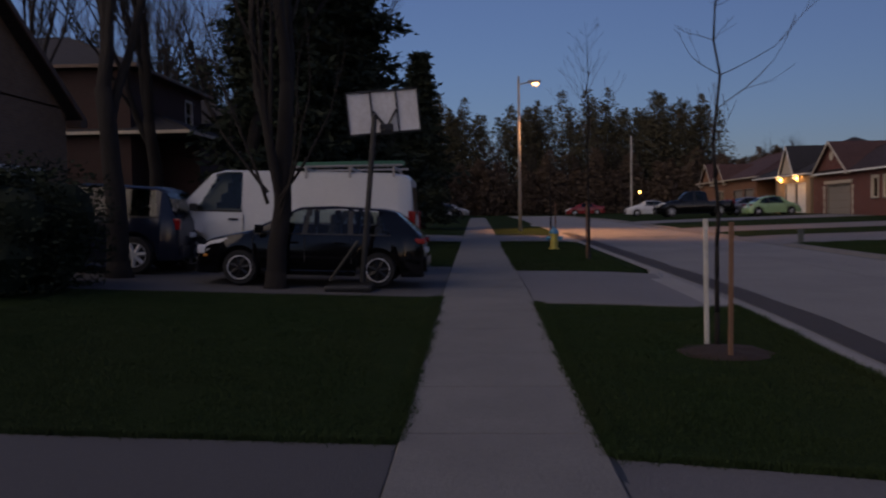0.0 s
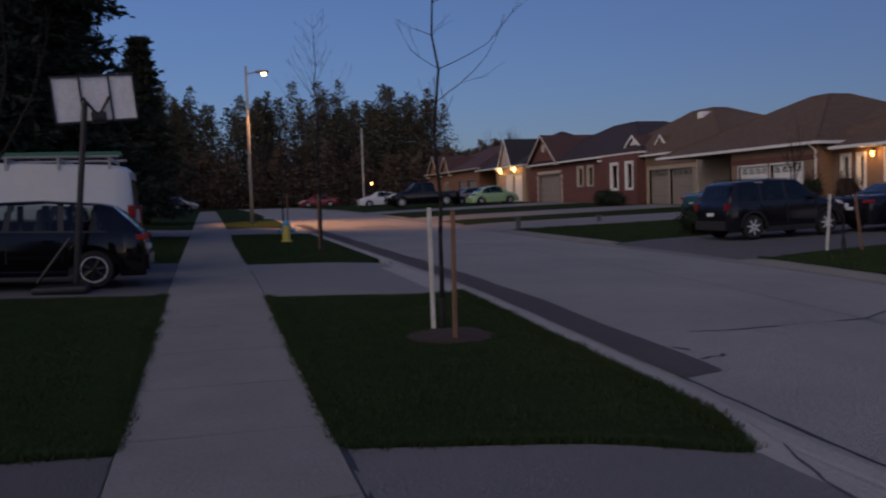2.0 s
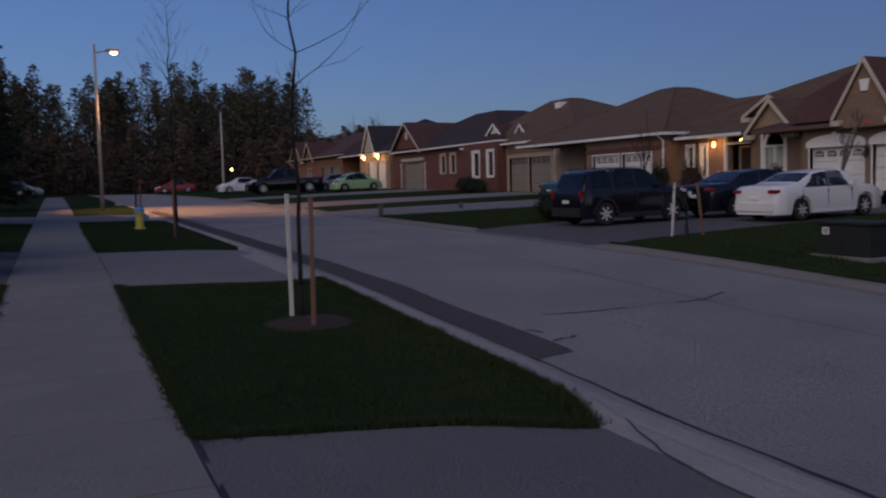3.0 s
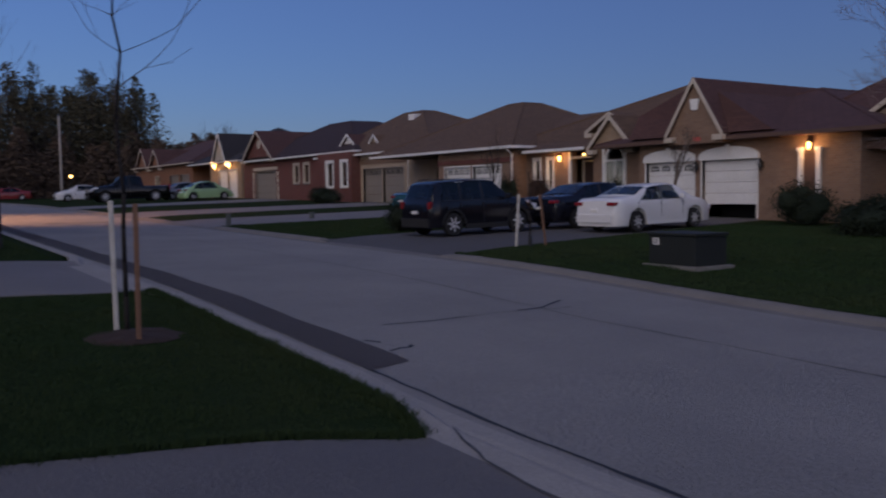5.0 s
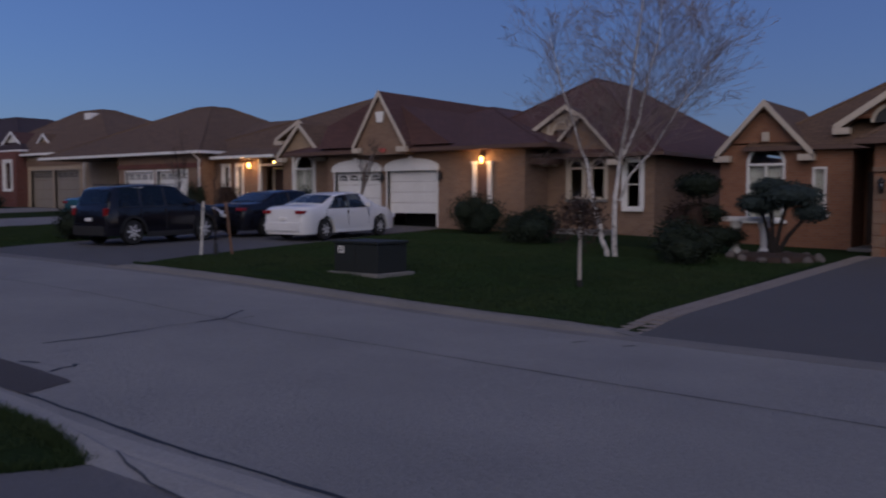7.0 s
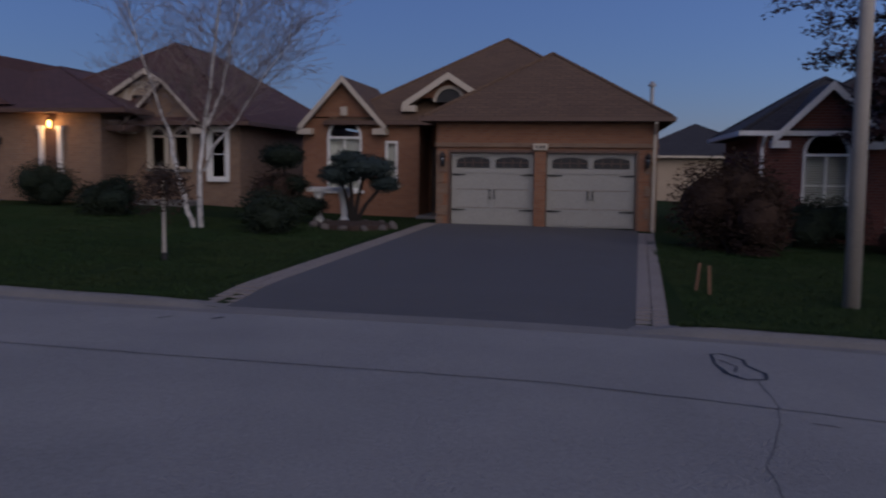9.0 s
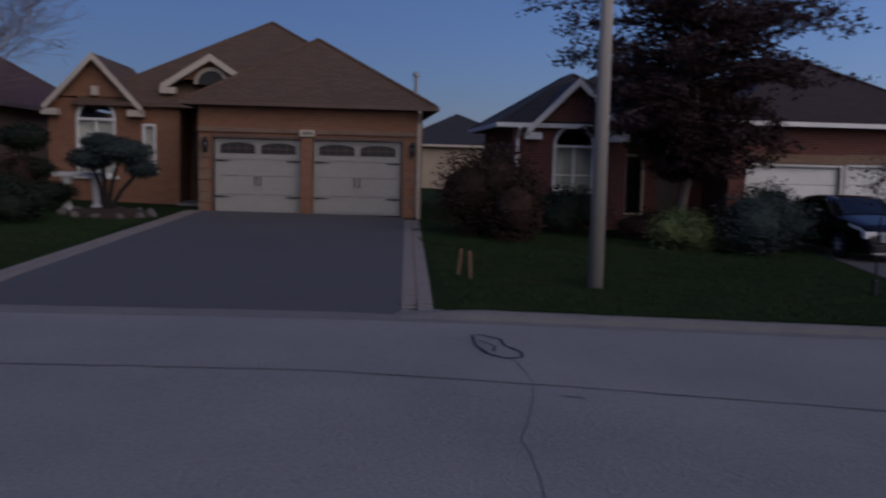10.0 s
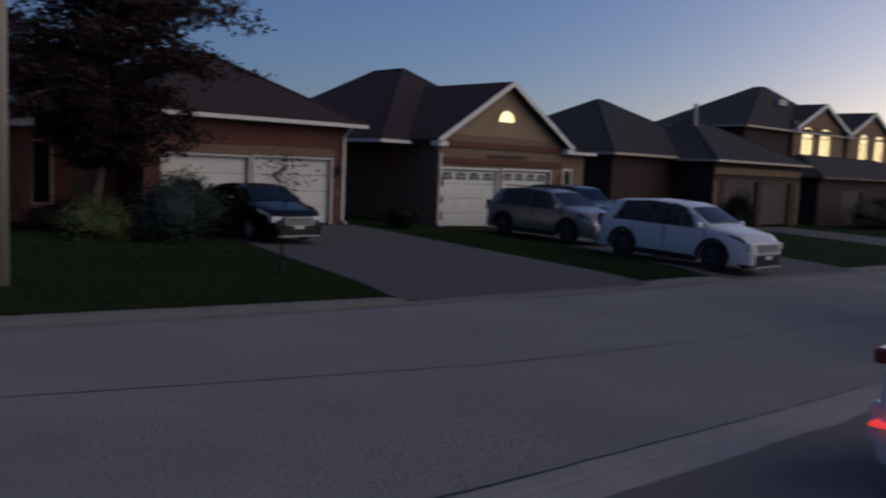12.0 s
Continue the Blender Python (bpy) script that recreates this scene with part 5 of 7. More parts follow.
def vehicle(name, style, x, y, heading, colour, label, rim=CHROME, roof_rails=False, lights_on=False, clad=None, size=1.0, dz=0.0, glazing=None):
    """A parked vehicle: a body lofted from its top line with real window openings, glass, wheels, lamps and trim. heading: the way its front points, degrees from +x."""
    s = CAR[style]
    glazing = glazing or AUTO_GLASS
    L, W, H, belt, r = s["L"], s["W"] / 2, s["H"], s["belt"], s["r"]
    ca, sa = math.cos(radians(heading)), math.sin(radians(heading))
    zf, zr = lot(x + ca * 1.3, y + sa * 1.3), lot(x - ca * 1.3, y - sa * 1.3)
    pitch = math.degrees(math.atan2(zf - zr, 2.6))
    lift = 0.022 + dz if abs(x) > 0 else 0
    m = pose(x, y, (zf + zr) / 2 + lift, 0, -pitch, 0)
    m = Matrix.Translation((x, y, (zf + zr) / 2 + lift)) @ Matrix.Rotation(radians(heading), 4, 'Z') @ Matrix.Rotation(radians(-pitch), 4, 'Y') @ Matrix.Diagonal((size, size, size, 1))
    t = thing(name, m, label, "van" if style == "van" else "truck" if style == "pickup" else "car", "parked vehicles")
    tx, tz = [p[0] for p in s["top"]], [p[1] for p in s["top"]]
    fz = 0.5 * H / 1.5

    def section(u):
        top = float(np.interp(u, tx, tz))
        end = min(1.0, 0.80 + 0.20 * min(1, u / 0.35) ** 0.5, 0.70 + 0.30 * min(1, (L - u) / 0.6) ** 0.5)
        w = W * end
        b = min(belt, top - 0.04)
        f = max(0.0, min(1.0, (top - belt) / (H - belt)))
        wt = w * (0.95 - (0.2 if style != "van" else 0.1) * f)
        zb = 0.2 if style in ("hatch", "sedan", "beetle") else 0.27
        for a in s["ax"]:
            d = abs(u - a)
            if d < r + 0.07:
                zb = max(zb, math.sqrt(max(0, (r + 0.07) ** 2 - d * d)) + r)
        lo = min(zb, b - 0.06)
        mid = max(lo + 0.02, 0.55 * b + 0.1)
        pts = [(0, min(lo, 0.4)), (w * 0.86, min(lo, 0.4)), (w * 0.86, lo), (w * 0.97, lo), (w, min(lo + 0.1, mid)), (w, mid), (w * 0.985, (mid + b) / 2 + 0.02), (w * 0.95, b)]
        n = 4
        for k in range(1, n + 1):
            q = k / n
            pts.append((w * 0.95 + (wt - w * 0.95) * q, b + (top - 0.05 - b) * q))
        pts += [(wt * 0.93, top - 0.015), (wt * 0.6, top), (0, top + 0.01)]
        return pts

    us = sorted({round(v, 3) for v in steps(0, L, 0.05)} | {round(v, 3) for v in tx})
    rings = [section(u) for u in us]
    bm = B()
    grid = {}
    for i, u in enumerate(us):
        for j, (w, z) in enumerate(rings[i]):
            for sd in (-1, 1):
                if w == 0 and sd == -1:
                    grid[i, j, -1] = grid.get((i, j, 1))
                    continue
                grid[i, j, sd] = bm.verts.new((u - L / 2, sd * w, z))
        for j, (w, z) in enumerate(rings[i]):
            if w == 0:
                grid[i, j, -1] = grid[i, j, 1]
    nj = len(rings[0])

    def in_side(u, q):
        for a, b2, c, d in s["side"]:
            lo, hi = a + (c - a) * q, b2 + (d - b2) * q
            if lo + 0.02 < u < hi - 0.02 and 0.06 < q < 0.94:
                return True
        return False
    for i in range(len(us) - 1):
        u = (us[i] + us[i + 1]) / 2
        for j in range(nj - 1):
            side = 7 <= j < 11
            if side and in_side(u, (j - 6.5) / 4):
                continue
            if j >= 12 and (s["ws"][0] + 0.03 < u < s["ws"][1] - 0.03 or s["rw"][0] + 0.02 < u < s["rw"][1] - 0.02):
                continue
            for sd in (-1, 1):
                q = [grid[i, j, sd], grid[i + 1, j, sd], grid[i + 1, j + 1, sd], grid[i, j + 1, sd]]
                q = list(dict.fromkeys(q))
                if len(q) > 2:
                    try:
                        bm.faces.new(q)
                    except ValueError:
                        pass
    for i in (0, len(us) - 1):
        ring = [grid[i, j, 1] for j in range(nj)] + [grid[i, j, -1] for j in range(nj - 2, 0, -1)]
        bm.faces.new(list(dict.fromkeys(ring)))
    bmesh.ops.remove_doubles(bm, verts=bm.verts, dist=0.0005)
    bmesh.ops.recalc_face_normals(bm, faces=bm.faces)
    body = part("body", bm, colour, t, local=True, smooth=True)
    body.data.set_sharp_from_angle(angle=radians(35))

    def at_side(u, q, sd, out=0.006):
        p = section(u)
        b, tp = p[7], p[11]
        return Vector((u - L / 2, sd * (b[0] + (tp[0] - b[0]) * q + out), b[1] + (tp[1] - b[1]) * q))

    def sheet_part(nm, fn, nu, nv, material, label=""):
        bm = B()
        g = [[bm.verts.new(fn(a / nu, b / nv)) for b in range(nv + 1)] for a in range(nu + 1)]
        for a in range(nu):
            for b in range(nv):
                bm.faces.new((g[a][b], g[a + 1][b], g[a + 1][b + 1], g[a][b + 1]))
        bmesh.ops.recalc_face_normals(bm, faces=bm.faces)
        ob = part(nm, bm, material, t, label, local=True, smooth=True)
        return ob

    for sd in (-1, 1):
        for a, b2, c, d in s["side"]:
            pane = sheet_part("side_window", lambda e, q: at_side((a + (c - a) * q) + ((b2 + (d - b2) * q) - (a + (c - a) * q)) * e, 0.05 + 0.91 * q, sd), 6, 3, glazing)
            pane.visible_shadow = False

    for sd in (-1, 1):
        for (a, b2, c, d), (a1, b1, c1, d1) in zip(s["side"], s["side"][1:]):
            sheet_part("door_pillar", lambda e, q: at_side((b2 + (d - b2) * q) - 0.015 + ((a1 + (c1 - a1) * q) - (b2 + (d - b2) * q) + 0.03) * e, 0.06 + 0.9 * q, sd, 0.009), 2, 3, BLACK)

    for sd in (-1, 1):
        first, last = s["side"][0], s["side"][-1]
        sheet_part("window_gasket", lambda e, q: at_side(first[0] - 0.02 + (last[1] - first[0] + 0.04) * e, 0.01 + 0.05 * q, sd, 0.008), 12, 1, BLACK)

    def at_top(u, e, out=0.008):
        p = section(u)
        w = p[12][0] * e
        z = float(np.interp(abs(w), [0, p[13][0], p[12][0]], [p[14][1], p[13][1], p[12][1]]))
        return Vector((u - L / 2 + (out if u > L / 2 else -out), w, z + out))
    for nm, (a, b2) in (("windshield", s["ws"]), ("rear_window", s["rw"])):
        pane = sheet_part(nm, lambda e, q: at_top(a + (b2 - a) * e, (2 * q - 1) * 0.95), 6, 8, glazing)
        pane.visible_shadow = False
    # cabin floor, seats and dash seen through the glass
    lo, hi = s["side"][0][0], s["ws"][1]
    part("cabin_floor", box(B(), lo - L / 2 - 0.1, hi - L / 2, -W * 0.84, W * 0.84, 0.42, 0.5), BLACK, t, local=True)
    for u in ([hi - 1.25, hi - 2.1] if style not in ("van", "pickup") else [hi - 1.2]):
        for sd in (-1, 1):
            bm = B()
            yc = sd * W * 0.42
            box(bm, u - L / 2 - 0.1, u - L / 2 + 0.4, yc - 0.24, yc + 0.24, 0.5, 0.72, 0.04)
            box(bm, u - L / 2 - 0.22, u - L / 2 - 0.08, yc - 0.23, yc + 0.23, 0.6, belt + 0.12, 0.05)
            box(bm, u - L / 2 - 0.2, u - L / 2 - 0.1, yc - 0.12, yc + 0.12, belt + 0.14, belt + 0.34, 0.04)
            part("seat", bm, RUBBER, t, local=True)
    part("dashboard", box(B(), hi - L / 2 - 0.45, hi - L / 2 - 0.05, -W * 0.8, W * 0.8, 0.7, belt - 0.03, 0.04), BLACK, t, local=True)
    # wheels
    for a in s["ax"]:
        for sd in (-1, 1):
            c = (a - L / 2, sd * (W - 0.12), r)
            wh = part("wheel", spin(B(), [(r * 0.3, -0.06), (r * 0.32, 0.02), (r * 0.3, 0.05)], c, 'y', 16), BLACK, t, local=True)
            part("tyre", spin(B(), [(r * 0.64, -0.1), (r * 0.93, -0.1), (r, -0.06), (r, 0.06), (r * 0.93, 0.1), (r * 0.66, 0.1), (r * 0.62, 0.06)], c, 'y', 28), RUBBER, wh, local=True, smooth=False)
            bm = spin(B(), [(r * 0.68, sd * 0.04), (r * 0.7, sd * 0.095), (r * 0.63, sd * 0.098), (r * 0.6, sd * 0.05)], c, 'y', 28, False)
            for k in range(7):
                an = 2 * math.pi * k / 7 + 0.3
                dx, dz2 = math.cos(an), math.sin(an)
                tube(bm, (c[0] + dx * r * 0.12, c[1] + sd * 0.075, c[2] + dz2 * r * 0.12), (c[0] + dx * r * 0.64, c[1] + sd * 0.075, c[2] + dz2 * r * 0.64), r * 0.125, r * 0.1, 6)
            spin(bm, [(r * 0.2, sd * 0.05), (r * 0.2, sd * 0.09), (r * 0.1, sd * 0.1)], c, 'y', 12)
            part("rim", bm, rim, wh, local=True)
            if rim is DARK_RIM:
                part("rim_lip", spin(B(), [(r * 0.655, sd * 0.09), (r * 0.7, sd * 0.112), (r * 0.66, sd * 0.115), (r * 0.63, sd * 0.1)], c, 'y', 30, False), CHROME, wh, "bright wheel lip", local=True)

    def on_front(u, w, z0, z1, w2, nm, material, deep=0.07, parent=None):
        """A lamp or trim block let into the end of the body."""
        bm = B()
        box(bm, u - deep - L / 2, u + deep - L / 2, min(w, w2), max(w, w2), z0, z1, 0.02)
        return part(nm, bm, material, parent or t, local=True)
    front_top = float(np.interp(L - 0.12, tx, tz))
    zl = front_top - 0.02
    for sd in (-1, 1):
        on_front(L - 0.2, sd * W * 0.48, zl - 0.17, zl - 0.01, sd * W * 0.86, "headlight", CLEAR_LENS, 0.15)
        if style in ("van", "suv", "crossover", "pickup"):
            lo_z, hi_z = (0.86, belt) if style == "suv" else (0.82, belt + 0.1)
            on_front(0.06, sd * W * 0.76, lo_z, hi_z, sd * W * 0.88, "taillight", RED_LENS, 0.075)
        else:
            on_front(0.12, sd * W * 0.58, belt - 0.13, belt - 0.03, sd * W * 0.905, "taillight", RED_LENS, 0.14)
        bm = B()
        uu = s["side"][-1][1] - 0.05
        box(bm, uu - L / 2 - 0.08, uu - L / 2 + 0.06, sd * (W + 0.02), sd * (W + 0.2), belt + 0.02, belt + 0.17, 0.03)
        part("mirror", bm, colour if style != "van" else BLACK, t, local=True)
        for a, b2, c, d in s["side"][-2:]:
            bm = box(B(), a + 0.06 - L / 2, a + 0.26 - L / 2, sd * (W * 0.975), sd * (W * 0.975 + 0.035), belt - 0.16, belt - 0.12, 0.008)
            part("door_handle", bm, colour if style != "van" else BLACK, t, local=True)
            for uu in (a - 0.05, b2 + 0.08 if b2 > L * 0.6 else b2 + 0.02):
                part("door_seam", box(B(), uu - L / 2 - 0.004, uu - L / 2 + 0.004, sd * (W * 0.955), sd * (W * 1.004), 0.42, belt - 0.05), BLACK, t, local=True)
        # swept lamp along the wing
        lamp = DARK_LENS if style == "crossover" else CLEAR_LENS

        def wing(e, q):
            u = L - 0.62 + (0.5 if style != "hatch" else 0.4) * e
            p = section(u)
            hi2, lo2 = Vector((p[7][0], p[7][1])), Vector((p[5][0], p[5][1]))
            c = hi2.lerp(lo2, 0.06 + (0.1 + 0.55 * e) * q)
            return Vector((u - L / 2, sd * (c.x + 0.008), c.y))
        if style != "van":
            sheet_part("wing_lamp", wing, 6, 3, lamp)
        if clad is not None:
            for a in s["ax"]:
                an = [math.pi * (k / 16) for k in range(17)]
                ring = [(a - L / 2 + (r + 0.055) * math.cos(v), r + (r + 0.055) * math.sin(v)) for v in an] + [(a - L / 2 + (r + 0.12) * math.cos(v), r + (r + 0.12) * math.sin(v)) for v in an[::-1]]
                part("wheel_arch", prism(B(), ring, 'y', *sorted((sd * W * 0.93, sd * (W + 0.012)))), clad, t, local=True)
        bm = box(B(), s["ax"][0] + r + 0.1 - L / 2, s["ax"][1] - r - 0.1 - L / 2, sd * W * 0.9, sd * (W * 1.008), 0.2, 0.3 if clad is None else 0.36, 0.02)
        part("sill_trim", bm, clad or colour, t, local=True)
    # nose: framed grille, wide dark intake with a bright lip, plate
    gw = W * (0.44 if style in ("sedan", "crossover") else 0.4)
    on_front(L - 0.05, -gw, zl - 0.22, zl - 0.05, gw, "grille", BLACK, 0.085)
    bm = B()
    for z0, z1, wa, wb in ((zl - 0.055, zl - 0.03, -gw - 0.02, gw + 0.02), (zl - 0.24, zl - 0.215, -gw, gw), (zl - 0.215, zl - 0.055, -gw - 0.025, -gw), (zl - 0.215, zl - 0.055, gw, gw + 0.025)):
        box(bm, L - 0.1 - L / 2, L + 0.048 - L / 2, wa, wb, z0, z1)
    part("grille_frame", bm, CHROME, t, "bright grille frame", local=True)
    on_front(L - 0.06, -W * 0.66, 0.24, zl - 0.3, W * 0.66, "lower_grille", BLACK, 0.085)
    part("bumper_lip", box(B(), L - 0.16 - L / 2, L + 0.035 - L / 2, -W * 0.68, W * 0.68, 0.205, 0.235, 0.006), CHROME if clad is not None or style == "sedan" else BLACK, t, local=True)
    on_front(L + 0.01, -0.15, 0.4, 0.5, 0.15, "licence_plate", WHITE, 0.03)
    high = style in ("suv", "van", "crossover", "pickup")
    on_front(-0.005, -0.15, 0.7 if high else 0.62, 0.8 if high else 0.72, 0.15, "licence_plate", WHITE, 0.03)
    on_front(0.03, -W * 0.8, 0.3, 0.56, W * 0.8, "rear_bumper", clad or colour, 0.08)
    for k in range(3):
        part("grille_bar", box(B(), L - 0.09 - L / 2, L + 0.042 - L / 2, -gw, gw, zl - 0.19 + 0.045 * k, zl - 0.172 + 0.045 * k, 0.004), CHROME, t, local=True)
    if roof_rails:
        for sd in (-1, 1):
            bm = B()
            a, b2 = s["side"][0][0] + 0.2 - L / 2, s["side"][-1][3] - L / 2
            wy = sd * W * 0.66
            tube(bm, (a, wy, H + 0.015), (b2, wy, H + 0.005), 0.014, 0.014, 8)
            for u in (a, (a + b2) / 2, b2):
                tube(bm, (u, wy, H - 0.04), (u, wy, H + 0.015), 0.014, 0.014, 6)
            part("roof_rail", bm, BLACK, t, local=True)
    return t


NAVY = paint("navy_paint", (0.008, 0.008, 0.012), 0.15, 0, 0.08)
DARKBLUE = paint("dark_blue_paint", (0.01, 0.014, 0.028), 0.18, 0, 0.1)
INK = paint("black_paint", (0.004, 0.004, 0.005), 0.1, 0, 0.0)
GREY_RIM = mat("grey_rim", (0.12, 0.12, 0.125), None, 0.35, 3, 40, 0, 0.8)
VANWHITE = paint("van_white_paint", (0.68, 0.68, 0.66), 0.35)
CARWHITE = paint("car_white_paint", (0.74, 0.74, 0.74))
SILVER = paint("grey_silver_paint", (0.27, 0.26, 0.26), 0.3, 0.5)
MINT = paint("pale_green_paint", (0.33, 0.5, 0.25))
RED = paint("red_paint", (0.25, 0.03, 0.03))
TEAL = paint("teal_paint", (0.03, 0.1, 0.14))
DARK_RIM = mat("dark_rim", (0.03, 0.03, 0.032), None, 0.4, 3, 40, 0, 0.6)

vehicle("hatchback", "hatch", -2.95, 15.75, 180, INK, "black hatchback with bright-lipped dark wheels on the drive", DARK_RIM, size=0.96, glazing=PALE_GLASS)
hatch = bpy.data.objects["hatchback"]
for sd in (-1, 1):
    part("side_marker", box(B(), 1.78, 1.92, sd * 0.66, sd * 0.78, 0.5, 0.55, 0.008), AMBER_LENS, hatch, "amber side marker", local=True)
vehicle("cargo_van", "van", -4.15, 18.6, 180, VANWHITE, "white cargo van with a ladder rack on the drive", STEEL)
vehicle("parked_suv", "suv", -8.0, 17.4, 180, DARKBLUE, "dark blue sport utility vehicle at the head of the drive")
vehicle("parked_suv", "suv", 14.8, 20.4, 3, NAVY, "dark blue sport utility vehicle with roof rails and grey sills", CHROME, True, clad=RUBBER, size=0.88)
vehicle("sedan", "sedan", 19.2, 17.85, 3, CARWHITE, "white sedan with red tail lamps on the drive", size=0.91, glazing=PALE_GLASS)
vehicle("sedan", "sedan", 19.3, 20.35, 3, NAVY, "dark blue sedan with red tail lamps on the drive", size=0.93)
vehicle("sedan", "sedan", 21.0, 31.3, 3, TEAL, "teal hatch-backed car behind a shrub", size=0.92)
vehicle("sedan", "sedan", 20.2, -11.5, 180, INK, "black sedan with chrome grille in front of the garage", size=0.93)
vehicle("crossover", "crossover", 13.05, -20.25, 180, CARWHITE, "white crossover with dark trim facing the street", GREY_RIM, clad=RUBBER, size=0.97)
vehicle("crossover", "crossover", 18.9, -21.75, 180, SILVER, "grey crossover with dark cladding facing the street", GREY_RIM, True, clad=RUBBER, size=0.97)
vehicle("parked_suv", "suv", 21.5, -26.2, 180, TEAL, "dark teal sport utility vehicle behind the grey crossover")
vehicle("beetle", "beetle", 22.9, 68.4, 3, MINT, "pale green rounded small car on a drive")
vehicle("sedan", "sedan", 22.6, 73.0, 3, SILVER, "dark grey car beside the pale green one")
vehicle("pickup", "pickup", 17.9, 72.6, 180, INK, "black pickup truck parked by the verge", size=1.08)
vehicle("sedan", "sedan", 16.6, 84.0, 180, CARWHITE, "white car on a far drive")
vehicle("sedan", "sedan", 13.4, 108.0, 180, RED, "red car on the far verge")
vehicle("pickup", "pickup", -4.6, 90.0, 0, INK, "black pickup truck on a far drive")
vehicle("sedan", "sedan", -3.2, 97.0, 0, SILVER, "dark silver car on a far drive")
near_car = vehicle("sedan", "sedan", 0.2, -6.5, 180, CARWHITE, "white car with lit red marker parked across the drive", lights_on=True)
part("side_marker", box(B(), -2.34, -2.2, -0.85, -0.7, 0.435, 0.46, 0.004), glow("red_glow", (1.0, 0.06, 0.05), 0.9), near_car, "small lit red marker strip", local=True)

# ladder rack on the van
bm = B()
zv = land(-4.15, 18.6) + 2.06
for x in (-3.5, -2.6, -1.7):
    box(bm, x, x + 0.05, 17.7, 19.5, zv + 0.03, zv + 0.08)
    for y in (17.72, 19.44):
        box(bm, x, x + 0.05, y, y + 0.04, zv - 0.14, zv + 0.03)
for y in (17.75, 19.4):
    tube(bm, (-3.7, y, zv + 0.1), (-1.5, y, zv + 0.1), 0.025, 0.025, 6)
tagged(part("ladder_rack", bm, STEEL), "grey steel ladder rack bolted on the white van", "ladder rack")
bm = B()
for y in (18.0, 18.4):
    box(bm, -3.9, -1.5, y, y + 0.05, zv + 0.13, zv + 0.21, 0.01)
for k in range(8):
    tube(bm, (-3.75 + 0.3 * k, 18.02, zv + 0.17), (-3.75 + 0.3 * k, 18.42, zv + 0.17), 0.016, 0.016, 6)
tagged(part("ladder", bm, mat("green_fibreglass", (0.04, 0.16, 0.1), None, 0.5, 2, 20, 0.1)), "green fibreglass ladder lying on the van's rack", "ladder")


# ---- trees and shrubs ----
def polytube(bm, pts, radii, n):
    """One tapered tube through points, its rings shared."""
    ref = (pts[-1] - pts[0]).orthogonal().normalized()
    prev = None
    for k, (p, r) in enumerate(zip(pts, radii)):
        d = (pts[min(k + 1, len(pts) - 1)] - pts[max(k - 1, 0)]).normalized()
        a = (ref - d * ref.dot(d)).normalized()
        b = d.cross(a)
        ring = [bm.verts.new(p + r * (math.cos(6.2832 * i / n) * a + math.sin(6.2832 * i / n) * b)) for i in range(n)]
        if prev:
            for i in range(n):
                bm.faces.new((prev[i], prev[(i + 1) % n], ring[(i + 1) % n], ring[i]))
        prev = ring
    bm.faces.new(prev)


def polytube_of(points, radii, n):
    bm = B()
    polytube(bm, [Vector(p) for p in points], radii, n)
    return bm


def limb(bm, p, d, length, r, depth, rng, twigs, spread=0.55, up=0.15, segs=4, kids=3, taper=0.62, sides=7, shrink=0.66, droop=0.0, thin=0.012, least=0.0):
    """Grows one bent, tapering limb and its side limbs; the thin ends go into twigs."""
    q, dirn, rad = Vector(p), Vector(d).normalized(), r
    pts, radii, nodes = [q], [r], []
    for k in range(segs):
        dirn = (dirn + Vector((rng.uniform(-1, 1), rng.uniform(-1, 1), rng.uniform(-0.6, 1) * 0.6)) * 0.14 + Vector((0, 0, up * 0.2 - droop * 0.25))).normalized()
        q = q + dirn * (length / segs)
        rad = max(least, rad * (taper ** (1 / segs)))
        pts.append(q)
        radii.append(rad)
        nodes.append((q, dirn.copy(), rad))
    polytube(bm if r > thin else twigs, pts, radii, sides if r > 0.05 else 5 if r > 0.015 else 3)
    if depth <= 0:
        return
    for k in range(kids):
        at, dd, rr = nodes[min(segs - 1, int(rng.uniform(0.3, 1) * segs))] if k else nodes[-1]
        a = dd.orthogonal().normalized()
        side = Matrix.Rotation(rng.uniform(0, 6.283), 3, dd) @ a
        nd = (dd + side * (rng.uniform(0.5, 1.2) * spread * (0.5 if k == 0 else 1)) + Vector((0, 0, up))).normalized()
        limb(bm, at - dd * rr * 0.5, nd, length * shrink * rng.uniform(0.75, 1.15), rr * (0.92 if k == 0 else 0.62), depth - 1, rng, twigs, spread, up, max(2, segs - 1), kids, taper, sides, shrink, droop, thin, least)


def bare_tree(name, x, y, height, r, label, seed=1, depth=4, kids=3, spread=0.55, up=0.2, bark=BARK, lean=(0, 0), first=0.4, shrink=0.66, z=None, group="", droop=0.0):
    rng = random.Random(seed)
    z = lot(x, y) - 0.05 if z is None else z
    t = thing(name, (x, y, z), label, "tree", group)
    bm, tw = B(), B()
    limb(bm, (x, y, z), (lean[0], lean[1], 1), height * first, r, depth, rng, tw, spread, up, 5, kids, 0.7, 10, shrink, droop)
    spin(bm, [(r * 1.5, 0.0), (r * 1.15, 0.12), (r * 0.98, 0.35)], (x, y, z), 'z', 10)
    part("trunk", bm, bark, t, smooth=True)
    if len(tw.verts):
        tagged(part("twig_spray", tw, TWIG, t), kind="stuff")
    else:
        tw.free()
    return t


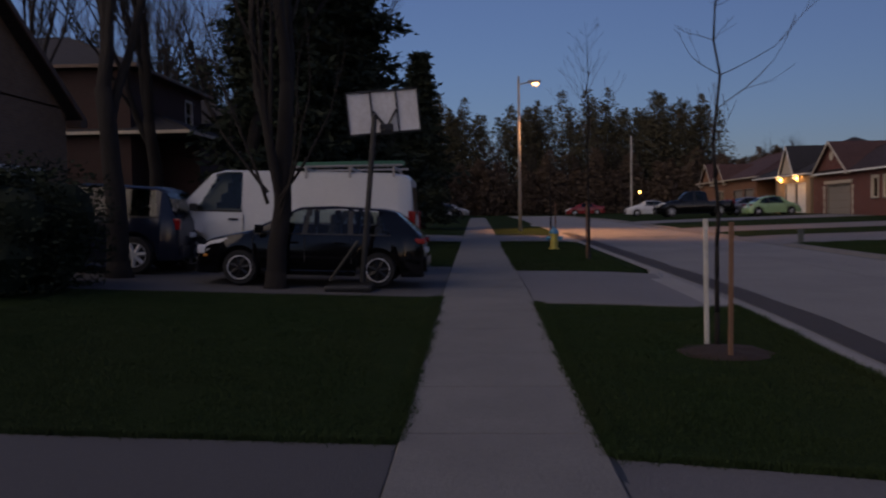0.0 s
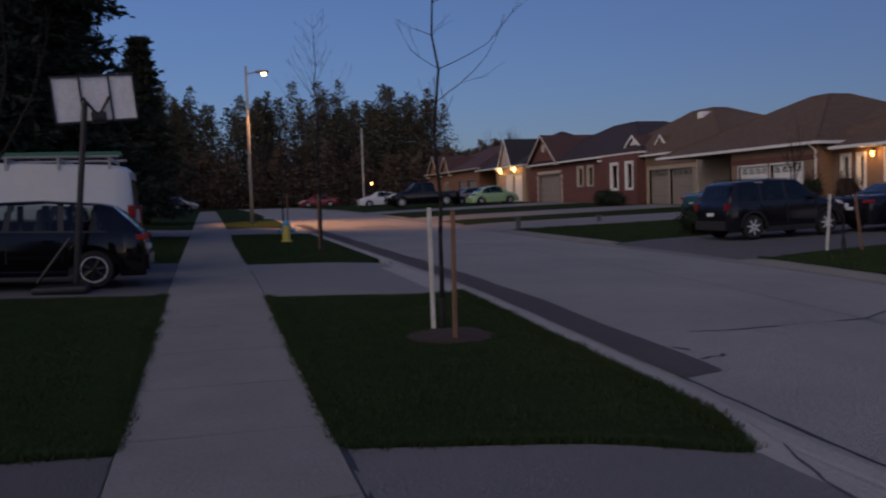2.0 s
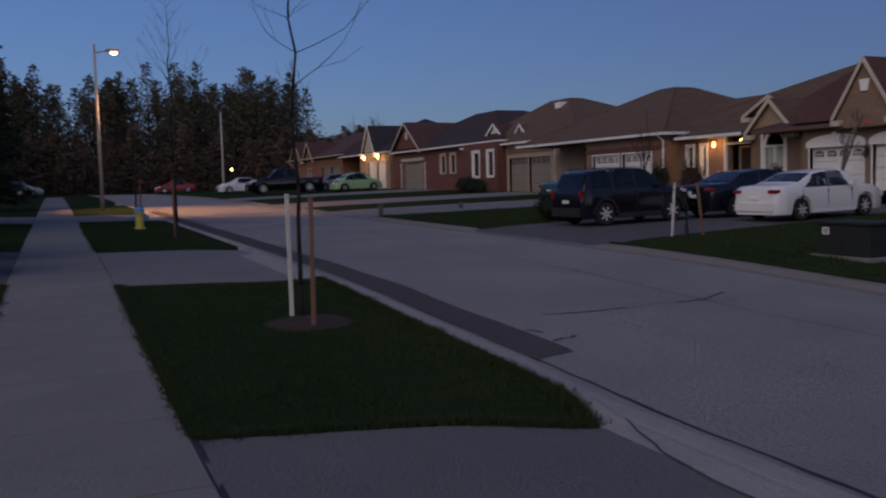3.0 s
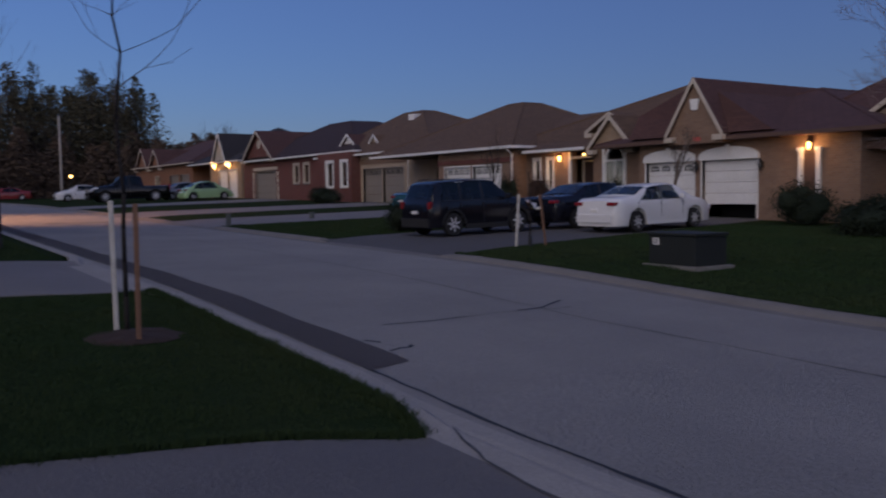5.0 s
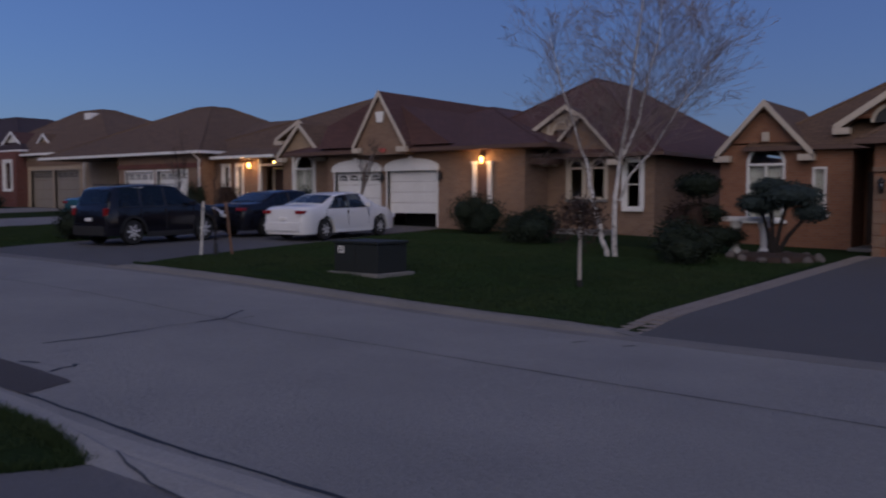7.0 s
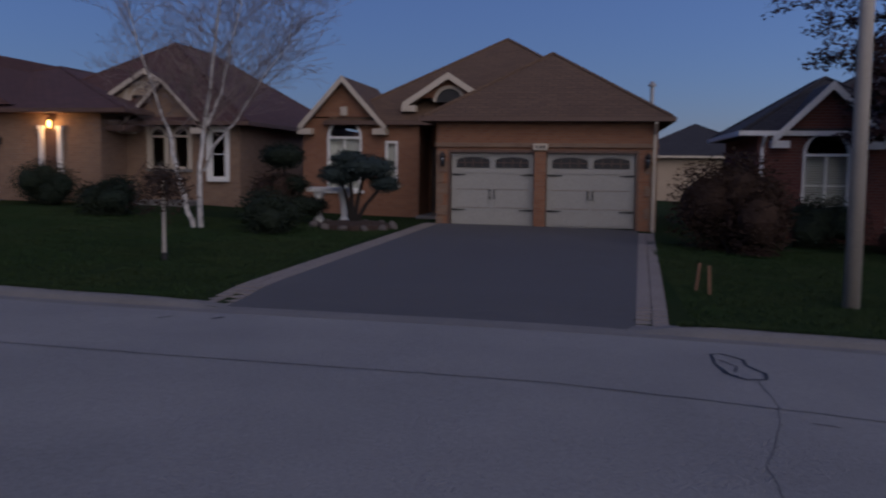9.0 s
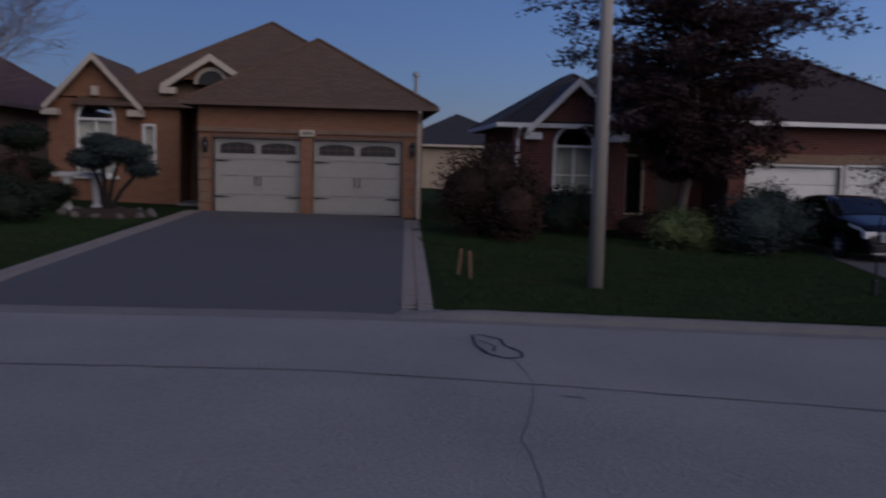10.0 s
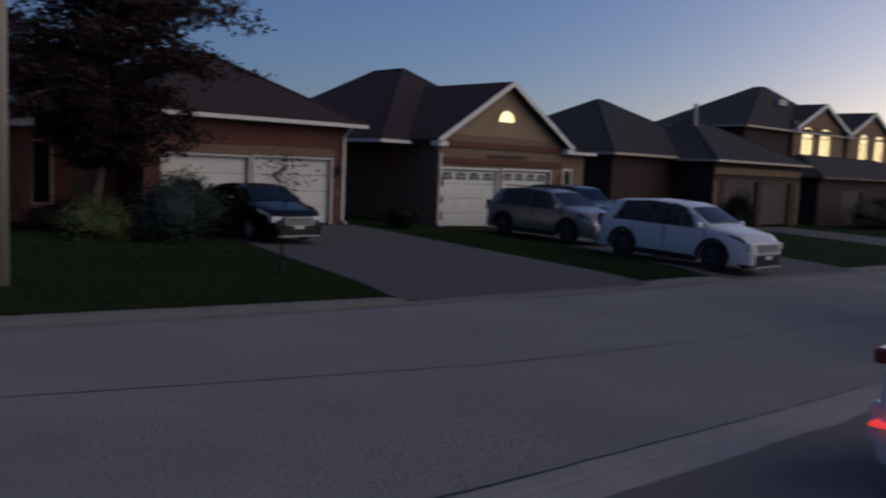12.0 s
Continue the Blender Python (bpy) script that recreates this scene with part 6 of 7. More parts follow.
def leaf_mesh(points, size, rng, flat=0.4, aspect=0.5):
    """Many small leaves at points, each a bent four-sided blade."""
    n = len(points)
    P = np.array(points)
    r = np.random.RandomState(rng.randint(0, 10 ** 6))
    d = r.normal(size=(n, 3)); d[:, 2] *= flat
    d /= np.linalg.norm(d, axis=1)[:, None]
    s = np.cross(d, r.normal(size=(n, 3))); s /= np.linalg.norm(s, axis=1)[:, None]
    L = size * r.uniform(0.6, 1.4, (n, 1))
    v = np.stack([P, P + d * L * 0.5 + s * L * aspect * 0.5, P + d * L, P + d * L * 0.5 - s * L * aspect * 0.5], 1).reshape(-1, 3)
    return v, (np.arange(n)[:, None] * 4 + np.arange(4)).tolist()


def leaf_part(name, points, size, material, parent, rng, flat=0.4, aspect=0.5):
    v, f = leaf_mesh(points, size, rng, flat, aspect)
    me = bpy.data.meshes.new(name)
    base = np.array(parent.matrix_basis.translation)
    me.from_pydata((v - base).tolist(), [], f)
    me.materials.append(material)
    ob = new(name, me)
    ob.parent = parent
    tagged(ob, kind="stuff")
    return ob


def shrub(name, x, y, rx, ry, h, material, label, n=2600, leaf=0.08, seed=3, lumps=7, bottom=0.05, group=""):
    """A bush of stems and many small leaves gathered in uneven lumps."""
    rng = random.Random(seed)
    z = lot(x, y)
    t = thing(name, (x, y, z), label, "shrub", group)
    lump = [(x + rng.uniform(-0.5, 0.5) * rx, y + rng.uniform(-0.5, 0.5) * ry, z + h * rng.uniform(0.26, 0.62), rng.uniform(0.45, 0.62)) for k in range(lumps)]
    pts = []
    for k in range(int(n * 1.8)):
        a, b, c, s = rng.choice(lump)
        v = Vector((rng.gauss(0, 1), rng.gauss(0, 1), rng.gauss(0, 1))).normalized() * (0.62 + 0.45 * rng.random())
        p = (a + v.x * rx * s, b + v.y * ry * s, max(z + bottom, c + v.z * h * s * 0.85))
        pts.append(p)
    bm = B()
    for a, b, c, s in lump:
        tube(bm, (x + rng.uniform(-0.1, 0.1), y + rng.uniform(-0.1, 0.1), z - 0.03), (a, b, c), 0.03, 0.012, 5)
    part("branchwork", bm, BARK, t)
    bm = B()
    for a, b, c, s in lump:
        mm = Matrix.Translation((a, b, c)) @ Matrix.Diagonal((rx * s * 0.62, ry * s * 0.62, h * s * 0.5, 1))
        vs = bmesh.ops.create_icosphere(bm, subdivisions=2, radius=1, matrix=mm)["verts"]
        for v in vs:
            v.co += Vector((v.co.x - a, v.co.y - b, v.co.z - c)) * 0.25 * noise.noise(v.co * 4)
    part("inner_foliage", bm, material, t)
    leaf_part("leaves", pts, leaf, material, t, rng)
    return t


def conifer(name, x, y, h, r, label, seed=1, material=NEEDLE, n=5200, leaf=0.55, group="", bare=0.05, z=None):
    """A spruce: a straight trunk and whorls of drooping boughs hung with needle sprays."""
    rng = random.Random(seed)
    z = lot(x, y) - 0.05 if z is None else z
    t = thing(name, (x, y, z), label, "tree", group)
    bm = tube(B(), (x, y, z), (x, y, z + h * 0.97), 0.022 * h, 0.02, 9)
    pts = []
    levels = int(h * 2.2)
    for k in range(levels):
        f = k / levels
        if f < bare:
            continue
        zz = z + h * f
        rr = r * (1 - f) ** 0.85 * rng.uniform(0.75, 1.15) + 0.15
        m = 7
        for j in range(m):
            a = 2 * math.pi * (j + rng.random()) / m
            q = rng.uniform(0.7, 1.1)
            end = (x + rr * q * math.cos(a), y + rr * q * math.sin(a), zz - 0.22 * rr * q + 0.1)
            tube(bm, (x, y, zz), end, 0.03, 0.008, 3, False)
            c = max(3, int(n / levels / m))
            for i in range(c):
                s = rng.random() ** 0.6
                pts.append((x + (end[0] - x) * s + rng.gauss(0, 0.1 + 0.08 * rr), y + (end[1] - y) * s + rng.gauss(0, 0.1 + 0.08 * rr), zz + (end[2] - zz) * s - abs(rng.gauss(0, 0.14))))
    part("trunk", bm, BARK, t)
    leaf_part("needles", pts, leaf, material, t, rng, 0.5, 0.35)
    return t


# ---- near side: trees, hoop, hydrant, stakes, lamps ----
bare_tree("street_tree", -6.7, 16.0, 15, 0.22, "large dark maple with several rising bare limbs", 11, 6, 3, 0.42, 0.3, first=0.24, shrink=0.78)
bare_tree("street_tree", -3.45, 14.75, 14, 0.175, "dark multi-limbed bare tree at the drive's edge", 5, 6, 3, 0.42, 0.3, first=0.26, shrink=0.78)
for x, y, hh, r, sd in ([(-11.0, 30, 16, 0.28, 21), (-7.5, 27, 16, 0.26, 22), (-14.5, 26.5, 15, 0.25, 23), (-6.2, 33, 17, 0.3, 24), (-16, 48, 18, 0.3, 25), (-9.5, 50, 18, 0.3, 26)]):
    bare_tree("bare_tree", x, y, hh, r, "tall bare tree with dense dark twigs behind the houses", sd, 6, 3, 0.5, 0.26, first=0.26, shrink=0.76, group="bare trees by the houses")
# spruces out of view, added to screen off the glow from the south
for k, (x, y, hh) in enumerate([(-7, -13, 9), (1.9, -17, 8), (-8, -34, 12), (2.2, -30, 9)]):
    conifer("spruce", x, y, hh, 2.2, "unseen dark spruce added down the street to block glow", 80 + k, n=5000, leaf=0.5, group="spruces down the street")
for k, (x, y, hh) in enumerate([(-15, 58, 19), (-20, 52, 18), (-24, 62, 20), (-11.5, 66, 20), (-18, 70, 20), (-28, 56, 18), (-13, 47, 17), (-9.2, 40, 17), (-21, 44, 17)]):
    bare_tree("bare_tree", x, y, hh, 0.26, "tall bare tree with dense dark twigs behind the houses", 120 + k, 6, 3, 0.6, 0.2, first=0.24, shrink=0.8, group="bare trees by the houses")
# thin side limbs low on the second tree
low = bpy.data.objects["street_tree.001"]
rng = random.Random(40)
for lx, z0, n in ((-0.75, 1.65, 1.3), (-0.45, 1.45, 1.5), (0.5, 1.4, 1.9), (0.75, 1.55, 1.7), (0.35, 1.2, 2.0)):
    bm, tw = B(), B()
    limb(bm, (-3.45 + 0.1 * (1 if lx > 0 else -1), 14.72, lot(-3.5, 14.75) + z0), (lx, -0.1, 1), n, 0.035, 2, rng, tw, 0.45, 0.2, 4, 2, 0.5, 6, 0.6, 0.0, 0.004)
    tw.free()
    part("side_limb", bm, BARK, low, smooth=True)
conifer("spruce", -5.3, 32.0, 19.0, 3.9, "huge dark spruce with drooping boughs behind the hoop", 3, n=70000, leaf=0.34)
conifer("spruce", -6.4, 27.5, 16.0, 2.6, "tall dark spruce with dense boughs", 9, n=36000, leaf=0.3)
conifer("spruce", -2.95, 47.0, 9.8, 2.1, "slim dark spruce with a pointed top", 4, n=20000, leaf=0.32)
conifer("spruce", -9.0, 58.0, 12.0, 2.6, "dark spruce beside the street", 6, n=16000, leaf=0.4)
shrub("round_shrub", -7.6, 13.6, 1.9, 1.6, 2.1, YEW, "large dark rounded evergreen shrub on the lawn", 7000, 0.1, 5, 10)

# portable basketball hoop
hx, hy = -2.1, 14.6
hz = lot(hx, hy)
hoop = thing("basketball_hoop", (hx, hy, hz), "portable basketball hoop with clear framed backboard and dark pole", "basketball hoop")
part("base", box(B(), hx - 0.45, hx + 0.35, hy - 0.3, hy + 0.3, hz, hz + 0.13, 0.05), BLACK, hoop)
part("pole", tube(B(), (hx + 0.16, hy, hz + 0.15), (hx + 0.42, hy, hz + 2.95), 0.05, 0.045, 10), BLACK, hoop)
part("pole_brace", tube(B(), (hx - 0.4, hy, hz + 0.18), (hx + 0.1, hy, hz + 0.85), 0.025, 0.025, 8), BLACK, hoop)
CLEARBOARD = mat("frosted_board", (0.95, 0.9, 0.84), (0.8, 0.76, 0.7), 0.3, 2.5, 14, 0.0)
m = CLEARBOARD.node_tree.nodes["Principled BSDF"]
m.inputs["Transmission Weight"].default_value = 0.2
m.inputs["Roughness"].default_value = 0.7
bc = Vector((hx + 0.53, hy + 0.35, hz + 3.05))
tilt = Matrix.Translation(bc) @ Matrix.Rotation(radians(-5), 4, 'Y') @ Matrix.Rotation(radians(12), 4, 'Z')


def board(x0, x1, z0, z1, y0, y1, bevel=0.0):
    bm = box(B(), x0, x1, y0, y1, z0, z1, bevel)
    bmesh.ops.transform(bm, matrix=tilt, verts=bm.verts)
    return bm


part("backboard", board(-0.6, 0.6, -0.36, 0.36, 0.0, 0.015), CLEARBOARD, hoop, "frosted acrylic backboard")
for nm, q in (("frame_rail", (-0.62, 0.62, 0.345, 0.375)), ("frame_rail", (-0.62, 0.62, -0.375, -0.345)), ("frame_post", (-0.625, -0.6, -0.345, 0.345)), ("frame_post", (0.6, 0.625, -0.345, 0.345)),
              ("frame_bar", (-0.215, -0.185, -0.345, 0.345)), ("frame_bar", (0.225, 0.255, -0.345, 0.345))):
    part(nm, board(*q, -0.03, 0.03, 0.004), BLACK, hoop)
for s in (-1, 1):
    a, b = tilt @ Vector((0.02 + s * 0.03, -0.04, -0.24)), tilt @ Vector((0.02 + s * 0.2, -0.04, 0.02))
    part("board_arm", tube(B(), a, b, 0.022, 0.022, 8), BLACK, hoop)
    a, b = tilt @ Vector((0.02 + s * 0.06, -0.35, -0.36)), tilt @ Vector((0.02 + s * 0.06, -0.02, -0.3))
    part("lift_arm", tube(B(), a, b, 0.02, 0.02, 8), BLACK, hoop)
part("bracket", board(-0.09, 0.13, -0.4, -0.22, -0.12, -0.035, 0.01), BLACK, hoop)
bm = B()
ring = [tilt @ Vector((0.02 + 0.22 * math.cos(2 * math.pi * k / 20), 0.28 + 0.22 * math.sin(2 * math.pi * k / 20), -0.3)) for k in range(20)]
for k in range(20):
    tube(bm, ring[k], ring[(k + 1) % 20], 0.01, 0.01, 6)
part("rim", bm, BLACK, hoop)
bm = B()
for k in range(0, 20, 2):
    a = ring[k]
    c = tilt @ Vector((0.02, 0.28, -0.66))
    tube(bm, a, a.lerp(c, 0.45) + Vector((0, 0, -0.12)), 0.005, 0.005, 4)
part("net", bm, RUBBER, hoop)

# street lamps
def street_lamp(x, y, h, arm, label, head_len=0.55, lit=True, power=4200, r=0.09):
    z = lot(x, y)
    t = thing("street_lamp", (x, y, z), label, "street lamp", "street lamps")
    part("pole", tube(B(), (x, y, z - 0.05), (x, y, z + h), r, r * 0.62, 14), POLE, t, smooth=True)
    part("pole_cap", spin(B(), [(r * 0.62, 0), (r * 0.66, 0.02), (r * 0.4, 0.07)], (x, y, z + h), 'z', 12), STEEL, t)
    part("arm", tube(B(), (x, y, z + h - 0.35), (x + arm, y, z + h - 0.22), 0.035, 0.03, 8), STEEL, t)
    bm = B()
    box(bm, x + arm - 0.08, x + arm + head_len, y - 0.15, y + 0.15, z + h - 0.28, z + h - 0.14, 0.05)
    part("lamp_head", bm, STEEL, t)
    bm = spin(B(), [(0.02, -0.13), (0.09, -0.11), (0.15, -0.04), (0.15, 0.0)], (x + arm + head_len * 0.55, y, z + h - 0.285), 'z', 14)
    part("lens", bm, SODIUM if lit else CLEAR_LENS, t, smooth=True)
    if lit:
        bulb = lamp("street_light", 'SPOT', Matrix.Translation((x + arm + head_len * 0.55, y, z + h - 0.46)) @ Matrix.Rotation(radians(-24), 4, 'Y'), power, (1.0, 0.45, 0.16), 0.15)
        bulb.data.spot_size, bulb.data.spot_blend = radians(104), 0.6
    return t


street_lamp(2.2, 44.0, 7.7, 0.55, "tall pale concrete street lamp with a lit sodium head")
street_lamp(13.2, -3.62, 8.2, -0.9, "tall pale concrete street lamp post on the lawn", lit=False, r=0.115)
px = 16.8
t = thing("utility_pole", (px, 95, land(px, 95)), "slim wooden utility pole on the far verge", "pole")
part("shaft", tube(B(), (px, 95, land(px, 95)), (px, 95, 9.8), 0.13, 0.1, 10), POLE, t)
part("pole_cap", spin(B(), [(0.1, 0.0), (0.11, 0.03), (0.06, 0.08)], (px, 95, 9.8), 'z', 10), STEEL, t)

# yellow hydrant with blue top
x, y = 2.44, 27.6
z = lot(x, y)
YELLOW = mat("hydrant_yellow", (0.6, 0.5, 0.1), (0.5, 0.4, 0.08), 0.5, 4, 40, 0.1)
BLUE = mat("hydrant_blue", (0.1, 0.3, 0.45), (0.08, 0.24, 0.36), 0.5, 4, 40, 0.1)
t = thing("fire_hydrant", (x, y, z), "yellow fire hydrant with a blue bonnet on the verge", "hydrant")
part("barrel", spin(B(), [(0.17, 0), (0.17, 0.05), (0.12, 0.06), (0.115, 0.45), (0.15, 0.46), (0.15, 0.5)], (x, y, z), 'z', 18), YELLOW, t)
part("bonnet", spin(B(), [(0.15, 0.5), (0.15, 0.54), (0.12, 0.62), (0.05, 0.67), (0.035, 0.72)], (x, y, z), 'z', 18), BLUE, t, "blue bonnet")
for s in (-1, 1):
    part("nozzle", spin(B(), [(0.06, 0.0), (0.06, s * 0.1), (0.07, s * 0.11), (0.07, s * 0.15), (0.03, s * 0.17)], (x + s * 0.1, y, z + 0.36), 'x', 12), BLUE, t, "blue outlet cap")


# young trees tied to stakes
def staked_tree(x, y, h, label, seed, stakes, stake_h=1.42, collar=True, crown=1, r=0.035, first=4, pale=False, rise=0.75):
    z = lot(x, y)
    rng = random.Random(seed)
    t = thing("young_tree", (x, y, z), label, "tree", "staked young trees")
    bm, tw = B(), B()
    p = Vector((x, y, z - 0.05))
    n = 12
    for k in range(n):
        q = Vector((x + 0.03 * rng.gauss(0, 1) * (k > 2), y + 0.03 * rng.gauss(0, 1) * (k > 2), z + h * (k + 1) / n))
        tube(bm, p, q, r * (1 - k / n) + 0.006, r * (1 - (k + 1) / n) + 0.006, 7)
        if k >= first:
            for j in range(crown):
                a = rng.uniform(0, 6.283)
                ln = h * 0.2 * (1.15 - k / n) * rng.uniform(0.6, 1.3)
                limb(bm, q, (math.cos(a), math.sin(a), rise), ln, 0.011 * (1.2 - k / n), 2, rng, tw, 0.5, 0.12, 3, 2, 0.6, 5, 0.6, 0.0, 0.012, 0.0022)
        p = q
    part("trunk", bm, BARK if not pale else BARK_PALE, t, smooth=True)
    if len(tw.verts):
        tagged(part("twig_spray", tw, TWIG, t), kind="stuff")
    else:
        tw.free()
    for sx, sy, m, lean in stakes:
        sz = lot(sx, sy)
        bm = B()
        box(bm, -0.022, 0.022, -0.022, 0.022, -0.1, stake_h, 0.004)
        bmesh.ops.transform(bm, matrix=Matrix.Translation((sx, sy, sz)) @ Matrix.Rotation(radians(lean), 4, 'Y'), verts=bm.verts)
        s = tagged(part("tree_stake", bm, m), "square wooden stake driven in beside a young tree", "stake", "tree stakes")
    if collar:
        part("trunk_guard", tube(B(), (x, y, z), (x, y, z + 0.25), 0.05, 0.045, 10), BLACK, t, "black trunk guard")
    return t


staked_tree(2.66, 9.75, 4.5, "young bare tree with thin upright twigs between stakes", 8, [(2.56, 9.8, STAKE_WHITE, -0.5), (2.62, 9.1, STAKE_BROWN, 0.5)], 1.42, False, r=0.024, first=5, crown=2, rise=0.32)
bm = spin(B(), [(0.56, -0.02), (0.44, 0.012), (0.3, 0.03), (0.02, 0.035)], (2.64, 9.5, lot(2.64, 9.5)), 'z', 26)
for v in bm.verts:
    v.co.z += 0.02 * noise.noise(v.co * 7)
    v.co.x += 0.08 * noise.noise(v.co * 3)
tagged(part("mulch_ring", bm, EARTH), "ring of dark brown mulch round a young tree", "mulch", kind="stuff")
staked_tree(2.9, 22.6, 5.7, "tall thin young tree with a fine twiggy crown on the verge", 12, [(2.88, 22.9, STAKE_BROWN, 0)], 1.5, crown=5, r=0.034, first=6, rise=1.0)
staked_tree(2.8, 33.0, 3.4, "short young bare tree beside a brown stake", 13, [(2.75, 30.5, STAKE_BROWN, 0)], 1.5, crown=2, r=0.03)
staked_tree(13.25, 15.85, 2.0, "thin young bare tree with a black guard between two stakes", 14, [(13.0, 16.05, STAKE_WHITE, 4), (13.6, 15.7, STAKE_BROWN, -8)], 1.22, r=0.022)
sx, sy = 14.3, 7.16
sz = lot(sx, sy)
t = thing("young_tree", (sx, sy, sz), "small grafted tree with straight pale stem and drooping brown head", "tree", "staked young trees")
rng = random.Random(4)
part("trunk", polytube_of([(sx, sy, sz - 0.05), (sx + 0.01, sy + 0.005, sz + 0.5), (sx, sy - 0.005, sz + 1.35)], [0.042, 0.034, 0.03], 9), POLE, t, "pale smooth stem", smooth=True)
part("trunk_guard", tube(B(), (sx, sy, sz), (sx, sy, sz + 0.13), 0.055, 0.05, 10), BLACK, t, "black trunk guard")
tw, heads = B(), []
for k in range(70):
    a = rng.uniform(0, 6.283)
    top = Vector((sx, sy, sz + rng.uniform(1.15, 1.45)))
    out = Vector((math.cos(a), math.sin(a), 0)) * rng.uniform(0.2, 0.62)
    mid = top + out * 0.6 + Vector((0, 0, rng.uniform(0.05, 0.28)))
    end = top + out + Vector((0, 0, rng.uniform(-0.6, 0.12)))
    polytube(tw, [top, mid, end], [0.009, 0.006, 0.004], 3)
    heads += [tuple((mid if i % 3 else top).lerp(end, rng.random()) + Vector((rng.gauss(0, 0.05), rng.gauss(0, 0.05), rng.gauss(0, 0.05)))) for i in range(16)]
tagged(part("twig_spray", tw, TWIG, t), kind="stuff")
leaf_part("leaves", heads, 0.07, REDBUSH, t, rng)
sprig = staked_tree(13.6, -8.3, 2.15, "small young tree with a sparse leafy head and black guard", 16, [], 1.4, r=0.016, first=7, crown=3)
rng = random.Random(6)
leaf_part("leaves", [(13.6 + rng.gauss(0, 0.22), -8.3 + rng.gauss(0, 0.22), lot(13.6, -8.3) + 1.75 + rng.gauss(0, 0.2)) for k in range(260)], 0.07, REDBUSH, sprig, rng)
for sx, sy, ln in ((13.9, -1.62, 6), (13.6, -1.78, -3)):
    bm = B()
    box(bm, -0.02, 0.02, -0.02, 0.02, -0.05, 0.42, 0.004)
    bmesh.ops.transform(bm, matrix=Matrix.Translation((sx, sy, lot(sx, sy))) @ Matrix.Rotation(radians(ln), 4, 'X'), verts=bm.verts)
    tagged(part("lawn_stake", bm, STAKE_BROWN), "short pale wooden stake in the lawn", "stake", "tree stakes")

# transformer box on the far lawn
x, y = 13.0, 10.95
z = lot(x, y)
turn = Matrix.Translation((x, y, z)) @ Matrix.Rotation(radians(-3), 4, 'Z') @ Matrix.Diagonal((0.8, 0.8, 0.8, 1))
GREENBOX = mat("dark_green_paint", (0.011, 0.015, 0.014), (0.008, 0.011, 0.01), 0.75, 2, 30, 0.05)
t = thing("transformer_box", turn, "dark green steel transformer cabinet on a concrete pad", "utility box")
part("pad", box(B(), -0.62, 0.62, -0.85, 0.85, -0.05, 0.05, 0.01), CONCRETE, t, local=True)
part("cabinet", box(B(), -0.5, 0.5, -0.72, 0.72, 0.05, 0.72, 0.02), GREENBOX, t, local=True)
part("lid", box(B(), -0.54, 0.54, -0.76, 0.76, 0.725, 0.79, 0.02), GREENBOX, t, local=True)
part("door_seam", box(B(), -0.506, -0.498, -0.008, 0.008, 0.1, 0.7), BLACK, t, local=True)
lab = part("warning_label", box(B(), -0.512, -0.504, 0.38, 0.58, 0.5, 0.66), WHITE, t, "white label with dark bars", local=True)
for k in range(3):
    part("label_bar", box(B(), -0.516, -0.5125, 0.41, 0.55, 0.53 + 0.04 * k, 0.55 + 0.04 * k), BLACK, lab, local=True)


PEDESTAL = mat("grey_green_plastic", (0.09, 0.1, 0.09), (0.07, 0.08, 0.07), 0.7, 2, 30, 0.05)
# small utility pedestals on the far verge
for ux, uy, uh in ((11.45, 31.2, 0.45), (15.6, 32.9, 0.22)):
    uz = lot(ux, uy)
    t = thing("utility_pedestal", (ux, uy, uz), "small grey-green utility pedestal on the grass", "utility box", "utility pedestals")
    part("body", box(B(), ux - 0.08, ux + 0.08, uy - 0.08, uy + 0.08, uz - 0.03, uz + uh, 0.02), PEDESTAL, t)
    part("cap", box(B(), ux - 0.1, ux + 0.1, uy - 0.1, uy + 0.1, uz + uh + 0.003, uz + uh + 0.05, 0.02), PEDESTAL, t)


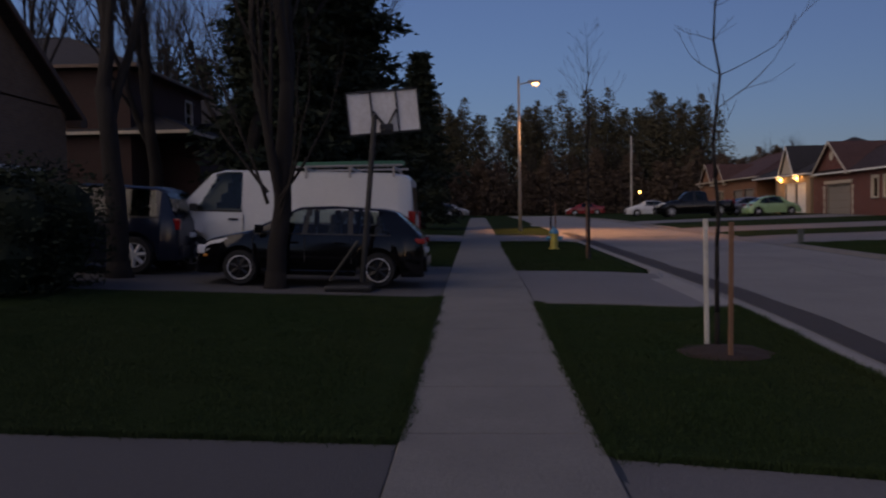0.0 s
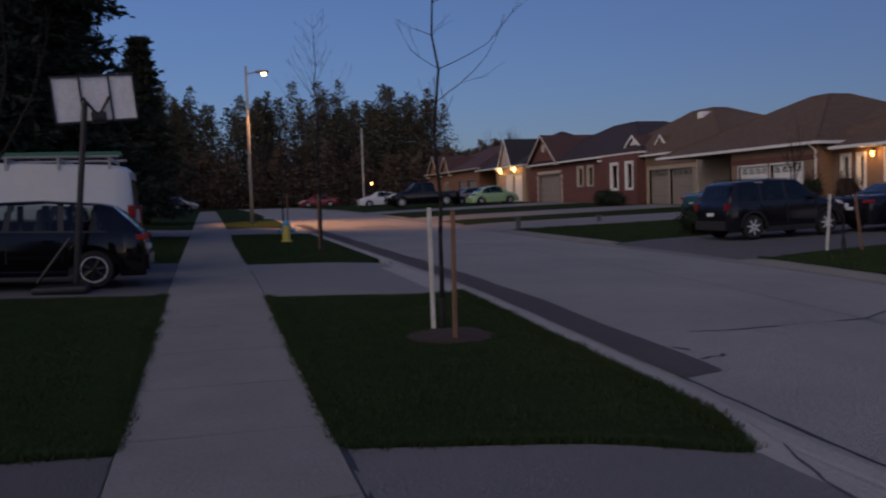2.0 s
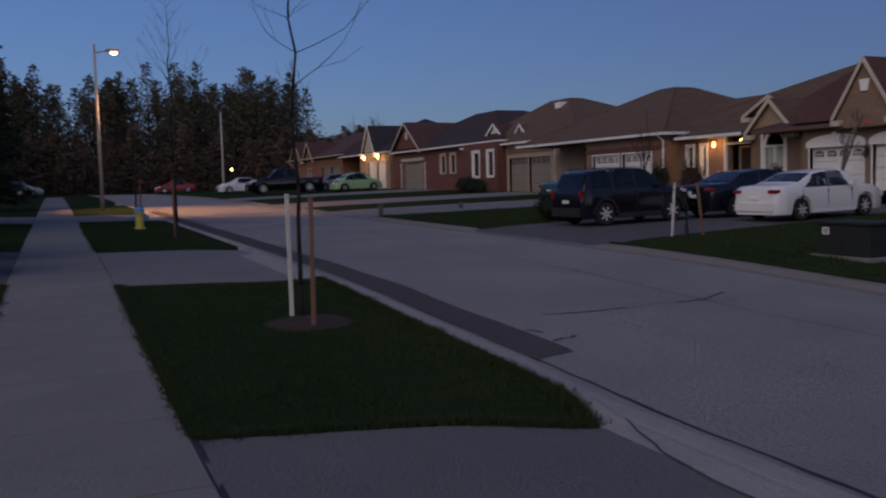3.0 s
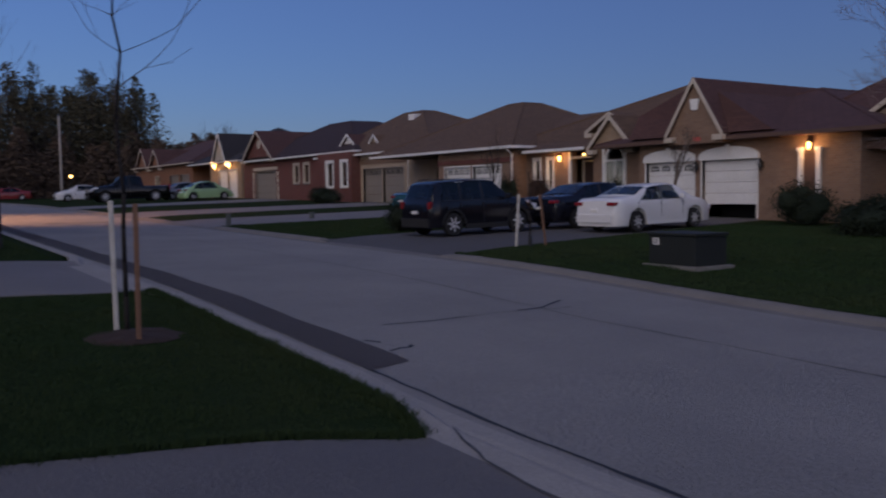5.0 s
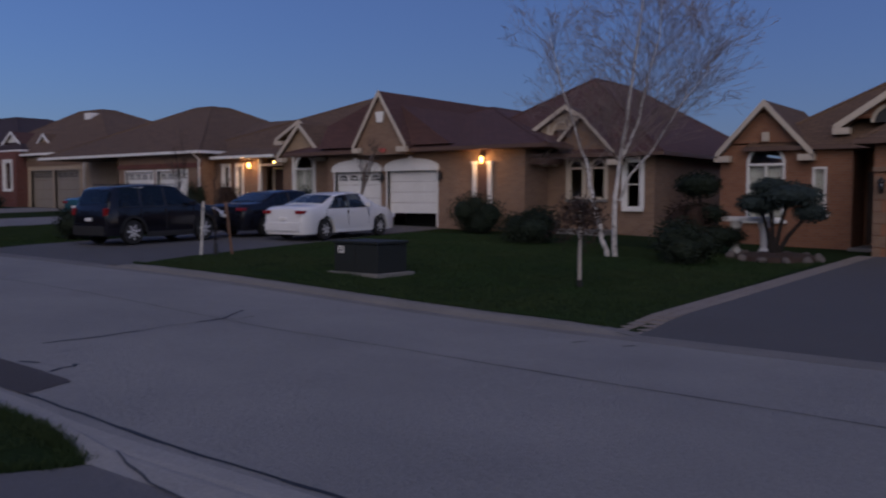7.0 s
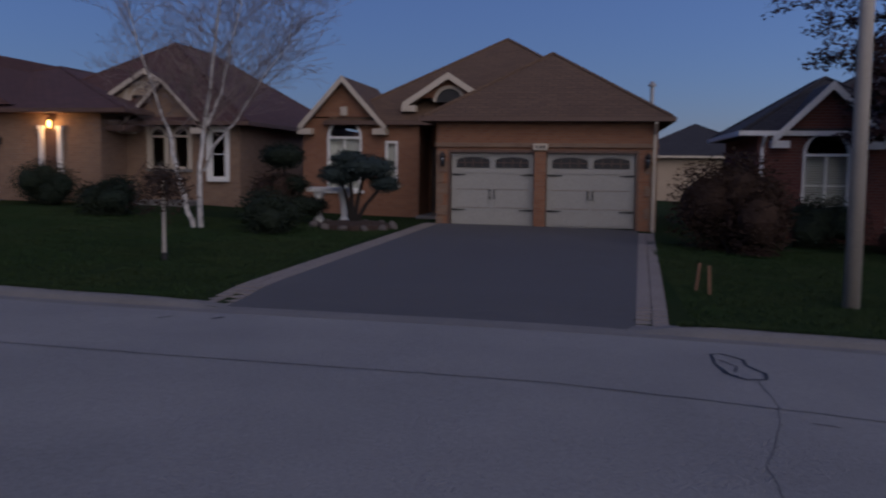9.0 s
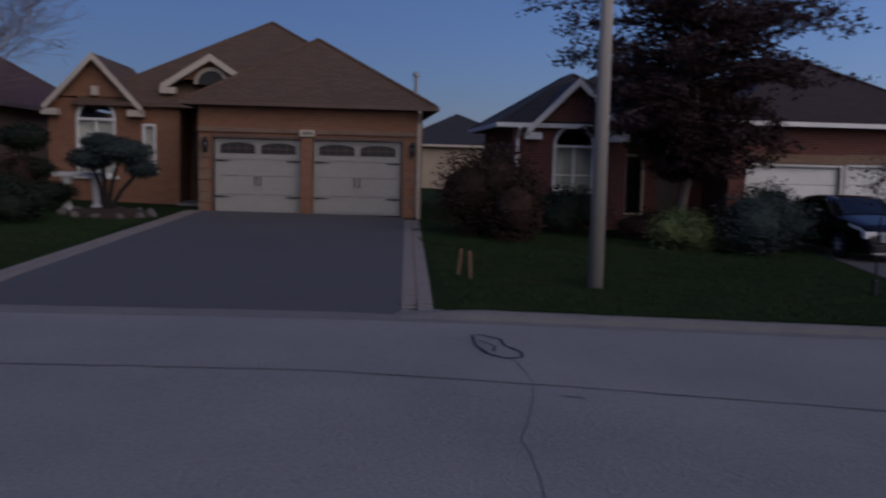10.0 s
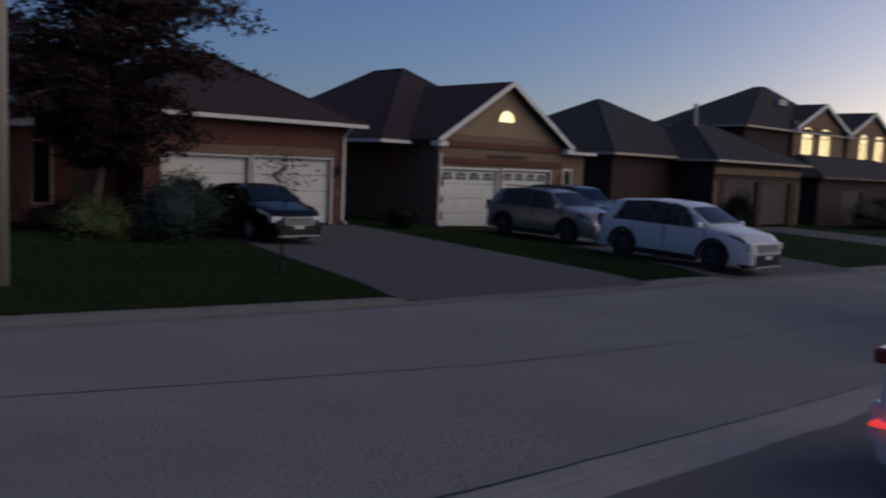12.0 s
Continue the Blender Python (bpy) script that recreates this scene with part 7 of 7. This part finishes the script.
# birch clump
def birch(x, y):
    z = lot(x, y) - 0.05
    t = thing("birch_tree", (x, y, z), "white-barked birch clump with fine bare twigs on the lawn", "tree")
    rng = random.Random(77)
    bm, tw = B(), B()
    # each stem: sideways offsets and heights, then its radius at the foot
    stems = [([(0.13, 0), (0.35, 0.85), (0.66, 1.85), (0.76, 2.2), (1.05, 3.0), (1.45, 4.2), (1.7, 5.4)], 0.062),
             ([(-0.03, 0), (-0.1, 1.0), (-0.15, 2.0), (-0.3, 3.2), (-0.42, 4.5), (-0.65, 5.8), (-0.75, 7.4)], 0.068),
             ([(-0.2, 2.4), (-0.5, 3.2), (-0.8, 4.2), (-1.05, 5.2), (-1.15, 6.4)], 0.04),
             ([(-0.14, 1.4), (-0.5, 2.0), (-0.95, 2.6), (-1.6, 3.5), (-2.1, 4.3), (-2.4, 5.0)], 0.034)]
    for line, r in stems:
        knots = [Vector((x + 0.1 * rng.gauss(0, 1) * (k > 0), y + a, z + b)) for k, (a, b) in enumerate(line)]
        pts, radii = [], []
        m = 4
        for k in range(len(knots) - 1):
            for i in range(m):
                pts.append(knots[k].lerp(knots[k + 1], i / m) + Vector((rng.gauss(0, 0.012), rng.gauss(0, 0.012), 0)))
        pts.append(knots[-1])
        n = len(pts)
        radii = [r * (1 - 0.85 * k / n) for k in range(n)]
        polytube(bm, pts, radii, 9)
        for k, p in enumerate(pts):
            if p.z - z < 2.1:
                continue
            for j in range(3):
                a = rng.uniform(0, 6.283)
                reach = rng.uniform(0.5, 1.25) * (1.25 - 0.5 * k / n)
                limb(bm, p, (0.85 * math.cos(a), 0.85 * math.sin(a), 0.75), reach, max(0.009, radii[k] * 0.3), 3, rng, tw, 0.75, 0.08, 3, 3, 0.6, 5, 0.68, 0.12, 0.017, 0.0036)
    part("trunk", bm, BIRCH, t, smooth=True)
    tagged(part("twig_spray", tw, BIRCH_TWIG, t), kind="stuff")


birch(19.7, 9.1)

# foundation shrubs, house by house
shrub("clipped_shrub", 24.0, 15.9, 0.95, 1.25, 1.35, YEW, "dark clipped evergreen shrub under the lit wall lantern", 3200, 0.07, 11)
shrub("low_shrub", 21.6, 12.2, 1.2, 1.0, 1.1, YEW, "low dark spreading evergreen by the birch", 2600, 0.08, 12)
shrub("low_shrub", 19.9, 7.4, 1.1, 0.9, 1.0, YEW, "low dark spreading juniper by the birch", 2600, 0.08, 13)
shrub("small_shrub", 22.3, 8.2, 0.8, 0.8, 1.4, REDBUSH, "reddish twiggy shrub at the house corner", 2200, 0.07, 14)
bare_tree("ornamental_tree", 22.3, 19.6, 4.0, 0.07, "small bare ornamental tree before the garage doors", 33, 4, 3, 0.7, 0.15, first=0.3, shrink=0.72, bark=BARK_PALE)
shrub("round_shrub", 13.8, 23.0, 0.75, 0.75, 1.0, YEW, "rounded dark shrub beside the drive", 2400, 0.07, 15)
shrub("upright_shrub", 24.4, 31.0, 0.5, 0.5, 1.7, YEW, "upright dark evergreen at the garage corner", 1800, 0.07, 16)
shrub("upright_shrub", 24.3, 28.9, 0.5, 0.6, 1.6, REDBUSH, "reddish bare shrub beside the entry", 1800, 0.07, 17)
shrub("upright_shrub", 24.6, 24.4, 0.45, 0.45, 1.4, YEW, "upright dark evergreen by the arched window", 1600, 0.07, 18)
shrub("hedge", 24.6, 50.0, 0.7, 2.6, 1.1, YEW, "low dark hedge under the windows", 2600, 0.1, 19)
bare_tree("ornamental_tree", 22.6, 30.0, 4.4, 0.07, "small reddish bare tree beside the entry walk", 35, 4, 3, 0.6, 0.2, first=0.3, shrink=0.7)


STONE = mat("field_stone", (0.13, 0.11, 0.1), (0.09, 0.08, 0.075), 0.9, 3, 30, 0.5)


# cloud-pruned evergreens by the front walk
def cloud_tree(x, y, pads, label, seed, material):
    rng = random.Random(seed)
    z = lot(x, y)
    t = thing("cloud_pruned_tree", (x, y, z), label, "tree")
    bm = B()
    pts = []
    inner = B()
    for dx, dy, dz, r, hh in pads:
        tube(bm, (x, y, z - 0.03), (x + dx * 0.4, y + dy * 0.4, z + dz * 0.5), 0.07, 0.05, 7)
        tube(bm, (x + dx * 0.4, y + dy * 0.4, z + dz * 0.5), (x + dx, y + dy, z + dz), 0.05, 0.03, 7)
        bmesh.ops.create_icosphere(inner, subdivisions=2, radius=1, matrix=Matrix.Translation((x + dx, y + dy, z + dz)) @ Matrix.Diagonal((r * 0.85, r * 0.85, hh * 0.8, 1)))
        for k in range(int(2200 * r)):
            v = Vector((rng.gauss(0, 1), rng.gauss(0, 1), rng.gauss(0, 1))).normalized()
            k2 = 0.8 + 0.25 * rng.random()
            pts.append((x + dx + v.x * r * k2, y + dy + v.y * r * k2, z + dz + v.z * hh * k2))
    part("trunk", bm, BARK, t)
    part("inner_foliage", inner, material, t)
    leaf_part("leaves", pts, 0.07, material, t, rng)


cloud_tree(22.0, 6.0, [(0, -0.35, 1.55, 0.75, 0.32), (0, 0.35, 1.35, 0.55, 0.28), (0.1, -0.8, 1.15, 0.4, 0.25), (0, 0.1, 1.75, 0.45, 0.22)], "cloud-pruned blue-green juniper beside the front walk", 41, YEW_BLUE)
cloud_tree(22.6, 7.9, [(0, 0.2, 1.75, 0.6, 0.35), (0, 0.1, 1.0, 0.65, 0.28), (0, -0.3, 0.45, 0.75, 0.28)], "tiered dark clipped evergreen by the arched window", 42, YEW)
bed = spin(B(), [(1.0, -0.03), (0.95, 0.1), (0.6, 0.16), (0.02, 0.18)], (22.1, 6.0, lot(22.1, 6.0)), 'z', 22)
tagged(part("planting_bed", bed, EARTH), "low brown planting bed by the front walk", "garden bed", kind="stuff")
rng = random.Random(5)
for k in range(12):
    a = 2 * math.pi * k / 12
    bm = B()
    xx, yy = 22.1 + 1.02 * math.cos(a), 6.0 + 1.02 * math.sin(a)
    bmesh.ops.create_icosphere(bm, subdivisions=2, radius=0.11, matrix=Matrix.Translation((xx, yy, lot(xx, yy) + 0.04)))
    for v in bm.verts:
        v.co += 0.06 * noise.noise_vector(v.co * 5)
    tagged(part("bed_stone", bm, STONE), "rounded pale stone edging the planting bed", "stone", "bed stones")
# pale garden bench
t = thing("garden_bench", (22.9, 6.9, lot(22.9, 6.9)), "pale stone garden bench among clipped evergreens", "bench")
zb = lot(22.9, 6.9)
part("seat", box(B(), 22.7, 23.1, 6.3, 7.5, zb + 0.85, zb + 0.97, 0.02), WHITE, t)
for y in (6.5, 7.2):
    bm = spin(B(), [(0.16, 0), (0.16, 0.08), (0.08, 0.2), (0.1, 0.6), (0.16, 0.85)], (22.9, y, zb), 'z', 10)
    part("pedestal", bm, WHITE, t)

# in front of the red-brick house: plum tree and shrubs
def plum_tree(x, y, label, seed):
    """A short trunk and many long, nearly level boughs, each hung with narrow leaves."""
    rng = random.Random(seed)
    z = lot(x, y) - 0.05
    t = thing("plum_tree", (x, y, z), label, "tree")
    bm, tw = B(), B()
    stem = [Vector((x, y, z)), Vector((x + 0.04, y + 0.03, z + 0.8)), Vector((x, y - 0.05, z + 1.5)), Vector((x - 0.05, y - 0.2, z + 3.0)), Vector((x, y - 0.1, z + 4.6)), Vector((x, y, z + 6.0))]
    polytube(bm, stem, [0.13, 0.1, 0.1, 0.075, 0.05, 0.02], 10)
    pts = []
    for k in range(120):
        f = (k + rng.random()) / 120
        a = rng.uniform(0, 6.283)
        z0 = z + 1.75 + 4.2 * f
        # widest at mid height; on the lower side towards the street's far end the boughs hang deeper
        wide = (1.2 + 6.0 * f - 3.7 * f * f) * rng.uniform(0.45, 1.02)
        if f < 0.22 and math.sin(a) > 0.3:
            wide *= 0.45
        rise = rng.uniform(-0.08, 0.3) + 0.25 * f
        p = Vector((x + rng.gauss(0, 0.08), y - 0.12 + rng.gauss(0, 0.08), z0))
        d = Vector((math.cos(a), math.sin(a), rise)).normalized()
        run, rad = [p.copy()], [0.035 * (1.2 - 0.6 * f)]
        n = 7
        for i in range(n):
            d = (d + Vector((rng.gauss(0, 0.12), rng.gauss(0, 0.12), rng.gauss(0, 0.08) - 0.035))).normalized()
            p = p + d * (wide / n)
            run.append(p.copy())
            rad.append(rad[0] * (1 - 0.85 * (i + 1) / n) + 0.003)
        polytube(bm, run, rad, 5)
        for i in range(1, n + 1):
            for j in range(4):
                b = rng.uniform(0, 6.283)
                e = (d * 0.6 + Vector((math.cos(b), math.sin(b), rng.uniform(-0.35, 0.4)))).normalized() * rng.uniform(0.25, 0.7) * (0.7 + 0.5 * wide / 3.5)
                q = run[i] + e
                polytube(tw, [run[i], run[i].lerp(q, 0.55) + Vector((0, 0, 0.03)), q], [0.007, 0.005, 0.003], 3)
                for m in range(int(27 - 16 * f)):
                    c = run[i].lerp(q, rng.random() ** 0.7)
                    pts.append((c.x + rng.gauss(0, 0.05), c.y + rng.gauss(0, 0.05), c.z + rng.gauss(0, 0.05)))
    part("trunk", bm, BARK_PALE, t, smooth=True)
    tagged(part("twig_spray", tw, TWIG, t), kind="stuff")
    leaf_part("leaves", pts, 0.125, PLUM, t, rng, 0.6, 0.42)
    return t


plum_tree(20.3, -7.6, "wide plum tree with level boughs of dark purple-brown leaves", 51)
shrub("twiggy_shrub", 19.8, -3.0, 1.2, 1.35, 2.1, REDBUSH, "tall dark reddish twiggy shrub beside the drive", 9000, 0.08, 52, 10)
shrub("pale_shrub", 19.2, -7.3, 0.85, 0.95, 1.0, LIME, "rounded pale green shrub under the plum tree", 2600, 0.07, 53)
shrub("juniper", 19.3, -9.4, 1.3, 1.5, 1.5, YEW_BLUE, "layered blue-green juniper by the black sedan", 3600, 0.08, 54)
shrub("dark_shrub", 22.6, -5.6, 0.9, 1.1, 1.3, YEW, "dark rounded shrub under the arched window", 2400, 0.08, 55)
shrub("dark_shrub", 22.4, -10.6, 0.7, 0.7, 1.7, YEW, "dark upright evergreen by the garage door", 1800, 0.08, 56)
shrub("low_shrub", 21.8, -7.2, 0.8, 1.2, 0.7, REDBUSH, "low reddish shrub in the front bed", 1800, 0.07, 57)
shrub("low_shrub", 22.6, -18.8, 0.8, 1.0, 0.8, YEW, "low dark shrub between the two drives", 1600, 0.08, 59)
shrub("hedge", 22.6, -58.0, 1.0, 6.0, 2.0, YEW, "tall dark hedge before the dark brick wing", 5000, 0.12, 62, 14)
shrub("upright_shrub", 22.4, -39.5, 1.0, 1.0, 2.0, YEW, "dark bushy evergreen before the shadowed garage", 2400, 0.1, 60)


# ---- far woods at the end of the street ----
def woods(name, x0, x1, y0, y1, count, h0, h1, material, label, seed, narrow=0.2, sprays=1000, spray=0.5):
    """A belt of far trees in one object: trunks and cones or crowns of many sprays."""
    rng = random.Random(seed)
    pts, size = [], []
    bm = B()
    for k in range(count):
        x, y = rng.uniform(x0, x1), rng.uniform(y0, y1)
        h = rng.uniform(h0, h1)
        z = land(x, y) - 0.1
        tube(bm, (x, y, z), (x, y, z + h * 0.9), 0.16, 0.03, 5, False)
        r = h * narrow * rng.uniform(0.8, 1.2)
        for i in range(sprays):
            f = rng.uniform(0.03, 1.0)
            rr = r * min(1, (1.02 - f) * 2.0) * (rng.random() ** 0.5) + 0.1
            a = rng.uniform(0, 6.283)
            pts.append((x + rr * math.cos(a), y + rr * math.sin(a), z + h * f - 0.1 * rr))
    t = thing(name, (0, 0, 0), label, "woods", kind="stuff")
    tagged(part("trunk_stand", bm, BARK, t), kind="stuff")
    leaf_part("foliage", pts, spray, material, t, rng, 0.5, 0.4)
    return t


woods("pine_woods", -75, 37, 127, 150, 280, 13.0, 18.5, PINE, "belt of dark pines closing the street", 61)
woods("young_woods", -70, 48, 123, 128, 230, 4.0, 9.5, SCRUB, "brown undergrowth and saplings along the wood's edge", 64, 0.3)
woods("low_woods", 34, 60, 125, 150, 70, 5.5, 9.0, SCRUB, "low brown trees past the end of the pines", 66, 0.35)
woods("spruce_belt", -45, -9, 66, 118, 110, 10, 16, NEEDLE, "dark conifers behind the near-side houses", 62, 0.24)
woods("pine_woods", 55, 120, 135, 190, 120, 7, 10, SCRUB, "belt of bare brown trees beyond the far houses", 63)
for k, (x, y, hh) in enumerate([(33, 128, 11), (40, 118, 11), (46, 124, 12), (20, 126, 12), (8, 125, 12), (2, 124, 13), (14, 124, 10)]):
    bare_tree("bare_tree", x, y, hh, 0.2, "far bare tree with a hazy brown crown of twigs", 70 + k, 5, 3, 0.6, 0.2, first=0.3, shrink=0.74, group="far bare trees")

bare_tree("bare_tree", 37.4, 117.0, 11.0, 0.2, "far bare tree with a hazy brown crown of twigs", 91, 6, 3, 0.75, 0.14, first=0.2, shrink=0.78, bark=BARK_PALE, group="far bare trees")

# ---- paver borders of the double drive ----
for nm, a, b in (("paver_border", (10.95, 4.72), (24.3, 4.38)), ("paver_border", (10.95, -0.8), (23.6, -1.42))):
    t = thing(nm, (a[0], a[1], lot(*a)), "border of weathered reddish pavers along the drive", "paving", kind="structure")
    n = 62
    for k in range(n):
        for row in (-1, 1):
            s0 = (k + 0.5) / n
            x, y = a[0] + (b[0] - a[0]) * s0, a[1] + (b[1] - a[1]) * s0 + row * 0.1
            z = lot(x, y) + 0.02 + 0.003 * noise.noise((x * 3, y * 3, 0))
            part("paver", box(B(), x - 0.1, x + 0.1, y - 0.093, y + 0.093, z - 0.06, z), PAVER, t)

# ---- grass blades on the nearest lawns ----
def turf(name, areas, count, label, hgt, seed, wid, keep=None):
    r = np.random.RandomState(seed)
    P = []
    tot = sum(abs((b - a) * (d - c)) for a, b, c, d in areas)
    for a, b, c, d in areas:
        n = int(count * abs((b - a) * (d - c)) / tot)
        P.append(np.column_stack([r.uniform(a, b, n), r.uniform(c, d, n)]))
    P = np.concatenate(P)
    if keep:
        P = P[[keep(x, y) for x, y in P]]
    Z = np.array([lot(x, y) for x, y in P])
    n = len(P)
    ang = r.uniform(0, 6.283, n)
    side = np.column_stack([np.cos(ang), np.sin(ang), np.zeros(n)]) * wid
    clump = np.array([0.7 + 0.7 * noise.noise((x * 1.7, y * 1.7, 2)) for x, y in P])
    H = hgt * r.uniform(0.5, 1.25, n) * np.clip(clump, 0.35, 1.4)
    lean = r.normal(0, 0.45, (n, 2)) * H[:, None]
    base = np.column_stack([P, Z - 0.004])
    tip = base + np.column_stack([lean, H])
    v = np.stack([base - side, base + side, tip], 1).reshape(-1, 3)
    me = bpy.data.meshes.new(name)
    me.from_pydata(v.tolist(), [], np.arange(3 * n).reshape(-1, 3).tolist())
    me.materials.append(BLADE)
    tagged(new(name, me), label, "grass", kind="stuff")


turf("grass", [(0.88, 3.64, 5.5, 12.75), (-6.5, -0.6, 6.05, 13.9)], 190000, "short dark turf on the near lawns", 0.05, 3, 0.004)
turf("grass", [(0.9, 3.45, 18.9, 33), (-2.5, -0.6, 20.7, 33)], 60000, "short dark turf along the verge", 0.06, 4, 0.008)
turf("grass", [(10.95, 21, -11.0, -1.3), (10.95, 22.5, 4.9, 18.0), (10.95, 21, -19.5, -15.3), (10.95, 20, 21.6, 30.8)], 260000, "short dark turf on the far lawns", 0.07, 5, 0.009,
     lambda x, y: y > -8.8 - 0.211 * (x - 10.78) + 0.1 if -12 < y < 0 else -18.3 - 0.386 * (x - 10.78) + 0.2 < y < -15.4 - 0.148 * (x - 10.78) - 0.1 if y < -12
     else y < 15.7 + 0.171 * (x - 10.78) - 0.1 if y < 19 else 21.7 + 0.13 * (x - 10.78) + 0.1 < y)

def fringe(name, line, count, label, seed, wid=0.05):
    """Longer blades that lean over the edge of a lawn."""
    r = np.random.RandomState(seed)
    pts = []
    for (x0, y0), (x1, y1) in zip(line, line[1:]):
        n = int(count * math.hypot(x1 - x0, y1 - y0))
        s = r.uniform(0, 1, n)
        w = wid * r.normal(0, 1, n) * np.array([0.6 + abs(noise.noise((a * 9 + x0, y0, 0))) for a in s])
        dx, dy = (y1 - y0), -(x1 - x0)
        q = math.hypot(dx, dy)
        pts.append(np.column_stack([x0 + (x1 - x0) * s + w * dx / q, y0 + (y1 - y0) * s + w * dy / q]))
    P = np.concatenate(pts)
    n = len(P)
    base = np.column_stack([P, [lot(x, y) for x, y in P]])
    H = r.uniform(0.03, 0.075, n)
    a = r.uniform(0, 6.283, n)
    side = np.column_stack([np.cos(a), np.sin(a), np.zeros(n)]) * 0.005
    tip = base + np.column_stack([r.normal(0, 0.03, (n, 2)), H])
    v = np.stack([base - side, base + side, tip], 1).reshape(-1, 3)
    me = bpy.data.meshes.new(name)
    me.from_pydata(v.tolist(), [], np.arange(3 * n).reshape(-1, 3).tolist())
    me.materials.append(BLADE)
    tagged(new(name, me), label, "grass", kind="stuff")


fringe("grass_edge", [(0.9, 13.1), (0.9, 5.75), (2.2, 5.46), (3.3, 5.14), (3.52, 5.06), (3.6, 5.6), (3.66, 6.4), (3.68, 8), (3.68, 12.7)], 1700, "ragged grass edge of the verge", 31)
fringe("grass_edge", [(-0.62, 13.9), (-0.62, 6.1), (-6, 6.08)], 1700, "ragged grass edge beside the sidewalk", 32)
fringe("grass_edge", [(0.9, 19.1), (0.9, 30)], 900, "ragged grass edge along the far sidewalk", 33)
fringe("grass_edge", [(10.92, -8.6), (10.92, -1.1)], 900, "ragged grass edge along the far kerb", 34, 0.04)
fringe("grass_edge", [(10.92, 5.0), (10.92, 15.5)], 900, "ragged grass edge along the far kerb", 35, 0.04)

# small lit post lamp far off
lx, ly = 17.7, 95.0
z = land(lx, ly)
t = thing("post_lamp", (lx, ly, z), "small lit garden post lamp far down the street", "lamp")
part("post", tube(B(), (lx, ly, z), (lx, ly, z + 2.3), 0.05, 0.04, 8), BLACK, t)
part("globe", spin(B(), [(0.05, 0), (0.12, 0.08), (0.12, 0.18), (0.04, 0.28)], (lx, ly, z + 2.3), 'z', 12), PORCH, t, "glowing lamp globe")
